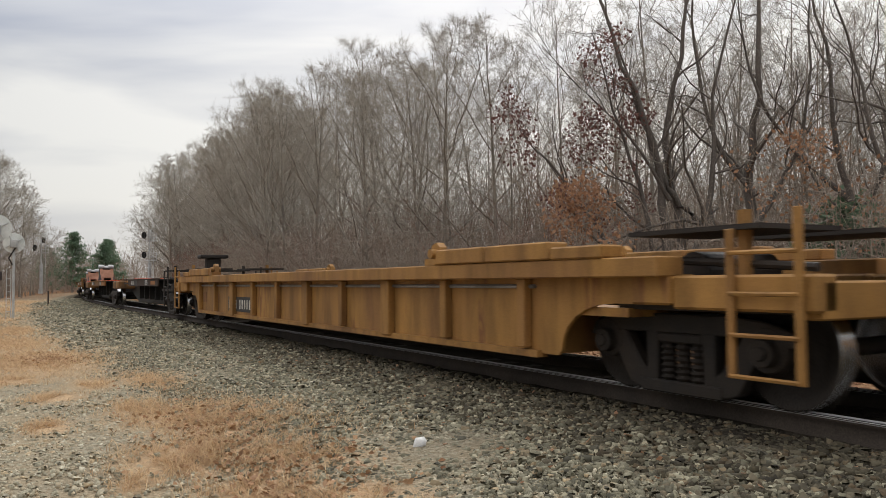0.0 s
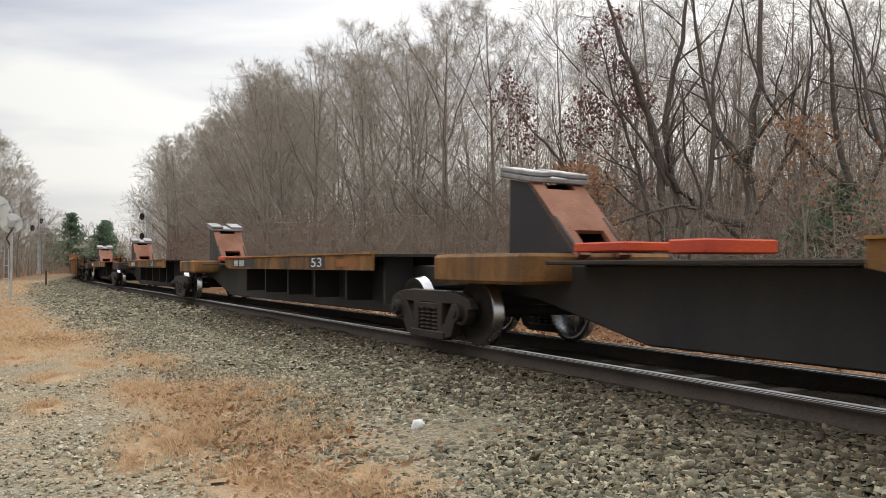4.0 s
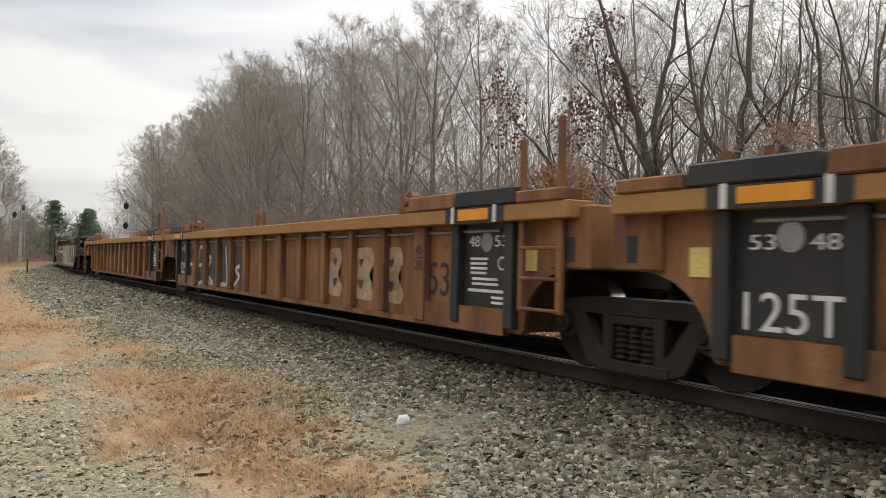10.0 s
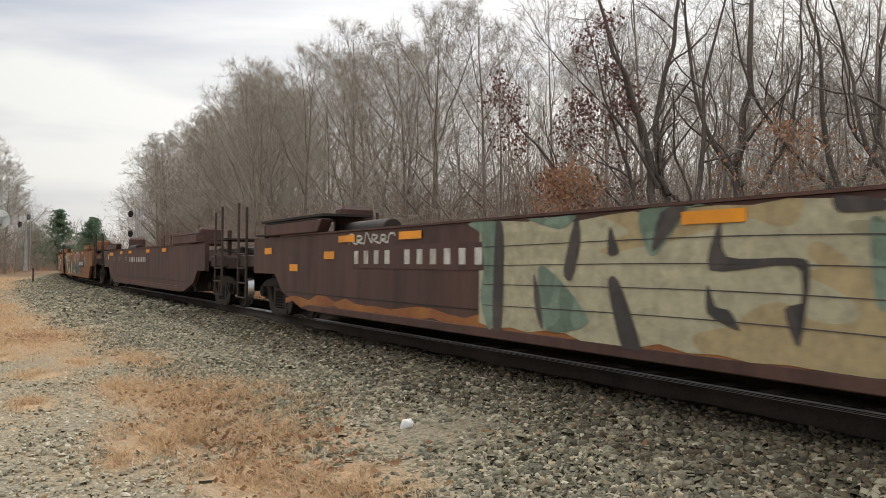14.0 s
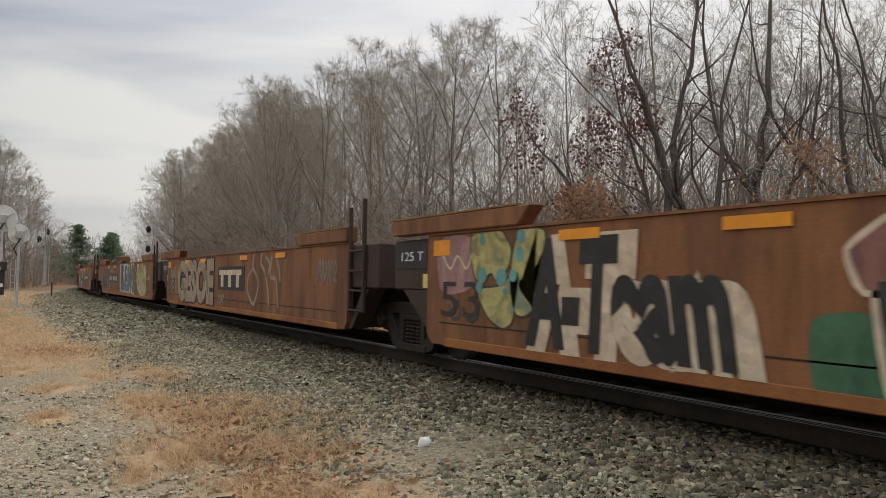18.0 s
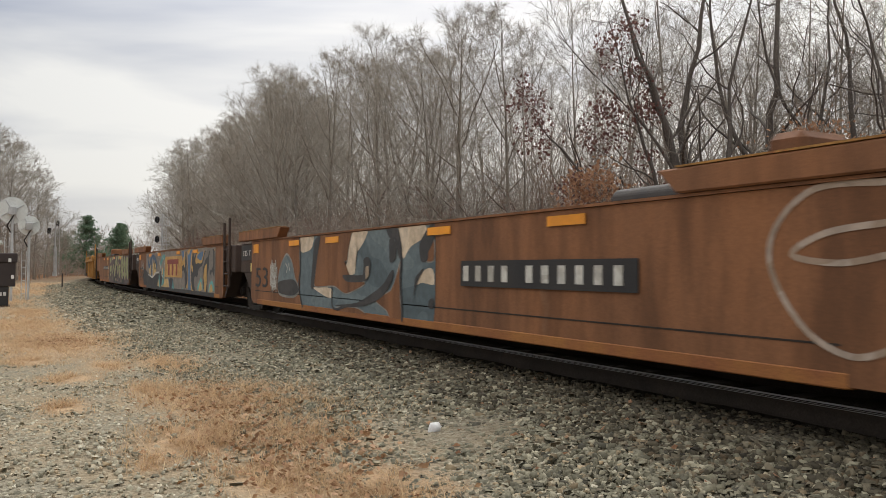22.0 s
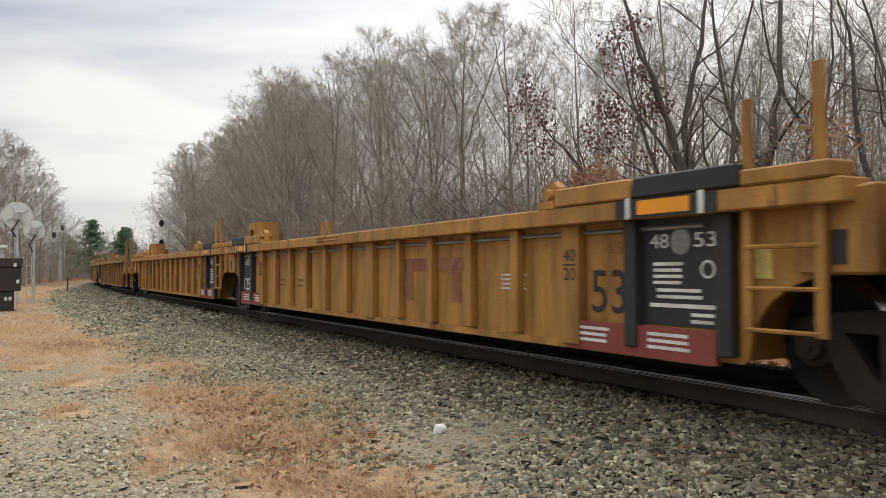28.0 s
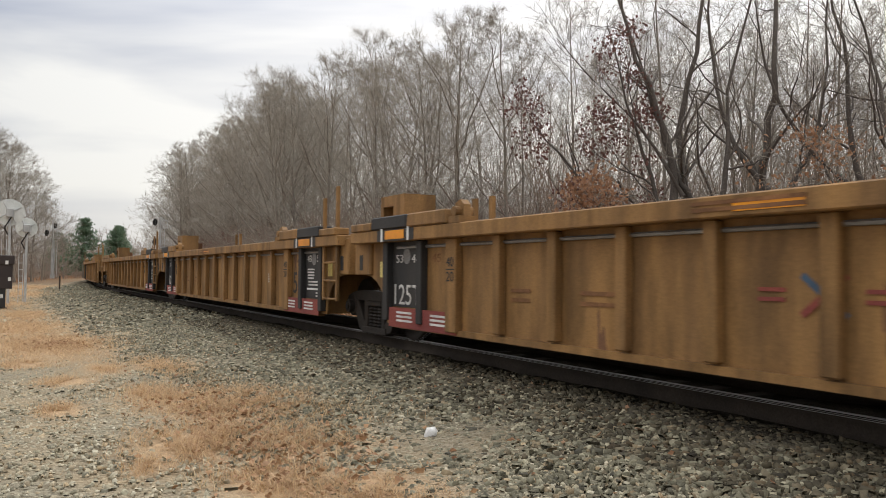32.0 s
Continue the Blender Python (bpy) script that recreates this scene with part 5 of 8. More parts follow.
    # ladder at the near end joint
    if near == "joint":
        ladder(u, -1.505, -h + 0.50, -h + 1.10, 0.55, posts, posts - 0.15, (0.58, 0.88, 1.18, 1.48), paint, 0.04, 0.025)
        for yy in (-h + 0.50, -h + 1.10):
            part("stanchion", boxes((1.42, 1.50, yy - 0.05, yy + 0.05, 1.0, posts)), paint, u)
    if blocks:
        part("locker", boxes((-0.85, -0.3, h - 0.62, h - 0.22, 1.18, 2.25), (-0.85, -0.3, h - 0.215, h + 0.15, 2.08, 2.25), (-0.85, -0.3, h + 0.155, h + 0.25, 1.25, 2.25)), paint, u, "tall steel frame with an open middle")
        part("locker_back", boxes((-0.3, -0.1, h - 0.29, h + 0.18, 1.25, 2.0)), M_BROWN, u)
    if near == "end":
        truck(u, -h)
    truck(u, h)
    return u, h


def smooth_well(name, label, s_near, s_far, paint, near="joint", far="joint", posts=2.25, zt=1.60, guide=None, slope=0.0, endpaint=None, group="smooth-sided well cars", tank=True):
    u, L = unit_at(name, label, "freight car", s_near, s_far, group)
    h = L / 2
    zb = 0.27
    dark = endpaint or M_ENDGRIME
    # outline of the side, end by end: a coupled end runs out over the truck, a joint end stops short of it
    if far == "end":
        fo = [(h - 1.50 - slope, zb), (h - 1.40, zb + 0.16 + 0.1 * slope), (h - 0.95, 0.84), (h + 0.30, 0.84), (h + 0.30, zt)]
    else:
        fo = [(h - 1.42, zb), (h - 1.28, zb + 0.12), (h - 1.28, zt)]
    if near == "end":
        no = [(-h - 0.05, zt), (-h - 0.05, 0.84), (-h + 0.70, 0.84), (-h + 1.1, zb + 0.16 + 0.1 * slope), (-h + 1.35 + slope, zb)]
    else:
        no = [(-h + 1.36, zt), (-h + 1.36, zb + 0.12), (-h + 1.45, zb)]

    def panel(bm, sgn):
        x0, x1 = sorted((sgn * 1.50, sgn * 1.40))
        plate(bm, [*fo, *no], x0, x1)
    mirrored(u, "side_panel", panel, paint)

    def sill(bm, sgn):
        x0, x1 = sorted((sgn * 1.38, sgn * 1.508))
        box(bm, x0, x1, -h + 1.75 + slope, h - 1.75 - slope, zb - 0.02, zb + 0.09)
    mirrored(u, "bottom_sill", sill, M_SILL if paint is M_RUST else paint, "", 0.01)

    def seam(bm, sgn):
        x0, x1 = sorted((sgn * 1.498, sgn * 1.504))
        box(bm, x0, x1, -h + 1.8, h - 1.6, zb + 0.26, zb + 0.275)
    mirrored(u, "seam", seam, M_STEEL)
    for end in (-1, 1):
        for sgn in (-1, 1):
            da, db = (0.35, 3.35) if end > 0 else (1.30, 3.55)
            if (end > 0 and far == "end") or (end < 0 and near == "end"):
                da, db = 0.6, 3.2
            ya, yb = sorted((end * (h - da), end * (h - db)))
            x0, x1 = sorted((sgn * 1.36, sgn * 1.56))
            bm = bmesh.new()
            plate(bm, [(ya, zt + 0.034), (yb, zt + 0.034), (yb + (0.22 if end < 0 else 0), zt + 0.24), (ya - (0.22 if end > 0 else 0), zt + 0.24)], x0, x1)
            part("top_guide", bm, guide or paint, u, "", 0.015)
            part("guide_edge", boxes((x0, x1, ya, yb, zt + 0.244, zt + 0.26)), M_YELLOW_OLD if paint is M_RUST else M_GRIME, u)
    for sgn in (-1, 1):
        x0, x1 = sorted((sgn * 1.38, sgn * 1.52))
        part("top_rim", boxes((x0, x1, -h + 1.38, h - 1.3, zt + 0.004, zt + 0.03)), paint, u)
    well_core(u, L, zt, dark)
    for sgn, kind in ((-1, near), (1, far)):
        if kind == "end":
            coupled_end(u, h, sgn, M_ENDGRIME, posts + 0.05)
            for side in (-1, 1):
                ya, yb = sorted((sgn * (h + 0.32), sgn * (h + 1.55)))
                xa, xb = sorted((side * 1.2, side * 1.42))
                part("end_girder", boxes((xa, xb, ya, yb, 0.95, 1.20)), M_ENDGRIME, u, "", 0.02)
            if tank:
                bm = bmesh.new()
                ta, tb = sorted((sgn * (h - 3.0), sgn * (h - 4.6)))
                rod(bm, (-0.9, ta, zt + 0.05), (-0.9, tb, zt + 0.05), 0.17, 16)
                part("air_tank", bm, M_STEEL, u, "dark cylinder lying on the rim", 0.02)
                part("brake_wheel_stand", boxes((-1.0, -0.4, ta - 0.55 if sgn < 0 else tb + 0.1, ta - 0.2 if sgn < 0 else tb + 0.45, zt, zt + 0.5)), paint, u, "", 0.06)
        else:
            ya, yb = sorted((sgn * (h - (1.28 if sgn > 0 else 1.36)), sgn * (h - 0.25)))
            for side in (-1, 1):
                xa, xb = sorted((side * 1.20, side * 1.47))
                part("end_post", boxes((xa, xb, ya + 0.01, yb - 0.01, 0.92, zt - 0.02)), dark, u, "", 0.02)
                if sgn < 0:
                    bm = bmesh.new()
                    plate(bm, [(-h + 1.34, 0.30), (-h + 1.22, 0.30), (-h + 0.60, 0.91), (-h + 0.83, 0.91)], xa, xb)
                    part("diagonal_brace", bm, dark, u)
                else:
                    bm = bmesh.new()
                    plate(bm, [(h - 1.42, 0.30), (h - 1.30, 0.92), (h - 0.55, 0.92)], xa, xb)
                    part("skirt", bm, dark, u)
            part("end_beam", boxes((-0.5, 0.5, sgn * h - 0.5, sgn * h + 0.5, 0.78, 1.06)), M_GRIME, u, "", 0.03)
            if sgn > 0:
                rect(u, "black_board", h - 1.22, h - 0.32, 1.20, zt - 0.06, M_BLACK, -1.475)
                fit_words(u, "125 T", h - 0.50, h - 1.12, 1.30, 1.42, M_WHITE, x=-1.482)
                rect(u, "yellow_label", h - 1.25, h - 1.12, 0.95, 1.13, M_LABEL, -1.475)
                rect(u, "orange_strip", h - 1.85, h - 1.45, zt - 0.25, zt - 0.06, M_ORANGE, -1.505)
                fit_words(u, "53", h - 1.65, h - 2.55, 0.62, 1.04, M_BLACK, x=-1.506)
    if near == "joint":
        ladder(u, -1.505, -h + 0.72, -h + 1.25, 0.55, posts, posts - 0.1, (0.58, 0.88, 1.18, 1.48), dark, 0.035, 0.025)
    for yy in (-h + 4.4, -h + 7.0, h - 4.6, h - 6.6):
        rect(u, "orange_strip", yy, yy + 0.6, zt - 0.15, zt - 0.05, M_ORANGE, -1.516)
    if near == "end":
        truck(u, -h)
    truck(u, h)
    return u, h


def spine_unit(label, s_near, s_far, near="joint", far="joint", group="spine car platforms", sill=None, hitch=True, end_paint=None, hitch_in=1.45):
    """A spine platform: a deep centre sill, side platforms for trailer wheels, and a trailer hitch."""
    u, L = unit_at("spine_car", label, "freight car", s_near, s_far, group)
    h = L / 2
    bm = bmesh.new()
    plate(bm, [(-h + 0.3, 0.72), (-h + 1.4, 0.66), (-h + 2.4, 0.23), (h - 3.5, 0.20), (h - 1.65, 0.60), (h - 0.3, 0.70), (h - 0.3, 1.02), (-h + 0.3, 1.02)], -0.42, 0.42)
    part("centre_sill", bm, M_ENDGRIME if hitch_in < 1 else M_BLACK, u, "deep dark centre sill", 0.02)
    ya, yb = -h + 1.3, h - 6.4
    for sgn in (-1, 1):
        x0, x1 = sorted((sgn * 1.30, sgn * 1.25))
        bm = bmesh.new()
        plate(bm, [(ya, 0.94), (yb - 0.3, 0.94), (yb, 1.0), (yb, 1.19), (ya, 1.19)], x0, x1)
        part("side_sill", bm, sill or M_SPINE, u, "weathered side sill", 0.006)
        part("deck_edge", boxes((min(sgn * 1.2, sgn * 1.33), max(sgn * 1.2, sgn * 1.33), ya, yb, 1.19, 1.215)), sill or M_YELLOW_OLD, u)
        for i in range(6):
            yy = ya + 0.4 + (yb - ya - 0.8) * i / 5
            bm = bmesh.new()
            plate(bm, [(yy - 0.04, 0.42), (yy + 0.04, 0.42), (yy + 0.04, 1.15), (yy - 0.04, 1.15)], *sorted((sgn * 0.42, sgn * 0.9)))
            part("bracket", bm, M_BLACK, u)
    part("deck", boxes((-1.25, 1.25, ya, yb, 1.15, 1.19)), M_GRIME, u)
    part("walkway", boxes((-0.95, 0.95, yb, h - 2.5, 1.025, 1.07)), M_GRIME, u, "", 0.01)
    # hitch at the far end
    yh = h - hitch_in
    part("end_body", boxes((-1.15, 1.15, h - 2.3, h - 0.32, 0.80, 1.16)), end_paint or M_SPINE, u, "weathered end casting", 0.04)
    if hitch:
        # the sloping strut is a plate with an opening near its foot; the upright behind it is dark
        slope = math.atan2(1.15, 0.95)
        bm = bmesh.new()
        for x0, x1, a, b_ in ((-0.40, -0.22, 0, 1.45), (0.22, 0.40, 0, 1.45), (-0.22, 0.22, 0.45, 1.25)):
            v = [bm.verts.new((x, yh - 0.95 + d * 0.66 + k * 0.05, 1.14 + d * 0.66 * 1.0 - k * 0.04)) for k in (0, 1) for x, d in ((x0, a), (x1, a), (x1, b_), (x0, b_))]
            for f in ((0, 1, 2, 3), (7, 6, 5, 4), (0, 4, 5, 1), (1, 5, 6, 2), (2, 6, 7, 3), (3, 7, 4, 0)):
                bm.faces.new([v[q] for q in f])
        part("hitch_strut", bm, M_HITCH, u, "sloping rusty strut with an opening")
        for x in (-0.40, 0.34):
            bm = bmesh.new()
            plate(bm, [(yh + 0.45, 1.17), (yh - 0.95, 1.17), (yh - 0.02, 2.04), (yh + 0.42, 2.12)], x, x + 0.04)
            part("hitch_cheek", bm, M_BLACK, u)
        part("hitch_back", boxes((-0.36, 0.34, yh + 0.36, yh + 0.42, 1.2, 2.08)), M_BLACK, u)
        bm = bmesh.new()
        tilt = [(yh - 0.10, 2.04), (yh + 0.58, 2.17)]
        for x0, x1, za, zb in ((-0.46, 0.46, 0.0, 0.07), (-0.46, -0.12, 0.074, 0.14), (0.12, 0.46, 0.074, 0.14)):
            plate(bm, [(tilt[0][0], tilt[0][1] + za), (tilt[1][0], tilt[1][1] + za), (tilt[1][0], tilt[1][1] + zb), (tilt[0][0], tilt[0][1] + zb)], x0, x1)
        part("hitch_plate", bm, M_GREYSTEEL, u, "bare steel hitch plate", 0.015)
    part("hitch_base", boxes((-0.5, 0.5, yh - 1.80, yh - 0.98, 1.165, 1.27)), M_REDORANGE, u, "bright red hitch base", 0.015)
    part("hitch_stop", boxes((-0.5, 0.5, yh - 2.90, yh - 2.42, 1.13, 1.27)), M_REDORANGE, u, "bright red hitch stop", 0.015)
    if hitch_in < 1:
        bm = bmesh.new()
        bends = [(-0.95, 2.96, 1.05), (-0.95, 3.23, 1.03), (-0.95, 3.36, 0.93), (-0.95, 3.43, 0.75), (-0.95, 3.34, 0.61), (-0.95, 3.23, 0.60)]
        for p, q in zip(bends, bends[1:]):
            rod(bm, p, q, 0.03, 8)
        rod(bm, (-0.95, 2.67, 0.79), (-0.95, 3.19, 0.80), 0.025, 8)
        part("brake_pipe", bm, M_GHOSTPAINT, u, "bent grey brake pipe")
        for k in range(2):
            part("tag_plate", boxes((-0.435, -0.425, 4.04, 4.26, 0.57 + 0.2 * k, 0.57 + 0.2 * k + 0.15)), M_LABEL, u)
    fit_words(u, "53", -h + 3.85, -h + 3.35, 0.99, 1.15, M_WHITE, x=-1.306)
    rect(u, "black_patch", -h + 3.2, -h + 4.0, 0.96, 1.175, M_BLACK, -1.30, 0.002)
    rect(u, "orange_patch", -h + 1.8, -h + 2.7, 1.0, 1.12, M_SILL, -1.30, 0.003)
    rect(u, "black_patch", yb - 2.4, yb - 0.75, 0.97, 1.165, M_BLACK, -1.30, 0.002)
    number_bars(u, yb - 0.85, 1.0, 0.13, 9, M_WHITE, -1.306, gap=4)
    if near == "end":
        coupled_end(u, h, -1, M_GRIME, 1.55, 0.80)
        truck(u, -h, 0.42, 1.73)
    if far == "end":
        coupled_end(u, h, 1, M_GRIME, 1.55, 0.80, drum=False)
    truck(u, h, 0.42, 1.73)
    return u, h


M_CHORD = mat("worn_yellow_top_chord", (0.36, 0.20, 0.07), (0.26, 0.115, 0.045), rough=0.7, scale=3, amount=0.9, detail=0.2)
M_HITCH = mat("rusty_orange_hitch", (0.34, 0.17, 0.11), (0.22, 0.10, 0.06), rough=0.8, scale=5)
M_ENDGRIME = mat("grimy_brown_car_end", (0.068, 0.044, 0.033), (0.036, 0.026, 0.021), rough=0.8, scale=5, streak=2, amount=0.9)
M_SILL = mat("rust_orange_sill", (0.33, 0.14, 0.04), (0.22, 0.08, 0.035), rough=0.75, scale=4)
M_GHOSTPAINT = mat("pale_stencil_frame", (0.36, 0.27, 0.17), (0.28, 0.2, 0.12), rough=0.7)
M_LABEL = mat("yellow_label", (0.70, 0.55, 0.18), (0.6, 0.5, 0.2), rough=0.6)
M_SPINE = mat("rusty_yellow_sill", (0.27, 0.13, 0.04), (0.055, 0.038, 0.026), rough=0.75, scale=7, streak=2, amount=0.7, detail=0.3, third=(0.30, 0.10, 0.035), third_at=0.64, drip=0.35)

Y3 = "yellow ribbed container well car unit, empty"
B3 = "rusty brown-yellow ribbed container well car unit, empty"
R3 = "rust-brown smooth-sided container well car unit with spray-painted letters"

# before the first whole car: one more yellow car
ribbed_well("well_car", "old yellow ribbed container well car", -17.0, 0.75, M_YELLOW_OLD, "end", "end", ribs=13, black=False, low=0.40)
A_CAR = ribbed_well("well_car", "old yellow ribbed container well car, empty", 5.03, 23.25, M_YELLOW_OLD, "end", "end", ribs=9, black=False, low=0.40)
SP = [27.4, 41.9, 57.8, 74.0, 89.5, 104.6]
for i, (a_, b_) in enumerate(zip(SP, SP[1:])):
    spine_unit("black and rusty yellow spine car platform with trailer hitch", a_, b_, "end" if i == 0 else "joint", "end" if i == 4 else "joint", sill=M_ENDGRIME if i == 0 else None, hitch=i > 0, end_paint=M_ENDGRIME if i > 2 else None, hitch_in=0.75 if i == 4 else 1.45)


def triple(build, stops, label, paint, **more):
    made_ = []
    for i, (a_, b_) in enumerate(zip(stops, stops[1:])):
        made_.append(build("well_car", label, a_, b_, paint, "end" if i == 0 else "joint", "end" if i == len(stops) - 2 else "joint", **more))
    return made_


C_CARS = triple(ribbed_well, [108.7, 126.0, 144.0, 161.5], B3, M_BROWN)
D_CAR = smooth_well("well_car", "dark maroon smooth-sided well car with pale spray paint", 165.6, 184.0, M_MAROON, "end", "end", zt=1.5, slope=0.9)
E_CAR = smooth_well("well_car", "dark maroon smooth-sided well car", 188.3, 205.3, M_MAROON, "end", "end", zt=1.5, slope=0.9)
F_CARS = triple(smooth_well, [209.3, 227.1, 244.65, 262.6], R3, M_RUST)
G_CARS = triple(smooth_well, [266.3, 283.66, 300.9, 317.8], R3, M_RUST)
H_CARS = triple(ribbed_well, [321.7, 339.05, 356.5, 373.7], Y3, M_YELLOW, blocks=True)
I_CARS = triple(ribbed_well, [377.1, 394.8, 412.4, 430.0], Y3, M_YELLOW_DULL, blocks=True)
J_CARS = triple(ribbed_well, [434.8, 452.3, 469.8, 487.3], Y3, M_YELLOW_DULL, blocks=True)
K_CARS = triple(ribbed_well, [491.5, 509.0, 526.5, 544.0], B3, M_BROWN)


# ---- signals beside the line ----
def signal_backs():
    """Two signals seen from behind: pale target discs on masts, with junction boxes."""
    for x, y, z, r, label in ((0.15, 40.3, 4.05, 0.60, "weathered white round signal target seen from behind, on a mast"), (0.85, 41.6, 3.45, 0.46, "smaller white round signal target seen from behind, on a mast")):
        sig = tagged(new("signal"), label, "railway signal", group="signals beside the line")
        sig.matrix_basis = pose(x, y, 0)
        bm = bmesh.new()
        rod(bm, (0, 0, 0), (0, 0, z + 0.1), 0.06, 12)
        part("mast", bm, M_SILVER, sig)
        bm = bmesh.new()
        rod(bm, (0.0, 0.18, z), (0, 0.21, z), r, 32)
        part("target_disc", bm, M_DISC, sig, "", 0.006)
        bm = bmesh.new()
        for a in (0.5, 2.1, 3.7, 5.2):
            rod(bm, (0.0, 0.15, z), (math.cos(a) * r * 0.85, 0.16, z + math.sin(a) * r * 0.85), 0.02, 6)
        part("brace", bm, M_SILVER, sig)
        part("lamp_housing", boxes((-0.15, 0.15, -0.2, 0.17, z - 0.22, z + 0.14)), M_SILVER, sig, "", 0.02)
        bm = bmesh.new()
        pts = [(0.07, -0.05, z - 0.2), (-0.2, -0.1, z - 0.7), (-0.06, -0.06, z - 1.0)]
        for p, q in zip(pts, pts[1:]):
            rod(bm, p, q, 0.03, 6)
        part("cable", bm, M_STEEL, sig)
        part("ladder", boxes((-0.30, -0.27, -0.02, 0.02, 0, z - 1.2), (-0.12, -0.09, -0.02, 0.02, 0, z - 1.2), *[(-0.3, -0.09, -0.01, 0.01, 0.3 + 0.3 * i, 0.33 + 0.3 * i) for i in range(int((z - 1.6) / 0.3))]), M_SILVER, sig)
    cab = tagged(new("equipment_cabinet"), "dark brown metal signal equipment cabinet on legs", "cabinet")
    cab.matrix_basis = pose(-0.35, 35.2, 0)
    part("body", boxes((-1.0, 0.62, -0.5, 0.5, 0.78, 1.70)), M_CABINET, cab, "", 0.02)
    part("roof", boxes((-1.06, 0.68, -0.56, 0.56, 1.70, 2.05)), M_CABINET, cab, "", 0.03)
    part("lower_body", boxes((-0.95, 0.40, -0.45, 0.45, 0.06, 0.78)), M_BLACK, cab, "", 0.02)
    part("base", boxes((-1.0, 0.45, -0.5, 0.5, 0.0, 0.06)), M_RAILSIDE, cab)
    for x, z in ((0.42, 1.78), (0.52, 1.15), (0.12, 0.5), (0.26, 0.5), (-0.2, 0.32)):
        part("tag_plate", boxes((x - 0.05, x + 0.05, -0.57 if z > 1.7 else -0.52 if z > 0.8 else -0.47, -0.45, z - 0.07, z + 0.07)), M_WHITE, cab)
    hut = tagged(new("signal_hut"), "pale grey metal signal hut with a flat roof", "hut")
    hut.matrix_basis = pose(-2.4, 47.0, 0)
    part("wall", boxes((-2.0, 2.0, -1.2, 1.2, 0.0, 2.7)), M_SILVER, hut, "", 0.02)
    part("roof", boxes((-2.15, 2.15, -1.35, 1.35, 2.7, 2.85)), M_DISC, hut, "", 0.02)
    part("vent", boxes((1.1, 1.6, -1.23, -1.19, 2.1, 2.4)), M_STEEL, hut)


def head_part(sig, x, z, y=-0.25):
    """A signal head: black oval shield with hooded lamp, facing the camera."""
    bm = bmesh.new()
    n = 20
    ring0 = [bm.verts.new((x + 0.25 * math.cos(2 * math.pi * i / n), y, z + 0.36 * math.sin(2 * math.pi * i / n))) for i in range(n)]
    ring1 = [bm.verts.new((v.co.x, y + 0.05, v.co.z)) for v in ring0]
    bm.faces.new(ring0)
    bm.faces.new(ring1[::-1])
    for i in range(n):
        bm.faces.new((ring0[i], ring0[(i + 1) % n], ring1[(i + 1) % n], ring1[i]))
    box(bm, x - 0.12, x + 0.12, y + 0.05, y + 0.35, z - 0.2, z + 0.2)
    for dz in (0.16, -0.16):
        rod(bm, (x, y - 0.22, z + dz), (x, y, z + dz), 0.11, 12)
    part("signal_head", bm, M_BLACK, sig, "black oval signal head with hooded lamps")


def mast_signal(label, x, y, base, tall, heads, back=()):
    """A silver mast with caged platforms and oval heads."""
    sig = tagged(new("signal"), label, "railway signal", group="signals beside the line")
    sig.matrix_basis = pose(x, y, base, 0, 0, -24)
    bm = bmesh.new()
    rod(bm, (0, 0, 0), (0, 0, tall), 0.09, 12)
    box(bm, -0.2, 0.2, -0.2, 0.2, 0, 0.5)
    rod(bm, (0, 0, 0.4), (0, 0, 3.4), 0.17, 12)
    part("mast", bm, M_SILVER, sig)
    bm = bmesh.new()
    for xx in (0.16, 0.42):
        box(bm, xx - 0.02, xx + 0.02, 0.1, 0.14, 0.2, tall)
    for i in range(int(tall / 0.32)):
        box(bm, 0.16, 0.42, 0.11, 0.13, 0.3 + i * 0.32, 0.33 + i * 0.32)
    part("ladder", bm, M_SILVER, sig)
    for hx, hz in heads:
        head_part(sig, hx, hz)
        bm = bmesh.new()
        box(bm, min(hx, 0), max(hx, 0), -0.04, 0.04, hz - 0.04, hz + 0.04)
        part("bracket", bm, M_SILVER, sig)
        bm = bmesh.new()
        for zz in (hz - 0.55, hz - 0.2, hz + 0.25):
            box(bm, -0.35, 0.65, 0.38, 0.42, zz - 0.025, zz + 0.025)
            box(bm, -0.35, -0.31, -0.1, 0.42, zz - 0.025, zz + 0.025)
            box(bm, 0.61, 0.65, -0.1, 0.42, zz - 0.025, zz + 0.025)
        for xx in (-0.33, 0.63):
            box(bm, xx - 0.025, xx + 0.025, 0.36, 0.42, hz - 0.6, hz + 0.3)
        box(bm, -0.35, 0.65, -0.1, 0.42, hz - 0.62, hz - 0.57)
        part("platform", bm, M_SILVER, sig)
    for hx, hz in back:
        head_part(sig, hx, hz, 0.25)


M_CABINET = mat("dark_brown_cabinet_paint", (0.055, 0.042, 0.038), (0.04, 0.032, 0.03), rough=0.6, scale=3)
signal_backs()
mast_signal("silver signal mast with black oval heads between the trees", 4.9, 104.0, 0.5, 7.0, [(-0.62, 5.3)], [(0.1, 6.2)])
mast_signal("silver signal mast with black oval heads behind the train", 14.6, 90.0, 0.3, 7.0, [(-0.5, 6.4), (-0.5, 4.3)])
post = tagged(new("marker_post"), "short grey marker post in the ballast", "post")
bm = bmesh.new()
box(bm, -0.05, 0.05, -0.05, 0.05, 0, 1.0)
part("shaft", bm, M_RAILSIDE, post)
post.matrix_basis = pose(3.4, 62, 0.1)


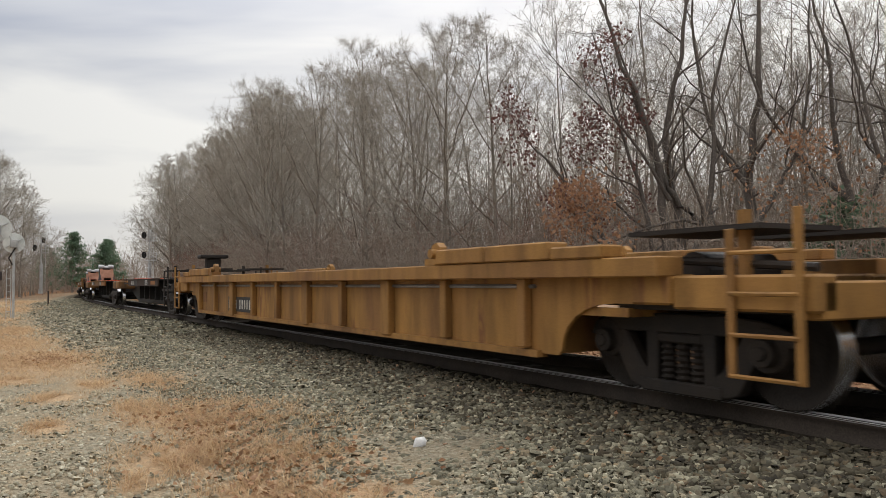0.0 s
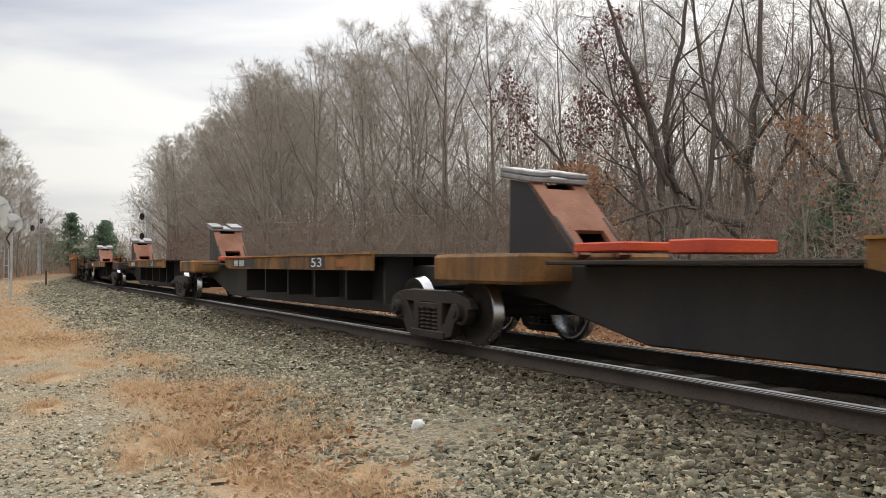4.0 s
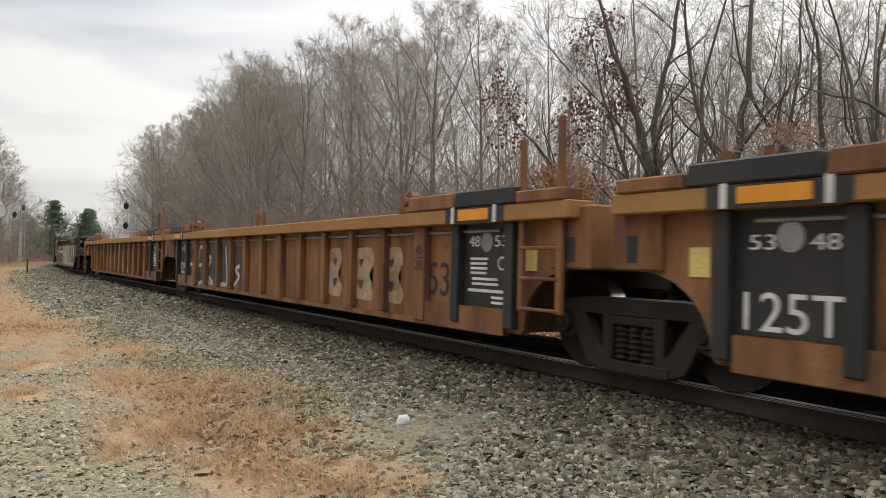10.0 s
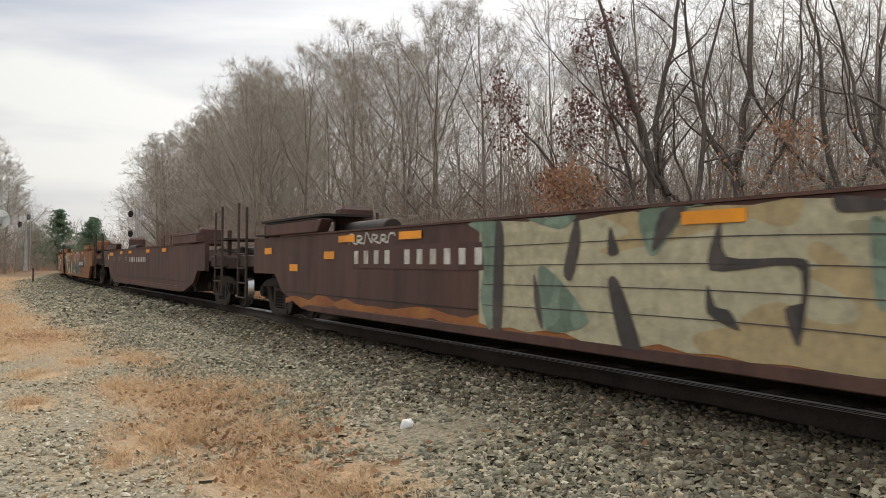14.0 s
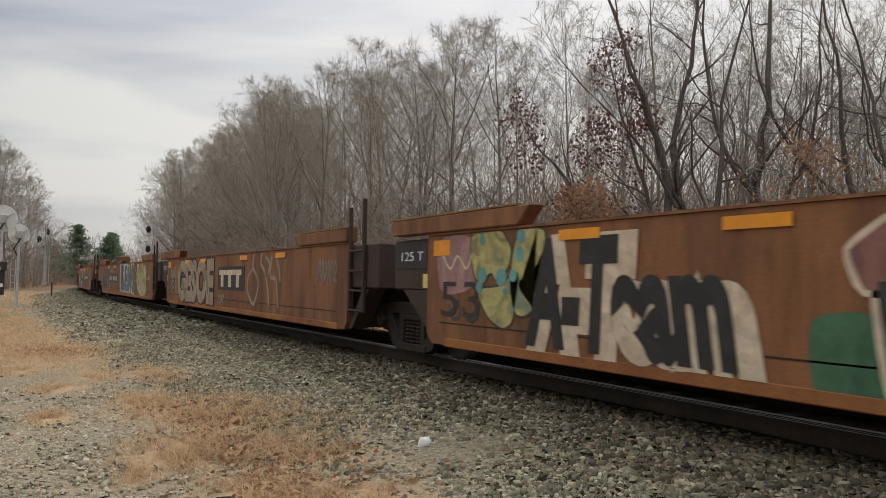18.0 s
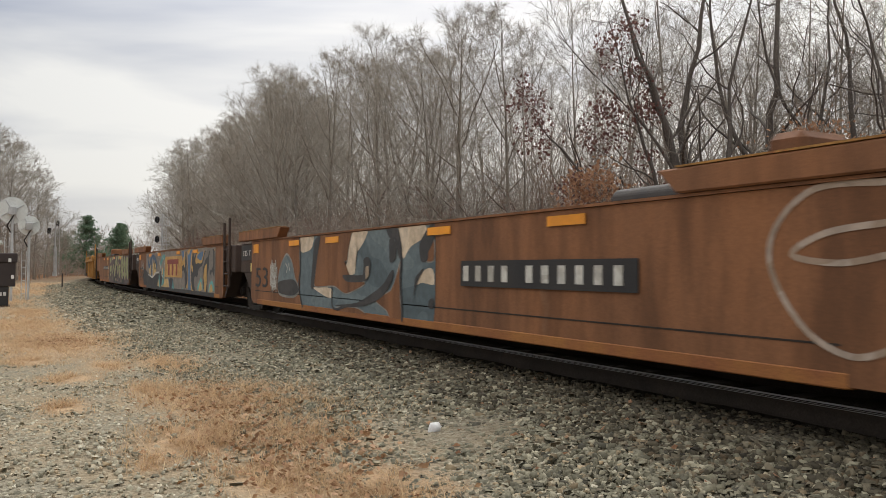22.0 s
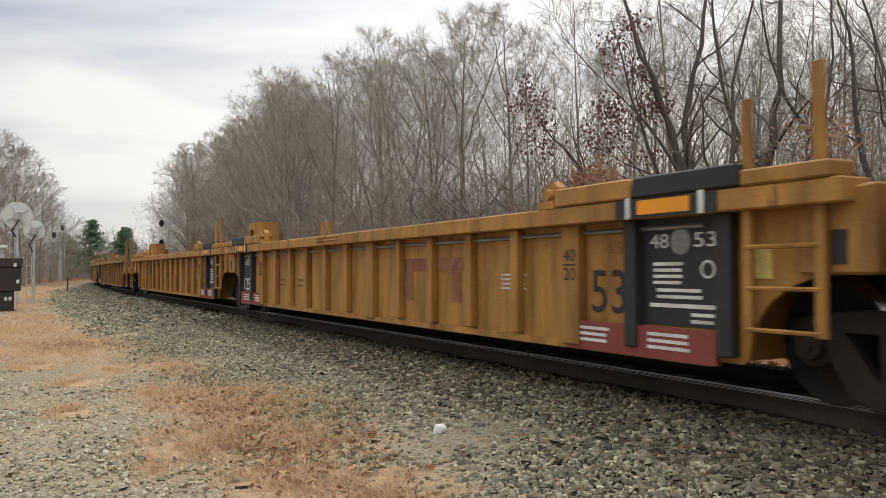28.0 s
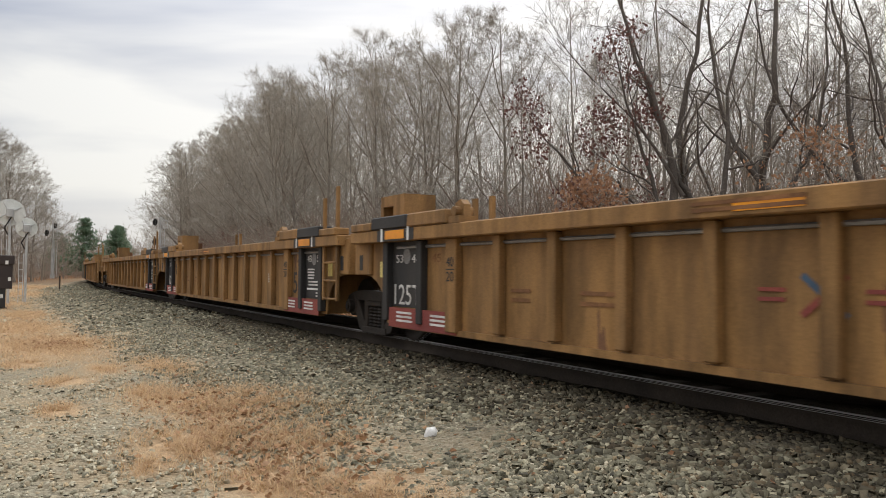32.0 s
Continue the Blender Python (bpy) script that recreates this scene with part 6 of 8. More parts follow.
# ---- spray paint and numbers on single cars ----
def spray(name, colours, scale=1.2, warp=1.5, stretch=(1, 1, 1), rough=0.7):
    """Layered spray paint: hard-edged fields of several colours, bent and overlapping."""
    m = bpy.data.materials.new(name)
    m.use_nodes = True
    t_ = m.node_tree
    b_ = t_.nodes["Principled BSDF"]
    tc_ = t_.nodes.new("ShaderNodeTexCoord")
    mp = t_.nodes.new("ShaderNodeMapping")
    mp.inputs["Scale"].default_value = stretch
    n_ = node(t_, "ShaderNodeTexNoise", Scale=scale, Detail=1.2, Roughness=0.45, Distortion=warp)
    r_ = t_.nodes.new("ShaderNodeValToRGB")
    e = r_.color_ramp.elements
    k = len(colours)
    for i, c_ in enumerate(colours):
        pos = 0.30 + 0.42 * i / k
        el = e[0] if i == 0 else (e[1] if i == 1 else e.new(pos))
        el.position, el.color = pos, (*c_, 1)
    r_.color_ramp.interpolation = "CONSTANT"
    t_.links.new(tc_.outputs["Object"], mp.inputs["Vector"])
    t_.links.new(mp.outputs["Vector"], n_.inputs["Vector"])
    t_.links.new(n_.outputs["Fac"], r_.inputs["Fac"])
    dirt = node(t_, "ShaderNodeTexNoise", Scale=7.0, Detail=6.0, Roughness=0.7)
    t_.links.new(tc_.outputs["Object"], dirt.inputs["Vector"])
    mr = t_.nodes.new("ShaderNodeMapRange")
    mr.inputs["From Min"].default_value, mr.inputs["From Max"].default_value = 0.3, 0.7
    mr.inputs["To Min"].default_value, mr.inputs["To Max"].default_value = 0.65, 1.15
    t_.links.new(dirt.outputs["Fac"], mr.inputs["Value"])
    mu = t_.nodes.new("ShaderNodeVectorMath")
    mu.operation = "SCALE"
    t_.links.new(r_.outputs["Color"], mu.inputs[0])
    t_.links.new(mr.outputs["Result"], mu.inputs["Scale"])
    t_.links.new(mu.outputs["Vector"], b_.inputs["Base Color"])
    b_.inputs["Roughness"].default_value = rough
    return m


S_CREAM = spray("cream_spray_paint", [(0.10, 0.09, 0.07), (0.20, 0.25, 0.15), (0.46, 0.43, 0.28), (0.55, 0.50, 0.34), (0.48, 0.44, 0.29), (0.50, 0.30, 0.10)], 0.9, 2.2)
S_CAMO = spray("grey_and_teal_spray_paint", [(0.09, 0.17, 0.28), (0.50, 0.30, 0.09), (0.045, 0.045, 0.045), (0.19, 0.165, 0.14), (0.23, 0.20, 0.17), (0.13, 0.37, 0.33), (0.52, 0.33, 0.12)], 0.55, 1.2)
S_SWIRL = spray("olive_swirl_spray_paint", [(0.03, 0.027, 0.024), (0.09, 0.065, 0.06), (0.42, 0.42, 0.20), (0.10, 0.07, 0.065), (0.05, 0.042, 0.04), (0.46, 0.45, 0.24), (0.36, 0.20, 0.20)], 1.5, 2.6, (1, 0.8, 1.2))
S_YELLOW = spray("yellow_spray_paint", [(0.25, 0.22, 0.08), (0.42, 0.37, 0.13), (0.46, 0.41, 0.16), (0.38, 0.33, 0.11), (0.22, 0.27, 0.17)], 2.4, 1.0)
S_TEAL = spray("teal_spray_paint", [(0.08, 0.11, 0.12), (0.13, 0.18, 0.19), (0.17, 0.22, 0.22), (0.22, 0.28, 0.28), (0.42, 0.37, 0.27)], 0.9, 1.0, (1, 0.6, 1.0))
S_BLUE = spray("slate_blue_spray_paint", [(0.09, 0.115, 0.13), (0.125, 0.15, 0.165), (0.15, 0.17, 0.18)], 1.2, 0.5)
S_TAN = spray("tan_spray_paint", [(0.24, 0.165, 0.105), (0.33, 0.25, 0.17), (0.37, 0.29, 0.21), (0.30, 0.22, 0.145)], 2.0, 0.6)
S_RAVEN = spray("black_and_pink_spray_paint", [(0.03, 0.03, 0.03), (0.04, 0.04, 0.04), (0.33, 0.13, 0.12), (0.04, 0.04, 0.04)], 1.3, 0.6)
S_GREEN = spray("green_spray_paint", [(0.045, 0.12, 0.06), (0.06, 0.15, 0.075)], 1.3, 0.6)
S_WHITE = spray("pale_spray_paint", [(0.45, 0.42, 0.36), (0.58, 0.56, 0.50), (0.52, 0.49, 0.43)], 3, 0.5)
S_GHOST = spray("faded_pale_spray_paint", [(0.33, 0.24, 0.17), (0.42, 0.33, 0.26), (0.37, 0.28, 0.21)], 3, 0.5)
S_YELLOWPALE = spray("pale_yellow_spray_line", [(0.42, 0.42, 0.20), (0.48, 0.47, 0.26)], 3, 0.5)
S_GREY = spray("grey_spray_line", [(0.24, 0.22, 0.19), (0.30, 0.28, 0.24)], 3, 0.5)
S_BLACK = spray("black_spray_paint", [(0.022, 0.021, 0.02), (0.03, 0.028, 0.026)], 3, 0.5)
S_BOARD = spray("tan_board_paint", [(0.50, 0.275, 0.08), (0.55, 0.31, 0.095), (0.48, 0.26, 0.075)], 1.0, 0.5)
S_FADERED = spray("fading_red_paint", [(0.27, 0.10, 0.05), (0.24, 0.075, 0.045), (0.28, 0.12, 0.055)], 2.0, 0.5)
S_CREAMLETTER = spray("cream_letter_paint", [(0.60, 0.47, 0.33), (0.68, 0.55, 0.40), (0.62, 0.49, 0.35)], 2.0, 0.5)


S_FADECREAM = spray("faded_cream_spray_paint", [(0.27, 0.165, 0.09), (0.37, 0.255, 0.155), (0.42, 0.30, 0.19), (0.39, 0.27, 0.165)], 1.6, 0.6, (1, 0.5, 1.4))
S_HAZE = spray("hazy_grey_spray_line", [(0.27, 0.21, 0.16), (0.33, 0.27, 0.21)], 3, 0.5)
S_SAGE = spray("sage_green_spray_paint", [(0.15, 0.21, 0.15), (0.19, 0.26, 0.19), (0.13, 0.18, 0.125)], 1.6, 0.5)
S_UMBER = spray("dark_umber_spray_paint", [(0.05, 0.042, 0.038), (0.075, 0.06, 0.052), (0.045, 0.04, 0.036)], 1.6, 0.5)
S_NIGHT = spray("charcoal_spray_paint", [(0.04, 0.038, 0.037), (0.055, 0.05, 0.047)], 1.6, 0.5)
S_BUTTER = spray("butter_yellow_spray_paint", [(0.52, 0.35, 0.14), (0.58, 0.40, 0.17), (0.50, 0.335, 0.13)], 1.6, 0.5)
S_SEA = spray("sea_green_spray_paint", [(0.12, 0.30, 0.27), (0.15, 0.36, 0.33)], 1.6, 0.5)
S_NAVY = spray("slate_blue_line_paint", [(0.06, 0.105, 0.17), (0.075, 0.125, 0.20)], 1.6, 0.5)
S_PINK = spray("dusty_pink_spray_paint", [(0.33, 0.18, 0.17), (0.40, 0.23, 0.21)], 1.6, 0.5)
S_LIME = spray("pale_lime_spray_paint", [(0.30, 0.31, 0.145), (0.37, 0.38, 0.185), (0.33, 0.335, 0.16)], 1.6, 0.5)
S_KHAKI = spray("khaki_spray_paint", [(0.27, 0.245, 0.15), (0.40, 0.365, 0.235), (0.44, 0.40, 0.26), (0.42, 0.385, 0.255), (0.40, 0.31, 0.16)], 1.1, 0.8, (1, 0.5, 1.5))
S_WARMGREY = spray("warm_grey_spray_paint", [(0.22, 0.185, 0.15), (0.26, 0.22, 0.18), (0.235, 0.20, 0.165)], 1.2, 0.5)
S_BRICK = spray("dusty_brick_red_spray_paint", [(0.22, 0.095, 0.075), (0.27, 0.12, 0.095), (0.24, 0.105, 0.082)], 1.6, 0.5)
S_STEELBLUE = spray("steel_blue_spray_paint", [(0.085, 0.115, 0.125), (0.12, 0.155, 0.165), (0.15, 0.19, 0.195), (0.125, 0.16, 0.17)], 0.9, 0.8, (1, 0.6, 1.0))
S_SMOKE = spray("smoky_purple_spray_paint", [(0.035, 0.031, 0.03), (0.085, 0.062, 0.06), (0.11, 0.08, 0.078), (0.05, 0.042, 0.04)], 0.7, 1.0, (1, 0.5, 1.3))


def field(unit, name, outline, material, x):
    """A painted field on the camera's side from (y, z) corners."""
    bm = bmesh.new()
    plate(bm, outline, x, x + 0.003)
    return part(name, bm, material, unit)


def wavy(y0, y1, z0, z1, seed, rough=0.06, n=14):
    """A field's outline with uneven, hand-sprayed edges."""
    rnd = random.Random(seed)
    top = [(y0 + (y1 - y0) * i / n, z1 + rnd.uniform(-rough, rough * 0.2)) for i in range(n + 1)]
    bottom = [(y1 + (y0 - y1) * i / n, z0 + rnd.uniform(-rough * 0.2, rough)) for i in range(n + 1)]
    return top + bottom


def stroke(unit, pts, width, material, x, name="spray_line"):
    """A sprayed line through (y, z) points, rounded off at the bends."""
    fine = []
    for i in range(len(pts) - 1):
        p0, p1, p2, p3 = (Vector(pts[max(i - 1, 0)]), Vector(pts[i]), Vector(pts[i + 1]), Vector(pts[min(i + 2, len(pts) - 1)]))
        for k in range(6):
            q = k / 6
            fine.append(0.5 * (2 * p1 + (p2 - p0) * q + (2 * p0 - 5 * p1 + 4 * p2 - p3) * q * q + (3 * p1 - p0 - 3 * p2 + p3) * q ** 3))
    fine.append(Vector(pts[-1]))
    bm = bmesh.new()
    prev = None
    for i, p in enumerate(fine):
        d = (fine[min(i + 1, len(fine) - 1)] - fine[max(i - 1, 0)])
        d = d.normalized() if d.length else Vector((1, 0))
        w = Vector((-d.y, d.x)) * width / 2
        a_, b_ = bm.verts.new((x, p.x - w.x, p.y - w.y)), bm.verts.new((x, p.x + w.x, p.y + w.y))
        if prev:
            bm.faces.new((prev[0], prev[1], b_, a_))
        prev = (a_, b_)
    return part(name, bm, material, unit)


def blob(unit, pts, material, x, grow_by=0.0, soft=0.4):
    """A sprayed shape with rounded corners; grow_by widens it for an outline."""
    n = len(pts)
    fine = []
    for i in range(n):
        p0, p1, p2, p3 = (Vector(pts[(i + k) % n]) for k in (-1, 0, 1, 2))
        for k in range(4):
            q = k / 4
            m1, m2 = (p2 - p0) * soft, (p3 - p1) * soft
            fine.append(p1 * (2 * q ** 3 - 3 * q * q + 1) + m1 * (q ** 3 - 2 * q * q + q) + p2 * (3 * q * q - 2 * q ** 3) + m2 * (q ** 3 - q * q))
    if sum(a.x * b_.y - b_.x * a.y for a, b_ in zip(fine, fine[1:] + fine[:1])) < 0:
        fine.reverse()
    out_ = []
    for i, p in enumerate(fine):
        d = fine[(i + 1) % len(fine)] - fine[i - 1]
        w = Vector((d.y, -d.x)).normalized() * grow_by if d.length else Vector((0, 0))
        out_.append((p.x + w.x, min(max(p.y + w.y, 0.33), 1.59)))
    bm = bmesh.new()
    face = bm.faces.new([bm.verts.new((x, y_, z_)) for y_, z_ in out_])
    bmesh.ops.triangulate(bm, faces=[face])
    return part("spray_shape", bm, material, unit)


def dot(unit, y, z, r, material, x):
    """A round sprayed spot."""
    field(unit, "spray_spot", [(y + r * math.cos(a_ * 0.449), min(z + r * math.sin(a_ * 0.449), 1.59)) for a_ in range(14)], material, x)


def scribble(unit, y0, y1, z0, z1, seed, material, x, width=0.03, loops=5):
    """A hand tag that cannot be read: loops and slants from left to right."""
    rnd = random.Random(seed)
    pts = []
    step = (y1 - y0) / loops
    for i in range(loops):
        ya = y0 + step * i
        hi, lo = z1 - rnd.uniform(0, 0.25) * (z1 - z0), z0 + rnd.uniform(0, 0.25) * (z1 - z0)
        turns = [(0.1, lo), (0.25, hi), (0.75, hi - 0.1 * (z1 - z0)), (0.7, (lo + hi) / 2), (0.3, (lo + hi) / 2 - 0.02), (0.9, lo)]
        for k, (f, z) in enumerate(turns[:rnd.choice((4, 6, 6))]):
            pts.append((ya + step * f + rnd.uniform(-0.1, 0.1) * step, z + rnd.uniform(-0.06, 0.06) * (z1 - z0)))
    return stroke(unit, pts, width, material, x, "spray_tag")


def piece(unit, words, y0, y1, z0, z1, fill, edge, x=-1.512, fat=0.05, edge_more=0.045, halo=None):
    """Big sprayed letters: a wide edge under a narrower filling, and a halo where given."""
    if halo:
        field(unit, "spray_halo", wavy(y1 - 0.12, y0 + 0.12, z0 - 0.06, min(z1 + 0.05, 1.59), len(words), 0.08, 18), halo, x + 0.004)
    fit_words(unit, words, y0 + 0.04, y1 - 0.04, z0 - 0.04, min(z1 + 0.04, 1.59), edge, x, fat + edge_more, "letter_edge")
    fit_words(unit, words, y0, y1, z0, z1, fill, x - 0.004, fat, "letter_fill")


def number_board(unit, y0, y1, z0, z1, x, count=10, gap=4, board=None, paint=None):
    rect(unit, "number_board", y1, y0, z0, z1, board or M_BLACK, x, 0.003)
    size = (z1 - z0) * 0.6
    number_bars(unit, y0 - 0.07, (z0 + z1) / 2 - size / 2, size, count, paint or S_WHITE, x - 0.005, gap, (y0 - y1 - 0.1) / (count + 0.7))


def three_blocks(unit, y0, y1, z0, z1, material, x):
    """The owner's mark, as a plain band over three upright blocks."""
    w = (y0 - y1) / 3.3
    band = z1 - (z1 - z0) * 0.30
    rect(unit, "mark_band", y1, y0, band, z1, material, x, 0.002)
    for k in range(3):
        ya = y0 - k * w * 1.15 - w * 0.3
        rect(unit, "mark_block", ya - w * 0.4, ya, z0, band - 0.004, material, x, 0.002)


# maroon car with the pale piece
u, h = D_CAR
field(u, "spray_field", wavy(-7.55, 1.30, 0.34, 1.49, 3, 0.07, 30), S_KHAKI, -1.507)
for pts in ([(1.53, 1.485), (0.98, 1.485), (0.9, 1.14), (1.06, 0.34), (1.27, 0.69), (1.15, 1.28)],
            [(-1.14, 1.485), (-1.79, 1.485), (-1.69, 1.485), (-1.33, 1.13), (-1.22, 1.16)],
            [(0.42, 1.485), (0.08, 1.485), (-0.33, 1.485), (-0.09, 1.37)],
            [(0.24, 0.99), (-0.02, 0.94), (-0.51, 0.53), (0.11, 0.41)],
            [(-3.11, 1.32), (-3.23, 1.26), (-3.21, 0.78), (-3.14, 0.85)]):
    blob(u, pts, S_SAGE, -1.511)
for pts in ([(0.98, 1.46), (0.83, 1.36), (0.86, 0.4), (1.02, 0.38)],
            [(-1.38, 1.46), (-1.65, 1.48), (-1.29, 1.14)],
            [(-0.33, 1.485), (-0.39, 1.25), (-0.27, 0.9), (-0.15, 0.98)],
            [(0.31, 0.95), (0.21, 0.73), (0.16, 0.4), (0.28, 0.6)],
            [(-0.76, 0.87), (-0.89, 0.9), (-1.17, 0.33), (-0.94, 0.33)],
            [(-0.78, 1.37), (-0.89, 1.15), (-0.76, 1.13)],
            [(-1.97, 1.37), (-2.03, 1.1), (-2.61, 1.09), (-2.7, 1), (-2.62, 0.5), (-2.51, 0.74), (-2.66, 0.81), (-2.58, 1.04), (-1.87, 1)],
            [(-1.85, 0.9), (-1.85, 0.68), (-2.14, 0.57), (-2.05, 0.71), (-1.93, 0.73)],
            [(-2.88, 1.485), (-3.21, 1.44), (-3.23, 1.38), (-2.91, 1.38)]):
    blob(u, pts, S_UMBER, -1.514)
for k in range(5):
    y = -3.4 - k * 0.85
    blob(u, [(y, 1.42), (y - 0.35, 1.3), (y - 0.25, 0.95), (y - 0.6, 0.6), (y - 0.2, 0.5), (y + 0.1, 0.9)], S_SAGE if k % 2 else S_UMBER, -1.512)
for z in (0.60, 0.82, 1.02, 1.22):
    stroke(u, [(1.2, z), (-2, z + 0.03), (-5, z - 0.02), (-7.4, z + 0.02)], 0.009, S_UMBER, -1.516)
number_board(u, 4.70, 1.02, 0.97, 1.28, -1.505, board=M_MAROON)
scribble(u, 4.85, 3.3, 1.32, 1.46, 4, S_WHITE, -1.506, 0.03, 6)
for y, z in ((5.6, 1.1), (7.2, 0.9), (8.6, 1.2)):
    rect(u, "orange_patch", y - 0.2, y + 0.2, z, z + 0.12, M_ORANGE, -1.506)
field(u, "rust_stain", wavy(-7.4, 7.6, 0.30, 0.52, 9, 0.1, 40), M_SILL, -1.503)
for s_ in (-1, 1):
    part("cover", boxes((-1.45, -0.6, min(s_ * 6.0, s_ * 9.2), max(s_ * 6.0, s_ * 9.2), 1.80, 1.84)), M_GRIME, u, "flat dark cover over the car end")
u, h = E_CAR
field(u, "fold_line", [(h - 1.0, 0.80), (h - 1.9, 0.62), (h - 2.9, 0.40), (-h + 2.9, 0.40), (-h + 2.9, 0.415), (h - 2.92, 0.415), (h - 1.95, 0.64), (h - 1.0, 0.82)], M_RUST, -1.506)
for k, y in enumerate((h - 2.3, h - 3.6, h - 5.2, h - 6.4)):
    bars(u, y, 1.22, 0.5, 2, 0.08, 0.03, S_GREY, -1.506, 0.4, k)
rect(u, "orange_strip", h - 2.2, h - 1.2, 1.30, 1.42, M_ORANGE, -1.506)
rect(u, "white_plate", h - 0.95, h - 0.75, 1.15, 1.35, M_LABEL, -1.506)
number_board(u, 2.4, -1.0, 1.0, 1.26, -1.505, board=M_MAROON)

# rust-brown cars with large letters
u, h = F_CARS[0]
for word, ya, yb, za, zb, lean_ in (("A-T", 5.45, 4.05, 0.40, 1.48, 0.1), ("eam", 4.15, 2.75, 0.38, 1.12, -0.25)):
    fit_words(u, word, ya - 0.02, yb - 0.24, za - 0.05, zb + 0.03, S_CREAMLETTER, -1.511, 0.13, "letter_shadow", lean_)
    fit_words(u, word, ya, yb, za, zb, S_BLACK, -1.517, 0.05, "letter_fill", lean_)
blob(u, [(0.89, 1.03), (0.81, 1.52), (0.49, 1.54), (0.59, 1.2)], S_GREEN, -1.504)
blob(u, [(-0.21, 1.46), (-0.42, 1.59), (-0.4, 1.1), (-0.29, 1.19)], S_GREEN, -1.504)
blob(u, [(-0.98, 1.37), (-1.06, 1.62), (-2.03, 1.6), (-1.98, 1.36), (-1.78, 1.44), (-1.52, 1.45), (-1.49, 1.57), (-1.2, 1.56)], S_GREEN, -1.504)
blob(u, [(-2.73, 1.63), (-2.99, 1.62), (-2.97, 1.42), (-2.84, 1.35), (-2.81, 1.17), (-2.6, 1.2)], S_GREEN, -1.504)
blob(u, [(2.15, 0.82), (1.6, 0.83), (1.58, 0.3), (2.11, 0.29)], S_GREEN, -1.504)
blob(u, [(-2.39, 0.68), (-2.76, 0.75), (-2.84, 0.3), (-2.58, 0.29)], S_GREEN, -1.504)
dot(u, -3.08, 1.34, 0.06, S_GREEN, -1.506)
dot(u, -2.81, 1.22, 0.08, S_GREEN, -1.506)
dot(u, -2.71, 0.79, 0.09, S_GREEN, -1.514)
dot(u, -2.94, 0.54, 0.1, S_GREEN, -1.514)
dot(u, -2.56, 0.96, 0.08, S_GREEN, -1.514)
blob(u, [(1.78, 1.02), (1.89, 1.27), (1.63, 1.45), (1.19, 1.57), (0.92, 1.48), (0.91, 1.2), (1.18, 1.03)], S_CREAMLETTER, -1.5060, 0.045, soft=0.2)
blob(u, [(1.7, 1.07), (1.12, 1.05), (1.32, 0.82), (0.81, 0.73), (0.76, 0.31), (0.92, 0.33), (1.31, 0.69), (1.24, 0.32), (1.6, 0.34)], S_CREAMLETTER, -1.5060, 0.045, soft=0.2)
blob(u, [(1.78, 1.02), (1.89, 1.27), (1.63, 1.45), (1.19, 1.57), (0.92, 1.48), (0.91, 1.2), (1.18, 1.03)], S_BRICK, -1.5067, soft=0.12)
blob(u, [(1.7, 1.07), (1.12, 1.05), (1.32, 0.82), (0.81, 0.73), (0.76, 0.31), (0.92, 0.33), (1.31, 0.69), (1.24, 0.32), (1.6, 0.34)], S_NIGHT, -1.5074, soft=0.12)
blob(u, [(0.65, 0.98), (0.68, 1.32), (0.29, 1.34), (0.14, 1.43), (-0.29, 1.39), (-0.17, 1.04), (0.04, 1.04), (0.16, 1.2)], S_CREAMLETTER, -1.5082, 0.045, soft=0.2)
blob(u, [(0.73, 1.05), (0.13, 1.11), (-0.18, 0.84), (-0.31, 0.45), (-0.39, 0.28), (-0.13, 0.31), (0.09, 0.56), (0.51, 0.53), (0.6, 0.77)], S_CREAMLETTER, -1.5082, 0.045, soft=0.2)
blob(u, [(0.65, 0.98), (0.68, 1.32), (0.29, 1.34), (0.14, 1.43), (-0.29, 1.39), (-0.17, 1.04), (0.04, 1.04), (0.16, 1.2)], S_BRICK, -1.5089, soft=0.12)
blob(u, [(0.73, 1.05), (0.13, 1.11), (-0.18, 0.84), (-0.31, 0.45), (-0.39, 0.28), (-0.13, 0.31), (0.09, 0.56), (0.51, 0.53), (0.6, 0.77)], S_NIGHT, -1.5096, soft=0.12)
blob(u, [(-0.46, 1.1), (-0.42, 1.56), (-0.89, 1.53), (-0.95, 1.39), (-0.81, 1.1)], S_CREAMLETTER, -1.5104, 0.045, soft=0.2)
blob(u, [(-0.51, 1.15), (-0.82, 1.15), (-0.64, 0.89), (-0.64, 0.6), (-0.97, 0.27), (-0.57, 0.3), (-0.3, 0.62), (-0.3, 0.97)], S_CREAMLETTER, -1.5104, 0.045, soft=0.2)
blob(u, [(-0.46, 1.1), (-0.42, 1.56), (-0.89, 1.53), (-0.95, 1.39), (-0.81, 1.1)], S_BRICK, -1.5111, soft=0.12)
blob(u, [(-0.51, 1.15), (-0.82, 1.15), (-0.64, 0.89), (-0.64, 0.6), (-0.97, 0.27), (-0.57, 0.3), (-0.3, 0.62), (-0.3, 0.97)], S_NIGHT, -1.5118, soft=0.12)
blob(u, [(-0.95, 1.04), (-1.04, 1.28), (-1.2, 1.52), (-1.49, 1.54), (-1.42, 1.3), (-1.26, 1.03)], S_CREAMLETTER, -1.5126, 0.045, soft=0.2)
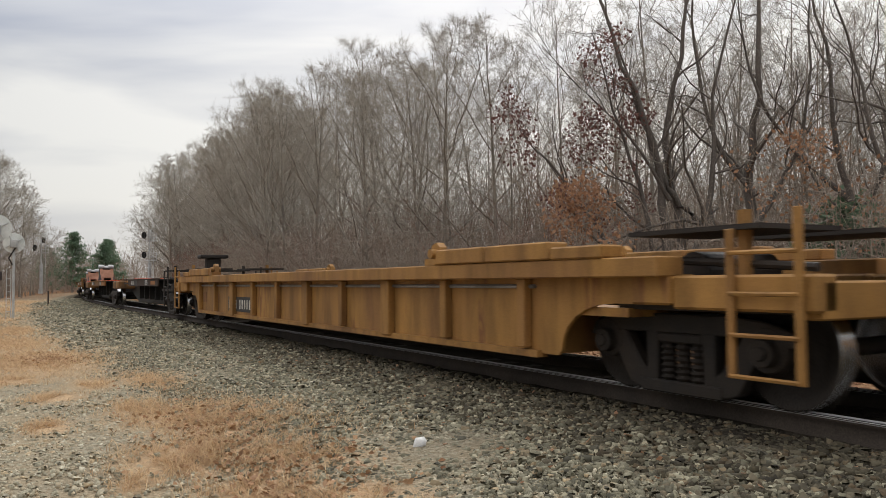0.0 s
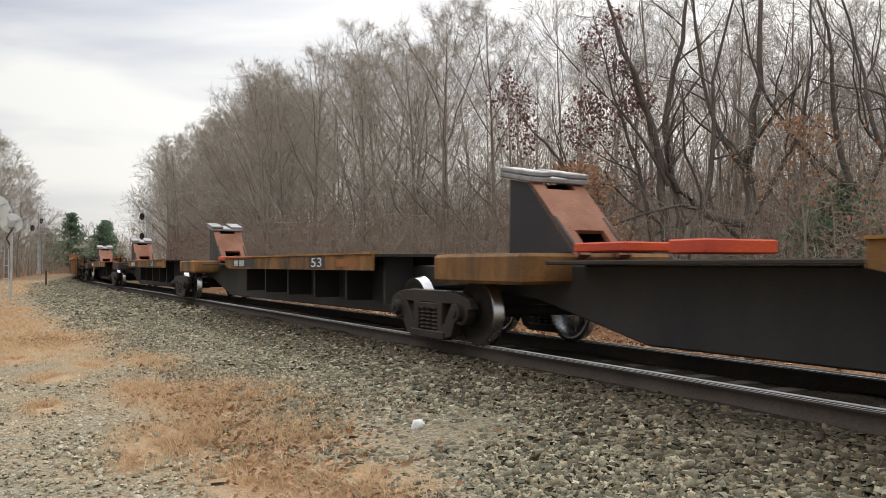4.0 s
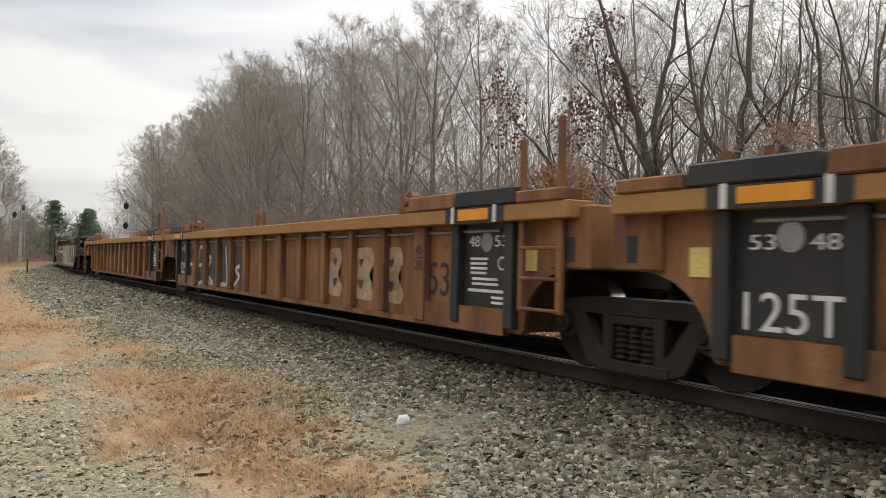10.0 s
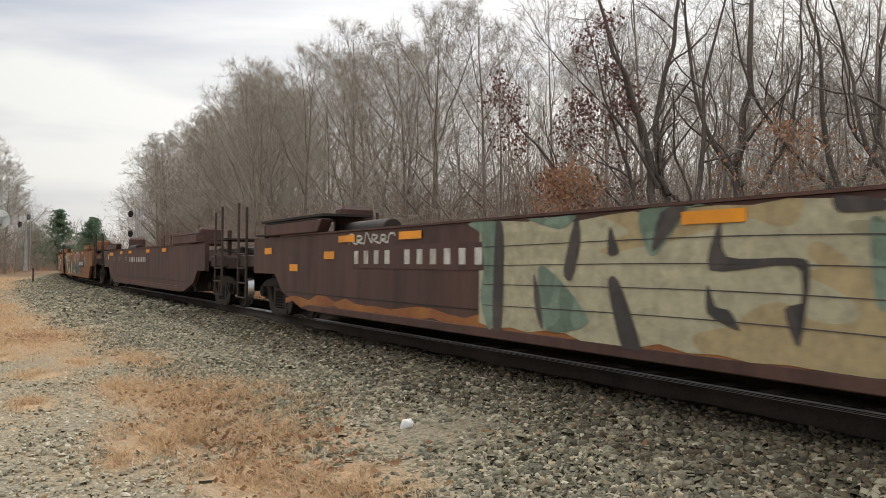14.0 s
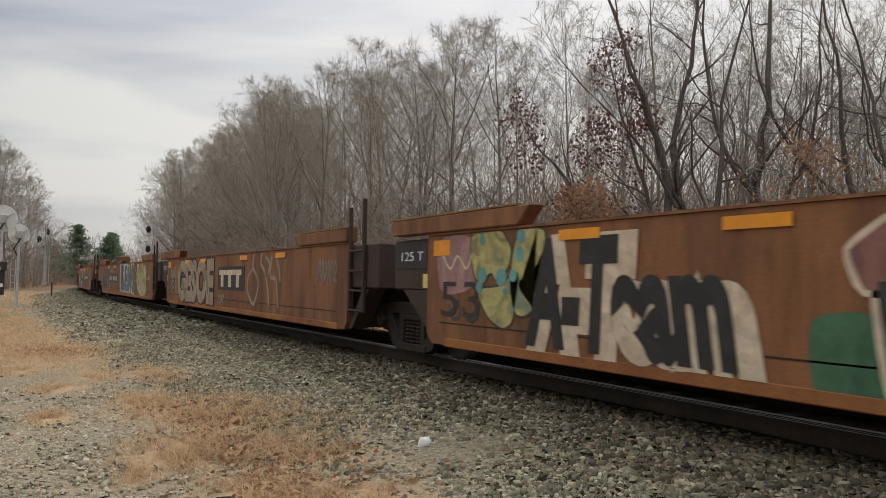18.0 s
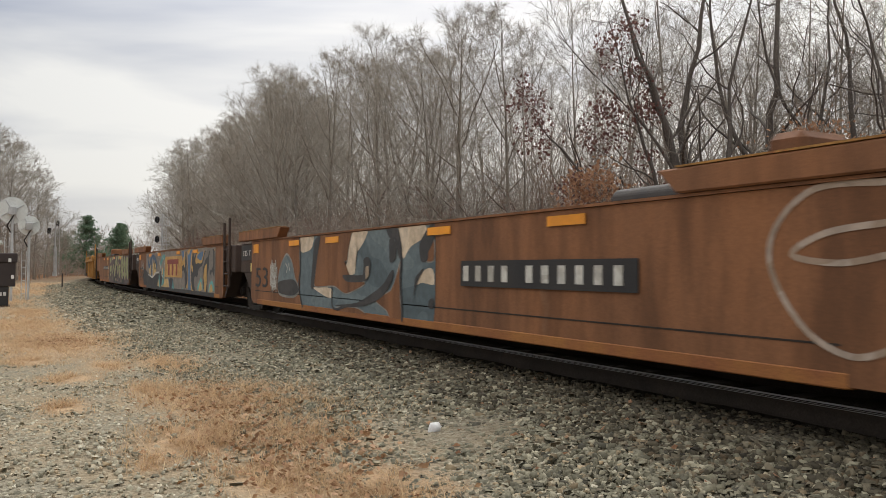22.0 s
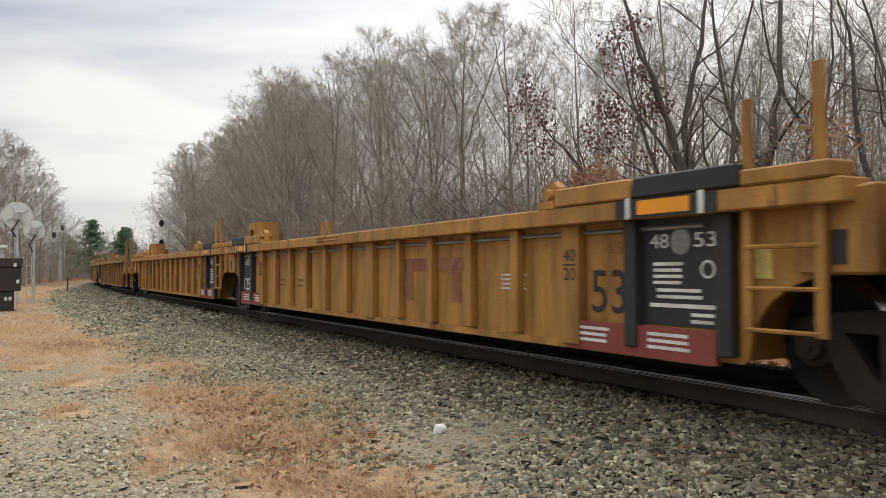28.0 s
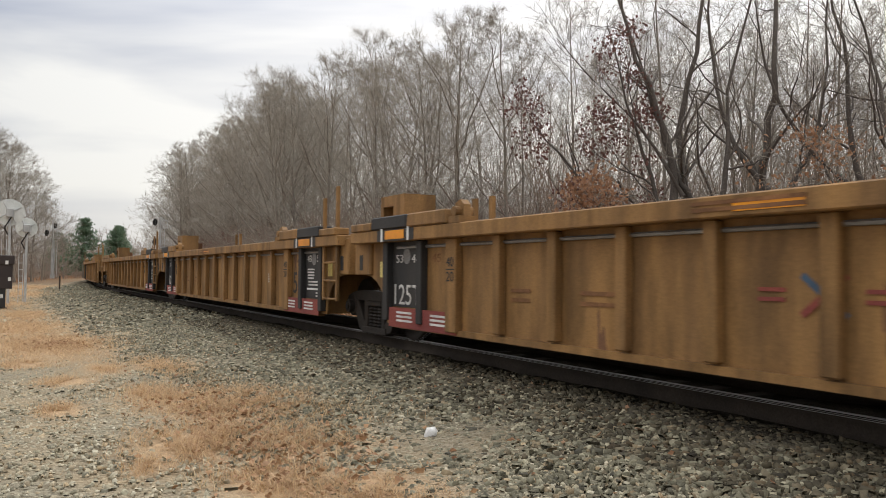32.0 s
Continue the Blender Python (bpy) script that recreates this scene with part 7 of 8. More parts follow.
blob(u, [(-0.66, 0.85), (-0.93, 1.08), (-1.27, 1.07), (-1.21, 0.91), (-0.93, 0.84), (-0.99, 0.58), (-1.42, 0.82), (-1.5, 0.66), (-1.27, 0.49), (-1.52, 0.32), (-0.96, 0.32), (-0.69, 0.65)], S_CREAMLETTER, -1.5126, 0.045, soft=0.2)
blob(u, [(-0.95, 1.04), (-1.04, 1.28), (-1.2, 1.52), (-1.49, 1.54), (-1.42, 1.3), (-1.26, 1.03)], S_BRICK, -1.5133, soft=0.12)
blob(u, [(-0.66, 0.85), (-0.93, 1.08), (-1.27, 1.07), (-1.21, 0.91), (-0.93, 0.84), (-0.99, 0.58), (-1.42, 0.82), (-1.5, 0.66), (-1.27, 0.49), (-1.52, 0.32), (-0.96, 0.32), (-0.69, 0.65)], S_NIGHT, -1.5140, soft=0.12)
blob(u, [(-1.47, 1.05), (-1.54, 1.4), (-1.78, 1.41), (-1.83, 1.21), (-1.99, 0.9), (-2.03, 1.07), (-2.13, 1.6), (-2.67, 1.61), (-2.53, 1.28), (-2.26, 1.27), (-2.24, 1.07)], S_CREAMLETTER, -1.5148, 0.045, soft=0.2)
blob(u, [(-1.47, 1.08), (-1.78, 1.18), (-2.03, 0.85), (-2.28, 0.86), (-2.32, 0.77), (-2.59, 0.28), (-2.22, 0.29), (-1.9, 0.68), (-2.04, 0.29), (-1.62, 0.31), (-1.57, 0.66), (-1.42, 0.8)], S_CREAMLETTER, -1.5148, 0.045, soft=0.2)
blob(u, [(-1.47, 1.05), (-1.54, 1.4), (-1.78, 1.41), (-1.83, 1.21), (-1.99, 0.9), (-2.03, 1.07), (-2.13, 1.6), (-2.67, 1.61), (-2.53, 1.28), (-2.26, 1.27), (-2.24, 1.07)], S_BRICK, -1.5155, soft=0.12)
blob(u, [(-1.47, 1.08), (-1.78, 1.18), (-2.03, 0.85), (-2.28, 0.86), (-2.32, 0.77), (-2.59, 0.28), (-2.22, 0.29), (-1.9, 0.68), (-2.04, 0.29), (-1.62, 0.31), (-1.57, 0.66), (-1.42, 0.8)], S_NIGHT, -1.5162, soft=0.12)
blob(u, [(7.33, 1.52), (6.6, 1.55), (6.49, 1.02), (6.92, 0.89), (7.28, 0.96)], S_PINK, -1.504)
blob(u, [(6.54, 1.56), (6.18, 1.64), (5.96, 1.61), (5.76, 1.42), (5.78, 1.22), (6.01, 1.06), (6.12, 1.14), (6.41, 1.05), (6.54, 1.31)], S_UMBER, -1.506, 0.025)
blob(u, [(6.54, 1.56), (6.18, 1.64), (5.96, 1.61), (5.76, 1.42), (5.78, 1.22), (6.01, 1.06), (6.12, 1.14), (6.41, 1.05), (6.54, 1.31)], S_YELLOW, -1.508)
blob(u, [(6.38, 0.94), (5.96, 0.99), (5.6, 1.14), (5.7, 0.65), (5.9, 0.55), (6.18, 0.66)], S_UMBER, -1.506, 0.025)
blob(u, [(6.38, 0.94), (5.96, 0.99), (5.6, 1.14), (5.7, 0.65), (5.9, 0.55), (6.18, 0.66)], S_YELLOW, -1.508)
blob(u, [(5.6, 1.55), (5.19, 1.57), (5.15, 1.41), (5.32, 1.17), (5.58, 1.05), (5.51, 0.93), (5.02, 0.94), (4.94, 0.79), (5.19, 0.84), (5.46, 0.7), (5.65, 0.73), (5.75, 1.03)], S_UMBER, -1.506, 0.025)
blob(u, [(5.6, 1.55), (5.19, 1.57), (5.15, 1.41), (5.32, 1.17), (5.58, 1.05), (5.51, 0.93), (5.02, 0.94), (4.94, 0.79), (5.19, 0.84), (5.46, 0.7), (5.65, 0.73), (5.75, 1.03)], S_YELLOW, -1.508)
dot(u, 6.32, 1.66, 0.1, S_SEA, -1.511)
dot(u, 6.31, 1.5, 0.06, S_SEA, -1.511)
dot(u, 5.55, 1.52, 0.08, S_SEA, -1.511)
dot(u, 5.58, 1.33, 0.08, S_SEA, -1.511)
dot(u, 6.3, 1.11, 0.09, S_SEA, -1.511)
dot(u, 5.92, 1.09, 0.1, S_SEA, -1.511)
dot(u, 5.69, 1.11, 0.07, S_SEA, -1.511)
dot(u, 5.85, 0.94, 0.04, S_SEA, -1.511)
dot(u, 5.22, 1.02, 0.04, S_SEA, -1.511)
dot(u, 6.36, 0.98, 0.07, S_SEA, -1.511)
stroke(u, [(7.06, 0.77), (6.95, 0.6), (6.79, 0.67), (6.86, 0.82)], 0.050, S_UMBER, -1.506)
stroke(u, [(6.72, 0.74), (6.59, 0.6), (6.41, 0.65), (6.47, 0.81)], 0.050, S_UMBER, -1.506)
stroke(u, [(7.21, 1.35), (7.03, 1.19), (6.86, 1.34), (6.66, 1.19), (6.54, 1.35)], 0.030, S_CREAMLETTER, -1.507)
number_board(u, -2.55, -5.0, 0.80, 1.12, -1.519, board=S_NIGHT)
scribble(u, -5.0, -6.2, 0.85, 1.3, 21, S_GHOST, -1.506, 0.04, 6)
u, h = F_CARS[1]
piece(u, "GESOE", 5.75, 1.25, 0.36, 1.55, S_TAN, S_BLACK, fat=0.065, edge_more=0.05)
rect(u, "black_board", -1.54, 0.85, 0.77, 1.32, M_BLACK, -1.505)
three_blocks(u, 0.70, -1.30, 0.84, 1.24, S_CREAMLETTER, -1.512)
for pts in ([(-2.25, 1.57), (-2.2, 1.29), (-2.54, 1.06), (-2.6, 0.86), (-2.28, 0.51), (-1.85, 0.75), (-1.84, 1.06), (-2.18, 1.24)],
            [(-2.83, 1.57), (-2.77, 1.36), (-3.04, 1.18), (-3.28, 0.82), (-3.37, 0.51)],
            [(-3.09, 1.49), (-3.37, 1.35), (-3.32, 1.12)],
            [(-3.51, 1.5), (-3.46, 1.1), (-3.8, 1.01), (-3.96, 0.49)],
            [(-3.8, 1.53), (-3.88, 1.34), (-4, 1.23), (-4.07, 0.99)]):
    stroke(u, pts, 0.085, S_HAZE, -1.506)
scribble(u, -6.0, -7.0, 0.95, 1.35, 22, S_GREY, -1.506, 0.03, 7)
scribble(u, 0.8, 0.2, 0.45, 0.66, 23, S_GHOST, -1.506, 0.03, 4)
scribble(u, 6.9, 6.1, 0.55, 1.4, 24, S_GHOST, -1.506, 0.025, 8)
u, h = F_CARS[2]
blob(u, [(0.92, 1.49), (0.55, 1.68), (-0.32, 1.66), (-1.32, 1.64), (-1.94, 1.67), (-2.44, 1.66), (-2.6, 1.66), (-3.05, 1.65), (-3.21, 1.48), (-3.26, 1.06), (-3.41, 0.39), (-2.59, 0.4), (-1.64, 0.4), (0.43, 0.42), (0.79, 0.66)], S_WHITE, -1.506)
blob(u, [(0.67, 1.51), (-0.12, 1.59), (-0.32, 1.39), (-0.22, 1.21), (0.15, 1.32), (0.26, 0.96), (0.15, 0.82), (-0.27, 0.99), (-0.52, 0.86), (-0.71, 0.53), (-0.23, 0.45), (0.43, 0.47), (0.64, 0.84)], S_BLUE, -1.509, soft=0.2)
blob(u, [(-0.52, 1.46), (-1.2, 1.53), (-1.24, 1.36), (-0.85, 1.3), (-0.85, 1.14), (-1.24, 1.19), (-1.28, 1.04), (-0.89, 1.02), (-0.98, 0.8), (-1.2, 0.7), (-1.44, 0.78), (-1.56, 0.46), (-0.81, 0.46), (-0.62, 0.91)], S_BLUE, -1.509, soft=0.2)
blob(u, [(-1.4, 1.57), (-1.79, 1.61), (-2, 1.07), (-2.04, 1.6), (-2.38, 1.62), (-2.47, 0.94), (-2.59, 0.44), (-2.34, 0.43), (-1.86, 0.93), (-2, 0.44), (-1.64, 0.44), (-1.44, 0.93)], S_BLUE, -1.509, soft=0.2)
blob(u, [(-2.56, 1.48), (-2.89, 1.56), (-3.13, 1.47), (-3.21, 1.06), (-3.38, 0.43), (-2.83, 0.44), (-2.62, 0.73), (-2.5, 1.19)], S_BLUE, -1.509, soft=0.2)
blob(u, [(-2.73, 1.19), (-2.94, 1.25), (-3.04, 1.06), (-2.98, 0.76), (-2.83, 0.75), (-2.73, 0.94)], S_WHITE, -1.512)
blob(u, [(-2.73, 1.19), (-2.94, 1.25), (-3.04, 1.06), (-2.98, 0.76), (-2.83, 0.75), (-2.73, 0.94)], M_RUST, -1.514, -0.040)
blob(u, [(0.15, 1.24), (-0.12, 1.15), (0.15, 0.97)], M_RUST, -1.511, 0.020)
blob(u, [(-0.94, 0.94), (-1.2, 0.85), (-1.32, 0.97)], M_RUST, -1.511, 0.020)
stroke(u, [(-3.49, 1.37), (-3.67, 1.4), (-3.76, 1.29), (-3.74, 1.13), (-3.85, 1.19), (-3.76, 1.27)], 0.045, S_TAN, -1.506)
stroke(u, [(-3.44, 1.26), (-3.64, 1.3)], 0.045, S_TAN, -1.506)
stroke(u, [(-3.39, 1.12), (-3.36, 0.87), (-3.6, 0.9), (-3.58, 1.06), (-3.39, 1.12)], 0.045, S_TAN, -1.506)
stroke(u, [(-3.69, 0.95), (-3.85, 0.99), (-3.87, 0.89), (-3.76, 0.81), (-3.69, 0.95)], 0.045, S_TAN, -1.506)
stroke(u, [(-3.58, 1.44), (-3.6, 1.33)], 0.045, S_TAN, -1.506)
stroke(u, [(-3.72, 1.45), (-3.74, 1.33)], 0.045, S_TAN, -1.506)
# a bulging yellow-edged piece
blob(u, [(-3.88, 1.1), (-4.02, 1.4), (-4.3, 1.56), (-4.55, 1.45), (-4.8, 1.53), (-5.2, 1.56), (-5.5, 1.46), (-5.9, 1.5), (-6.2, 1.3), (-6.15, 0.9), (-6.3, 0.5), (-5.7, 0.36), (-4.9, 0.36), (-4.35, 0.5), (-3.98, 0.8)], S_YELLOW, -1.506)
for y, z, wide_, tall_ in ((-4.28, 1.28, 0.17, 0.2), (-4.72, 1.3, 0.13, 0.16), (-4.4, 0.72, 0.24, 0.2), (-4.95, 0.62, 0.22, 0.19), (-5.15, 1.3, 0.16, 0.17), (-5.5, 0.75, 0.2, 0.28), (-5.85, 1.22, 0.2, 0.18), (-5.95, 0.62, 0.18, 0.16)):
    field(u, "spray_bubble", [(y + wide_ * math.cos(a_ * 0.524), z + tall_ * math.sin(a_ * 0.524)) for a_ in range(12)], S_KHAKI, -1.511)
scribble(u, -6.1, -7.0, 0.95, 1.1, 26, S_GHOST, -1.506, 0.03, 6)
number_board(u, 4.45, 1.73, 0.80, 1.17, -1.505)
# overlapping dark bubbles with pale edges
for y, z, wide_, tall_ in ((6.75, 0.95, 0.3, 0.42), (6.35, 0.8, 0.28, 0.36), (6.0, 1.1, 0.34, 0.4), (5.55, 0.85, 0.3, 0.42), (5.15, 1.1, 0.26, 0.34), (4.95, 0.65, 0.2, 0.22), (6.5, 1.3, 0.3, 0.2), (5.6, 1.32, 0.3, 0.2)):
    ring = [(y + wide_ * math.cos(a_ * 0.349), z + tall_ * math.sin(a_ * 0.349)) for a_ in range(18)]
    field(u, "spray_bubble", ring, S_NIGHT, -1.503 - 0.0015 * (8 - wide_ * 10))
    stroke(u, ring + ring[:1], 0.045, S_TAN, -1.513)
scribble(u, 4.7, 4.1, 0.42, 0.66, 27, S_GHOST, -1.506, 0.035, 4)
scribble(u, 4.3, 2.9, 1.28, 1.46, 28, S_GHOST, -1.506, 0.03, 6)

u, h = G_CARS[0]
blob(u, [(4.06, 1.6), (3.27, 1.61), (2.94, 1.64), (1.66, 1.63), (0.9, 1.66), (0.27, 1.66), (-0.21, 1.65), (-0.94, 1.64), (-1.25, 1.64), (-1.23, 0.27), (-0.65, 0.29), (0.18, 0.3), (1.27, 0.29), (2.34, 0.29), (3.89, 0.31), (4.04, 0.86)], S_STEELBLUE, -1.504)
blob(u, [(4.07, 1.62), (3.32, 1.62), (3.42, 1.38), (3.84, 1.31), (4.06, 1.37)], S_CREAMLETTER, -1.506)
blob(u, [(1.53, 1.62), (0.9, 1.64), (1.02, 1.44), (1.33, 1.24), (1.4, 0.94), (1.86, 0.94), (1.89, 1.12), (1.66, 1.29)], S_CREAMLETTER, -1.506)
blob(u, [(-0.21, 1.63), (-0.94, 1.64), (-1.01, 1.45), (-0.58, 1.32), (-0.35, 1.16), (-0.27, 1.3)], S_CREAMLETTER, -1.506)
blob(u, [(3.32, 0.69), (2.42, 0.69), (2.38, 0.53), (2.76, 0.56)], S_CREAMLETTER, -1.506)
blob(u, [(-0.73, 0.81), (-0.97, 1), (-1.16, 1.03), (-1.24, 0.97), (-1.24, 0.82), (-0.93, 0.84)], S_CREAMLETTER, -1.506)
blob(u, [(2.94, 1.64), (1.56, 1.62), (1.66, 1.47), (1.7, 1.16), (1.95, 1.14), (1.88, 0.89), (1.74, 0.81), (1.09, 0.82), (1.03, 0.78), (1.74, 0.63), (2.3, 0.74), (3.22, 0.72), (3.13, 1.03)], S_GREY, -1.508, 0.020)
blob(u, [(2.94, 1.64), (1.56, 1.62), (1.66, 1.47), (1.7, 1.16), (1.95, 1.14), (1.88, 0.89), (1.74, 0.81), (1.09, 0.82), (1.03, 0.78), (1.74, 0.63), (2.3, 0.74), (3.22, 0.72), (3.13, 1.03)], M_RUST, -1.510)
blob(u, [(-0.27, 1.13), (-0.2, 0.89), (-0.3, 0.35), (-0.26, 0.3), (0.04, 0.3), (0.18, 0.43), (0.58, 0.57), (0.04, 0.71), (-0.16, 0.96)], S_GREY, -1.508, 0.020)
blob(u, [(-0.27, 1.13), (-0.2, 0.89), (-0.3, 0.35), (-0.26, 0.3), (0.04, 0.3), (0.18, 0.43), (0.58, 0.57), (0.04, 0.71), (-0.16, 0.96)], M_RUST, -1.510)
blob(u, [(2.18, 0.37), (1.34, 0.41), (0.91, 0.31), (1.67, 0.28)], S_GREY, -1.508, 0.020)
blob(u, [(2.18, 0.37), (1.34, 0.41), (0.91, 0.31), (1.67, 0.28)], M_RUST, -1.510)
blob(u, [(-1.24, 1.38), (-1.1, 1.28), (-1.05, 1.13), (-1.24, 1.14)], S_GREY, -1.508, 0.020)
blob(u, [(-1.24, 1.38), (-1.1, 1.28), (-1.05, 1.13), (-1.24, 1.14)], M_RUST, -1.510)
blob(u, [(3.24, 1.5), (2.94, 1.61), (3.11, 1.18), (3.27, 0.69), (3.42, 0.71), (3.32, 1.24)], S_NIGHT, -1.512)
blob(u, [(1.88, 0.92), (1.05, 0.93), (1.04, 1.15), (0.88, 1.2), (0.77, 1.13), (0.79, 0.95), (0.97, 0.83), (1.67, 0.81)], S_NIGHT, -1.512)
blob(u, [(2.26, 0.42), (1.27, 0.5), (0.37, 0.77), (0.04, 0.99), (-0.05, 0.99), (-0, 0.85), (0.33, 0.62), (0.91, 0.47), (1.67, 0.41)], S_NIGHT, -1.512)
blob(u, [(0.22, 1.63), (-0.14, 1.64), (-0.27, 1.4), (-0.29, 1.16), (-0.2, 1.2), (-0.1, 1.41), (0.1, 1.46)], S_NIGHT, -1.512)
blob(u, [(0.1, 1.44), (-0.12, 1.39), (-0.12, 1.17), (0.08, 1.12)], S_NIGHT, -1.512)
blob(u, [(-0.84, 1.34), (-1.07, 1.54), (-1.25, 1.61), (-1.24, 1.38), (-1.1, 1.24), (-1.07, 1.13), (-0.9, 1.12)], S_NIGHT, -1.512)
blob(u, [(-0.73, 0.9), (-0.97, 1.03), (-0.76, 0.81), (-0.68, 0.64)], S_NIGHT, -1.512)
blob(u, [(-1.11, 0.61), (-1.24, 0.65), (-1.23, 0.52), (-1.12, 0.52)], S_NIGHT, -1.512)
blob(u, [(0.95, 1.03), (0.84, 1.06), (0.82, 0.93), (0.94, 0.87)], S_TAN, -1.515)
stroke(u, [(-0.27, 1.4), (-0.3, 1.1), (-0.26, 0.89), (-0.31, 0.59), (-0.33, 0.3)], 0.050, S_NIGHT, -1.514)
stroke(u, [(4.06, 1.6), (4.01, 1.03), (4.09, 0.69), (3.86, 0.31)], 0.050, S_NIGHT, -1.514)
stroke(u, [(2.36, 0.72), (2.3, 0.37), (1.67, 0.43)], 0.040, S_NIGHT, -1.514)
blob(u, [(5.4, 0.78), (5.19, 1.09), (4.86, 1.28), (4.54, 1.12), (4.36, 0.83), (4.09, 0.62), (4.48, 0.5), (5.3, 0.53)], S_GREY, -1.504, 0.040)
blob(u, [(5.4, 0.78), (5.19, 1.09), (4.86, 1.28), (4.54, 1.12), (4.36, 0.83), (4.09, 0.62), (4.48, 0.5), (5.3, 0.53)], S_STEELBLUE, -1.506)
blob(u, [(5.36, 0.75), (4.42, 0.81), (4.11, 0.62), (4.48, 0.51), (5.3, 0.54)], S_NIGHT, -1.508)
stroke(u, [(4.92, 1.12), (4.79, 1.03), (4.86, 0.94)], 0.030, S_WHITE, -1.509)
stroke(u, [(4.73, 1.12), (4.64, 0.97)], 0.030, S_WHITE, -1.509)
number_board(u, -1.95, -5.0, 0.82, 1.12, -1.518)
for pts in ([(-7.22, 1.57), (-6.7, 1.57), (-6.39, 1.33), (-6.35, 1.02), (-6.61, 0.63), (-6.95, 0.47), (-7.22, 0.53)],
            [(-7.22, 1.32), (-6.78, 1.27), (-6.52, 1.13), (-6.87, 1.07), (-7.22, 1.12)]):
    stroke(u, pts, 0.045, S_GHOST, -1.506)
scribble(u, 5.95, 5.45, 0.55, 1.15, 33, S_WHITE, -1.506, 0.03, 6)
u, h = G_CARS[1]
field(u, "spray_field", wavy(-6.4, 5.35, 0.34, 1.585, 41, 0.03, 30), S_WARMGREY, -1.505)
field(u, "spray_field", wavy(-6.3, -1.9, 0.345, 1.57, 44, 0.1, 14), S_CAMO, -1.507)
for paint, x, pts in ((S_NIGHT, -1.508, [(5.87, 0.99), (4.64, 0.78), (3.7, 0.68), (2.37, 0.83), (2.63, 0.34), (5.77, 0.36)]),
                      (S_BUTTER, -1.509, [(2.43, 0.6), (2.56, 0.34), (1.25, 0.34), (0.27, 0.34), (0.42, 0.65), (1.06, 0.65), (1.06, 0.94), (1.25, 0.87), (1.77, 0.41)]),
                      (S_SEA, -1.511, [(2.12, 1.2), (1.66, 1.45), (1.13, 1.47), (1.13, 1.28), (1.45, 1.33), (1.94, 1.07)]),
                      (S_NIGHT, -1.511, [(2.23, 0.85), (1.82, 0.93), (1.34, 0.67), (1.77, 0.43), (1.88, 0.34), (2.06, 0.47)]),
                      (S_SEA, -1.513, [(1.82, 0.95), (1.22, 0.94), (1.25, 0.5), (1.77, 0.4), (1.58, 0.63), (1.33, 0.67)]),
                      (S_SEA, -1.513, [(2.27, 0.85), (1.97, 0.34), (2.18, 0.34), (2.37, 0.59)]),
                      (S_BUTTER, -1.515, [(4.59, 0.95), (4.15, 1.13), (4, 0.77), (4.44, 0.79)]),
                      (S_BUTTER, -1.515, [(3.62, 1.17), (3.21, 1.2), (2.97, 1.05), (3.02, 0.87), (3.58, 0.74)]),
                      (S_BUTTER, -1.515, [(1.7, 0.94), (1.55, 1.03), (1.46, 0.81), (1.58, 0.79)]),
                      (S_NAVY, -1.511, [(0.44, 0.65), (0.27, 0.65), (0.07, 0.34), (0.23, 0.34)]),
                      (S_NIGHT, -1.511, [(0.27, 0.65), (-0.4, 0.66), (-0.15, 0.34), (0.07, 0.34)]),
                      (S_NAVY, -1.513, [(-0.15, 0.34), (-0.38, 0.66), (-0.46, 0.64), (-0.26, 0.34)]),
                      (S_SEA, -1.513, [(-0.27, 0.41), (-0.43, 0.61), (-0.65, 0.34), (-0.45, 0.34)])):
    blob(u, pts, paint, x)
for paint, width, pts in ((S_NAVY, 0.17, [(4.9, 1.52), (4.74, 1.21), (4.44, 1.08), (4.06, 1.39), (3.37, 1.4), (2.91, 1.22), (2.81, 0.99)]),
                          (S_NAVY, 0.13, [(3.88, 1.38), (4.04, 1.1), (3.92, 0.72)]),
                          (S_WHITE, 0.05, [(2.84, 1.575), (2.5, 1.5), (2.24, 1.26), (2.2, 1.11)]),
                          (S_WHITE, 0.045, [(3.73, 1.4), (3.7, 0.73)]),
                          (S_WHITE, 0.06, [(4.69, 0.77), (3.7, 0.68), (3.06, 0.83), (2.27, 0.86)]),
                          (S_WHITE, 0.045, [(1.38, 1.37), (1.24, 1.25), (1.2, 0.96)]),
                          (S_WHITE, 0.04, [(2.13, 1.2), (1.91, 0.99)]),
                          (S_WHITE, 0.045, [(1.85, 0.93), (1.68, 0.78), (1.32, 0.67)]),
                          (S_WHITE, 0.05, [(0.94, 1.575), (0.92, 1.43)])):
    stroke(u, pts, width, paint, -1.518)
field(u, "spray_field", wavy(-6.3, 5.2, 0.255, 0.37, 46, 0.01, 20), S_NIGHT, -1.5125)
rect(u, "tan_board", -1.95, 1.02, 0.72, 1.40, S_BOARD, -1.512)
three_blocks(u, 0.62, -1.35, 0.78, 1.30, M_RED, -1.518)
fit_words(u, "C", 3.32, 3.05, 0.98, 1.24, S_BLACK, x=-1.52)
scribble(u, 6.6, 5.9, 0.9, 1.3, 43, S_GREY, -1.507, 0.04, 5)
u, h = G_CARS[2]
field(u, "spray_field", wavy(-7.05, 1.35, 0.33, 1.59, 51, 0.04, 26), S_SMOKE, -1.505)
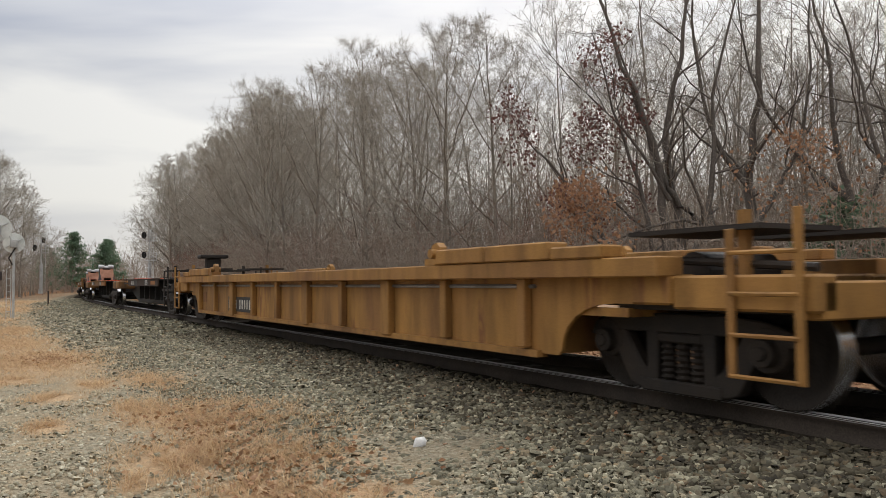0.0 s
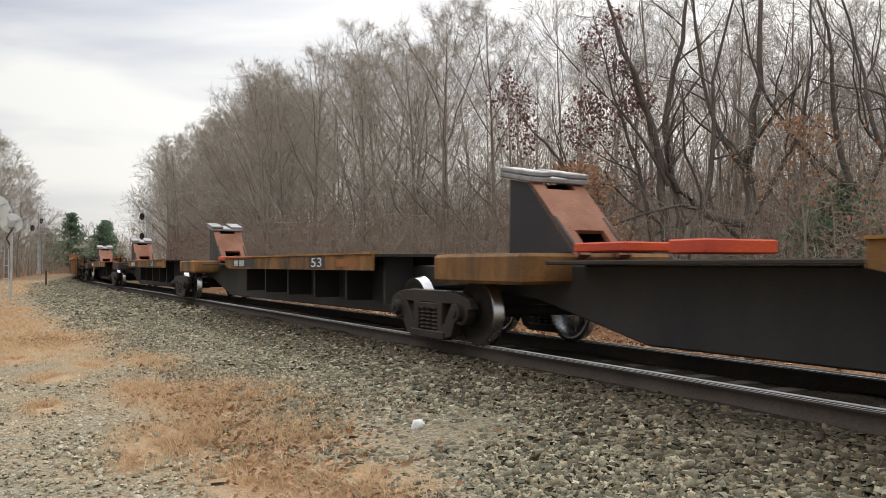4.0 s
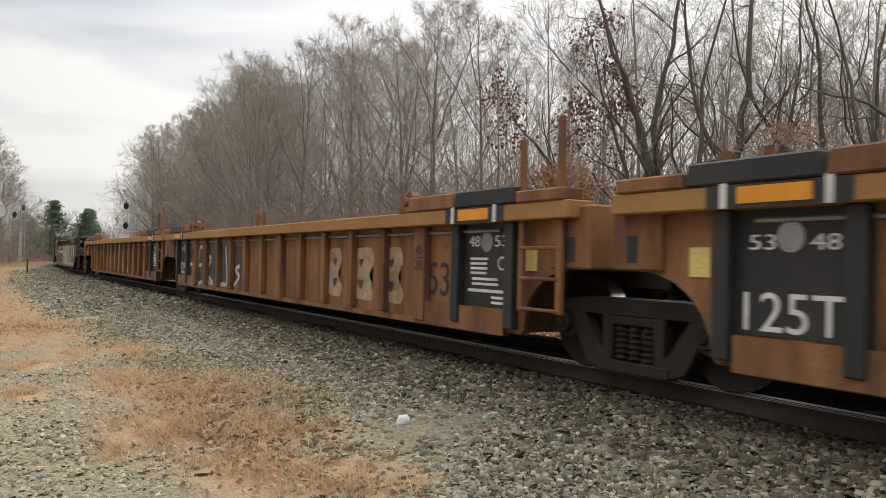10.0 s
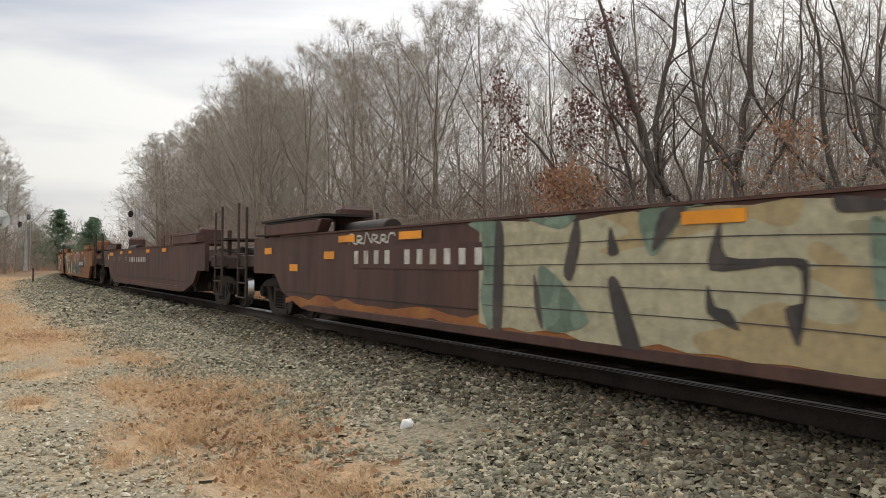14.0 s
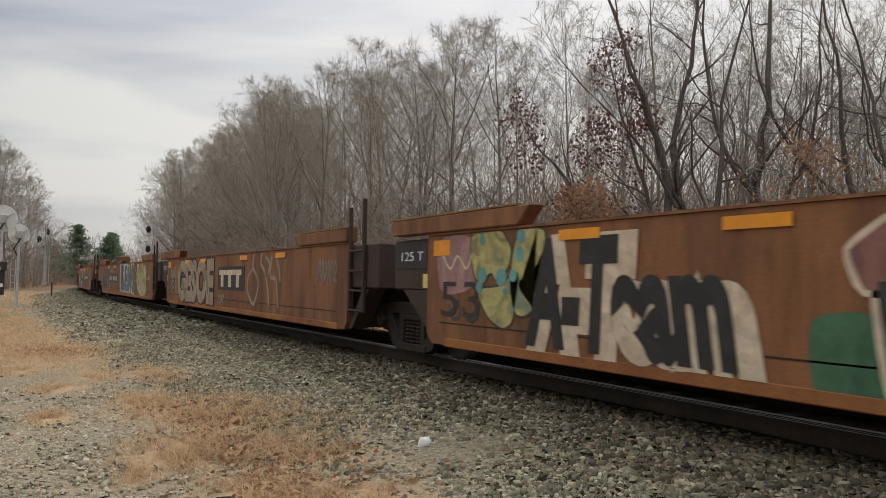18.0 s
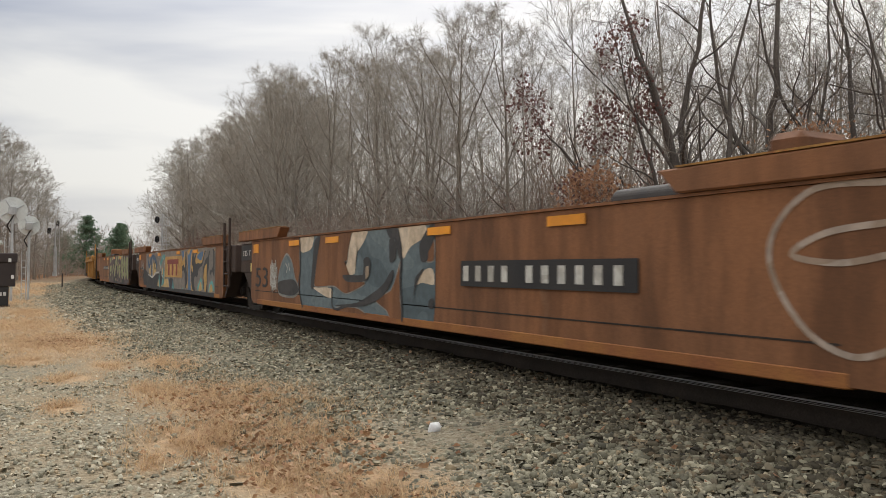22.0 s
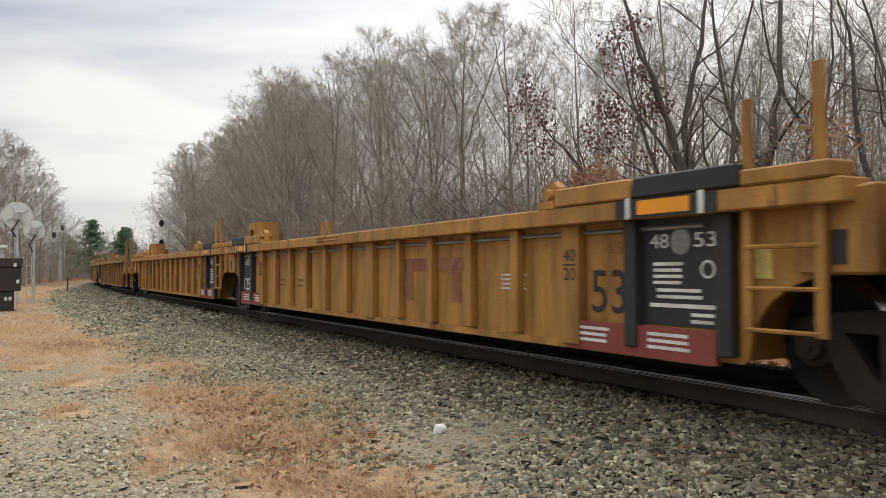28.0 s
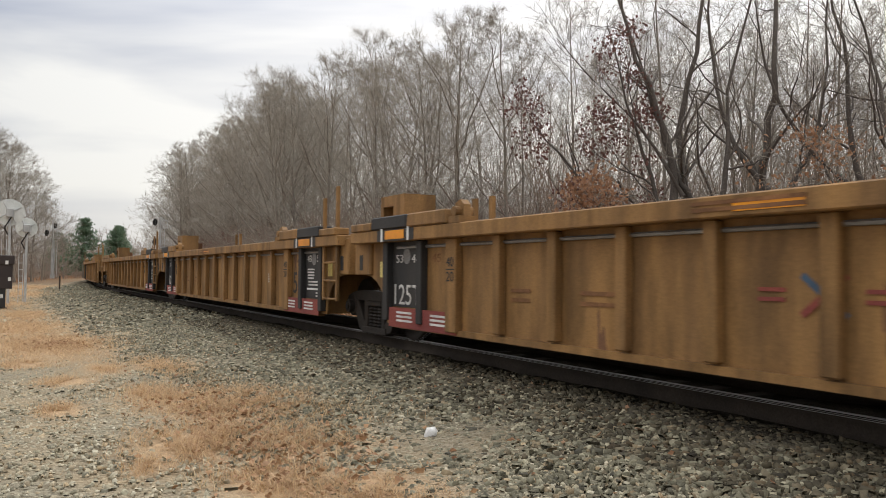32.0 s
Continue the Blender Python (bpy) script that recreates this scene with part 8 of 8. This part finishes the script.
for pts in ([(1.02, 1.42), (0.45, 1.585), (0.38, 1.35), (0.82, 1.27)],
            [(1.09, 1.02), (0.27, 1.13), (0.27, 0.8), (0.45, 0.6), (0.82, 0.68)],
            [(-0.02, 1.44), (-0.35, 1.585), (-1, 1.585), (-0.76, 1.51), (-0.19, 1.44)],
            [(-0.3, 0.86), (-0.46, 1.12), (-0.81, 1.16), (-0.76, 0.97), (-0.46, 0.76), (-0.3, 0.68)],
            [(-1.14, 0.82), (-1.49, 1.2), (-1.9, 1.5), (-2.35, 1.585), (-2.35, 1.31), (-2.06, 1.15), (-1.82, 1.15), (-1.58, 0.69), (-1.32, 0.59)],
            [(-2.35, 0.97), (-2.69, 1.18), (-2.98, 1.29), (-2.98, 1.2), (-2.69, 1.03), (-2.53, 0.93), (-2.76, 0.73), (-2.49, 0.8)],
            [(-3.07, 1.11), (-3.82, 1.15), (-3.74, 0.98), (-3.48, 0.9), (-3.1, 0.82)],
            [(-3.18, 0.71), (-3.34, 0.83), (-3.64, 0.84), (-3.75, 0.73), (-3.61, 0.59), (-3.34, 0.57)],
            [(-2.82, 1.585), (-3.58, 1.585), (-3.07, 1.42), (-2.82, 1.41)],
            [(-3.58, 1.41), (-3.74, 1.585), (-4.76, 1.585), (-4.22, 1.48), (-3.64, 1.38)],
            [(-4.13, 1.25), (-4.73, 1.32), (-4.84, 1.17), (-4.76, 1.01), (-4.65, 1), (-4.48, 1.14)],
            [(-4.91, 1.07), (-5.38, 1.585), (-5.46, 1.585), (-4.99, 1.04)],
            [(-4.65, 0.95), (-4.8, 0.97), (-5.09, 0.75), (-5.49, 0.78), (-5.85, 0.85), (-5.85, 0.75), (-5.49, 0.71), (-5.16, 0.66), (-4.76, 0.7)],
            [(-5.46, 0.9), (-5.52, 1.15), (-5.83, 1.32), (-5.87, 0.91), (-5.61, 0.82)],
            [(-5.33, 0.66), (-5.85, 0.57), (-5.85, 0.51), (-5.42, 0.59)],
            [(-1.74, 0.47), (-2.06, 0.47), (-2.13, 0.34), (-1.82, 0.35)],
            [(-2.42, 0.34), (-2.76, 0.39), (-2.76, 0.34)]):
    blob(u, pts, S_PINK, -1.509, 0.035)
    blob(u, pts, S_LIME, -1.512)
for pts in ([(0.76, 0.76), (0.38, 0.83), (0.47, 0.7)],
            [(-3.28, 0.94), (-3.42, 1.02), (-3.56, 1.01), (-3.42, 0.95)],
            [(-1.45, 0.76), (-1.56, 0.88), (-1.54, 0.74)],
            [(-1.66, 1.15), (-2.02, 1.37), (-2.13, 1.36), (-1.82, 1.19)],
            [(-4.35, 1.21), (-4.61, 1.22), (-4.69, 1.12), (-4.57, 1.14)],
            [(-5.49, 1.03), (-5.55, 1.07), (-5.56, 0.98)]):
    blob(u, pts, S_UMBER, -1.515)
for paint, width, pts in ((S_LIME, 0.06, [(-3.89, 0.77), (-4.13, 0.89), (-4.65, 0.95)]),
                          (S_LIME, 0.06, [(-4.33, 0.68), (-4.52, 0.53), (-4.49, 0.35)]),
                          (S_PINK, 0.06, [(-1.92, 1.02), (-2, 0.61)]),
                          (S_PINK, 0.06, [(-4.22, 0.79), (-4.15, 0.54), (-4.06, 0.34)]),
                          (S_PINK, 0.05, [(-5.09, 0.79), (-5.42, 0.82)]),
                          (S_LIME, 0.05, [(-2.69, 1.38), (-2.56, 1.14), (-2.76, 1.22)]),
                          (S_LIME, 0.04, [(-0.19, 0.65), (-0.56, 0.41)]),
                          (S_PINK, 0.05, [(-2.92, 0.7), (-2.76, 0.37)]),
                          (S_BUTTER, 0.09, [(1.83, 1.585), (2.52, 1.38), (1.73, 1.02), (1.65, 0.59), (1.25, 0.34)])):
    stroke(u, pts, width, paint, -1.517)
for k in range(3):
    y = -4.3 - k * 0.95
    pts = [(y, 1.5), (y - 0.5, 1.4), (y - 0.4, 1.0), (y - 0.75, 0.7), (y - 0.3, 0.5), (y + 0.05, 0.95)]
    blob(u, pts, S_PINK, -1.509, 0.035)
    blob(u, pts, S_LIME, -1.512)
field(u, "spray_field", wavy(-6.7, 1.2, 0.255, 0.37, 52, 0.01, 20), S_SMOKE, -1.513)
number_board(u, 4.55, 1.75, 0.92, 1.12, -1.505)

# ribbed cars
u, h = C_CARS[0]
number_board(u, -3.05, -4.70, 0.95, 1.12, -1.407, paint=S_GHOST)
for k in range(7):
    y = 3.2 - k * 1.1
    scribble(u, y, y - 0.6, 0.55, 1.0 if k % 2 else 0.85, 60 + k, S_GHOST, -1.407, 0.045, 3)
scribble(u, -3.9, -4.7, 0.50, 0.80, 71, S_WHITE, -1.408, 0.05, 4)
scribble(u, -5.3, -6.3, 0.60, 0.80, 72, S_GHOST, -1.407, 0.04, 5)
u, h = C_CARS[1]
field(u, "spray_field", wavy(2.04, 7.11, 0.42, 1.28, 61, 0.06, 20), S_UMBER, -1.4045)
for pts in ([(6.53, 1.28), (6.78, 0.42)],
            [(6.6, 0.8), (5.84, 0.88)],
            [(5.79, 1.25), (6.01, 0.42)],
            [(5.26, 1.24), (5.53, 1.19), (5.68, 0.42), (5.23, 0.42)],
            [(5.61, 0.8), (5.3, 0.83)],
            [(4.79, 1.03), (4.47, 0.97), (4.77, 0.63), (4.26, 0.42), (4.64, 0.42)],
            [(3.79, 1.28), (3.84, 0.48), (3.36, 0.42), (3.08, 0.5), (3.23, 1.25)],
            [(2.93, 1.25), (2.67, 1), (2.98, 0.75), (2.72, 0.71), (2.87, 0.42)],
            [(2.15, 0.84), (2.43, 0.76), (2.17, 0.61), (2.54, 0.42)]):
    stroke(u, pts, 0.085, S_WHITE, -1.409)
blob(u, [(-2.68, 1.16), (-3.08, 1.2), (-3.18, 0.98), (-3.04, 0.82), (-3.20, 0.6), (-3.10, 0.46), (-2.66, 0.5), (-2.63, 0.85)], S_FADECREAM, -1.4045, 0.0, 0.3)
blob(u, [(-2.84, 1.02), (-3.00, 1.04), (-2.92, 0.92)], S_UMBER, -1.408)
blob(u, [(-2.84, 0.72), (-3.02, 0.74), (-2.92, 0.6)], S_UMBER, -1.408)
blob(u, [(-3.51, 1.16), (-4.19, 1.2), (-4.29, 0.98), (-4.15, 0.82), (-4.31, 0.6), (-4.21, 0.46), (-3.49, 0.5), (-3.46, 0.85)], S_FADECREAM, -1.4045, 0.0, 0.3)
blob(u, [(-3.80, 1.02), (-3.96, 1.04), (-3.88, 0.92)], S_UMBER, -1.408)
blob(u, [(-3.80, 0.72), (-3.98, 0.74), (-3.88, 0.6)], S_UMBER, -1.408)
blob(u, [(-4.53, 1.16), (-5.07, 1.2), (-5.17, 0.98), (-5.03, 0.82), (-5.19, 0.6), (-5.09, 0.46), (-4.51, 0.5), (-4.48, 0.85)], S_FADECREAM, -1.4045, 0.0, 0.3)
blob(u, [(-4.75, 1.02), (-4.91, 1.04), (-4.83, 0.92)], S_UMBER, -1.408)
blob(u, [(-4.75, 0.72), (-4.93, 0.74), (-4.83, 0.6)], S_UMBER, -1.408)
fit_words(u, "53", -5.85, -6.33, 0.62, 1.02, M_ENDGRIME, x=-1.406)
u, h = C_CARS[2]
# faded cream letters fill four panels, one field between each pair of ribs
for k in range(4):
    y = 2.45 - k * 0.99
    field(u, "spray_field", wavy(y - 0.86, y - 0.02, 0.40, 1.24, 94 + k, 0.05, 8), S_FADECREAM, -1.4045)
for pts in ([(2.42, 1.08), (2.30, 1.12), (2.28, 0.98), (2.38, 0.97)], [(2.3, 1.02), (1.95, 0.99), (1.75, 0.96), (1.75, 0.99), (2.0, 1.03)], [(2.55, 0.86), (2.35, 0.86), (2.28, 0.82), (2.35, 0.88)],
            [(1.36, 1.24), (1.28, 1.24), (1.30, 0.98), (1.34, 0.96)], [(0.92, 0.9), (0.58, 1.12), (0.58, 0.68)], [(0.02, 1.24), (-0.08, 1.24), (-0.12, 0.72), (-0.02, 0.66), (0.04, 0.8)],
            [(1.1, 0.42), (0.6, 0.48), (0.6, 0.40)], [(-0.8, 1.2), (-0.95, 1.2), (-1.05, 0.7), (-0.95, 0.62)], [(-1.2, 1.0), (-1.45, 1.2), (-1.5, 0.7)]):
    blob(u, pts, S_UMBER, -1.409)
scribble(u, -1.75, -2.5, 0.36, 0.62, 90, S_WHITE, -1.407, 0.045, 4)
scribble(u, -2.85, -3.5, 0.86, 1.12, 91, S_GHOST, -1.407, 0.04, 3)
stroke(u, [(-2.85, 0.82), (-3.2, 0.84), (-3.5, 0.74)], 0.035, S_GHOST, -1.407)
scribble(u, -4.95, -5.6, 0.42, 0.66, 92, S_WHITE, -1.407, 0.045, 5)
scribble(u, -4.95, -5.55, 1.05, 1.24, 93, S_GHOST, -1.407, 0.04, 4)
scribble(u, -6.25, -7.05, 0.72, 1.22, 98, S_GREY, -1.412, 0.045, 5)
bars(u, -5.0, 0.92, 0.5, 2, 0.09, 0.04, M_ENDGRIME, -1.406, 0.1, 9)
number_board(u, 5.65, 4.0, 0.96, 1.14, -1.406, paint=S_GHOST)
fit_words(u, "53", -5.70, -6.18, 0.62, 1.02, M_BLACK, x=-1.406)
for cars in (H_CARS, I_CARS, J_CARS):
    for k, (u, h) in enumerate(cars):
        bars(u, -4.1, 0.98, 0.5, 4, 0.05, 0.025, S_WHITE, -1.406, 0.1, k)
        bars(u, 3.2, 0.86, 0.7, 2, 0.1, 0.04, M_BROWN, -1.406, 0.1, k + 3)
        bars(u, 4.4, 0.86, 0.45, 2, 0.1, 0.04, M_BROWN, -1.406, 0.3, k + 5)
        bars(u, 1.6, 1.58, 1.1, 2, 0.05, 0.03, M_BROWN, -1.606, 0.1, k + 6)
        rect(u, "orange_strip", 0.6, 1.2, 1.49, 1.58, M_ORANGE, -1.603)
for u, h in (H_CARS[0], H_CARS[1], J_CARS[1]):
    three_blocks(u, -1.43, -3.35, 0.62, 1.18, S_FADERED, -1.406)
u, h = H_CARS[2]
number_board(u, 5.67, 4.21, 0.94, 1.13, -1.409, count=8)


def cross_mark(u, y, z):
    """A crossed pair of red and blue strokes with small bars beside it."""
    stroke(u, [(y + 0.17, z + 0.14), (y, z), (y - 0.17, z - 0.14)], 0.05, S_NAVY, -1.409, "mark_stroke")
    stroke(u, [(y + 0.17, z - 0.14), (y, z), (y - 0.17, z + 0.14)], 0.05, M_RED, -1.412, "mark_stroke")
    for side in (-1, 1):
        bars(u, y + side * 0.42 + 0.12, z + 0.05, 0.24, 2, 0.07, 0.03, M_RED, -1.407, 0.1, 3)


cross_mark(H_CARS[2][0], -1.45, 0.93)
cross_mark(I_CARS[0][0], 0.6, 0.89)
# the old yellow car at the head: number board, and a brake stand on its far end
u, h = A_CAR
number_board(u, 4.65, 2.5, 0.39, 0.72, -1.408)
for y in (5.55, 6.85):
    rect(u, "panel_frame", y, y + 0.34, 0.55, 0.80, M_BROWN, -1.405)
part("brake_stand", boxes((-0.75, -0.35, h + 0.55, h + 0.85, 0.8, 1.75), (-0.95, -0.15, h + 0.45, h + 0.95, 1.76, 1.86)), M_GRIME, u, "dark steel brake stand on the car end", 0.02)


# ---- motion ----
def motions():
    times = [i * 0.5 for i in range(65)]
    for u, s0 in UNITS:
        rows = []
        for t_ in times:
            x, y, z, a = on_track(s0 - travel(t_))
            rows.append((t_, pose(x, y, z, 0, 0, -math.degrees(a))))
        walk(u, rows)
    # the wheels turn with the way gone; rows are close while a car is near
    where = dict(UNITS)
    for ax, r in AXLES:
        s0 = where[ax.parent] + ax.location.y
        spot = ax.location.copy()
        close = [i / FPS for i in range(32 * FPS + 1) if -4 < s0 - travel(i / FPS) < 36]
        if not close:
            continue
        rows = [(t_, pose(*spot, 0, 0, 0) @ Matrix.Rotation(travel(t_) / r, 4, "X")) for t_ in close]
        if close[0] > 0:
            rows.insert(0, (0.0, rows[0][1]))
        if close[-1] < 32:
            rows.append((32.0, rows[-1][1]))
        walk(ax, rows)


motions()
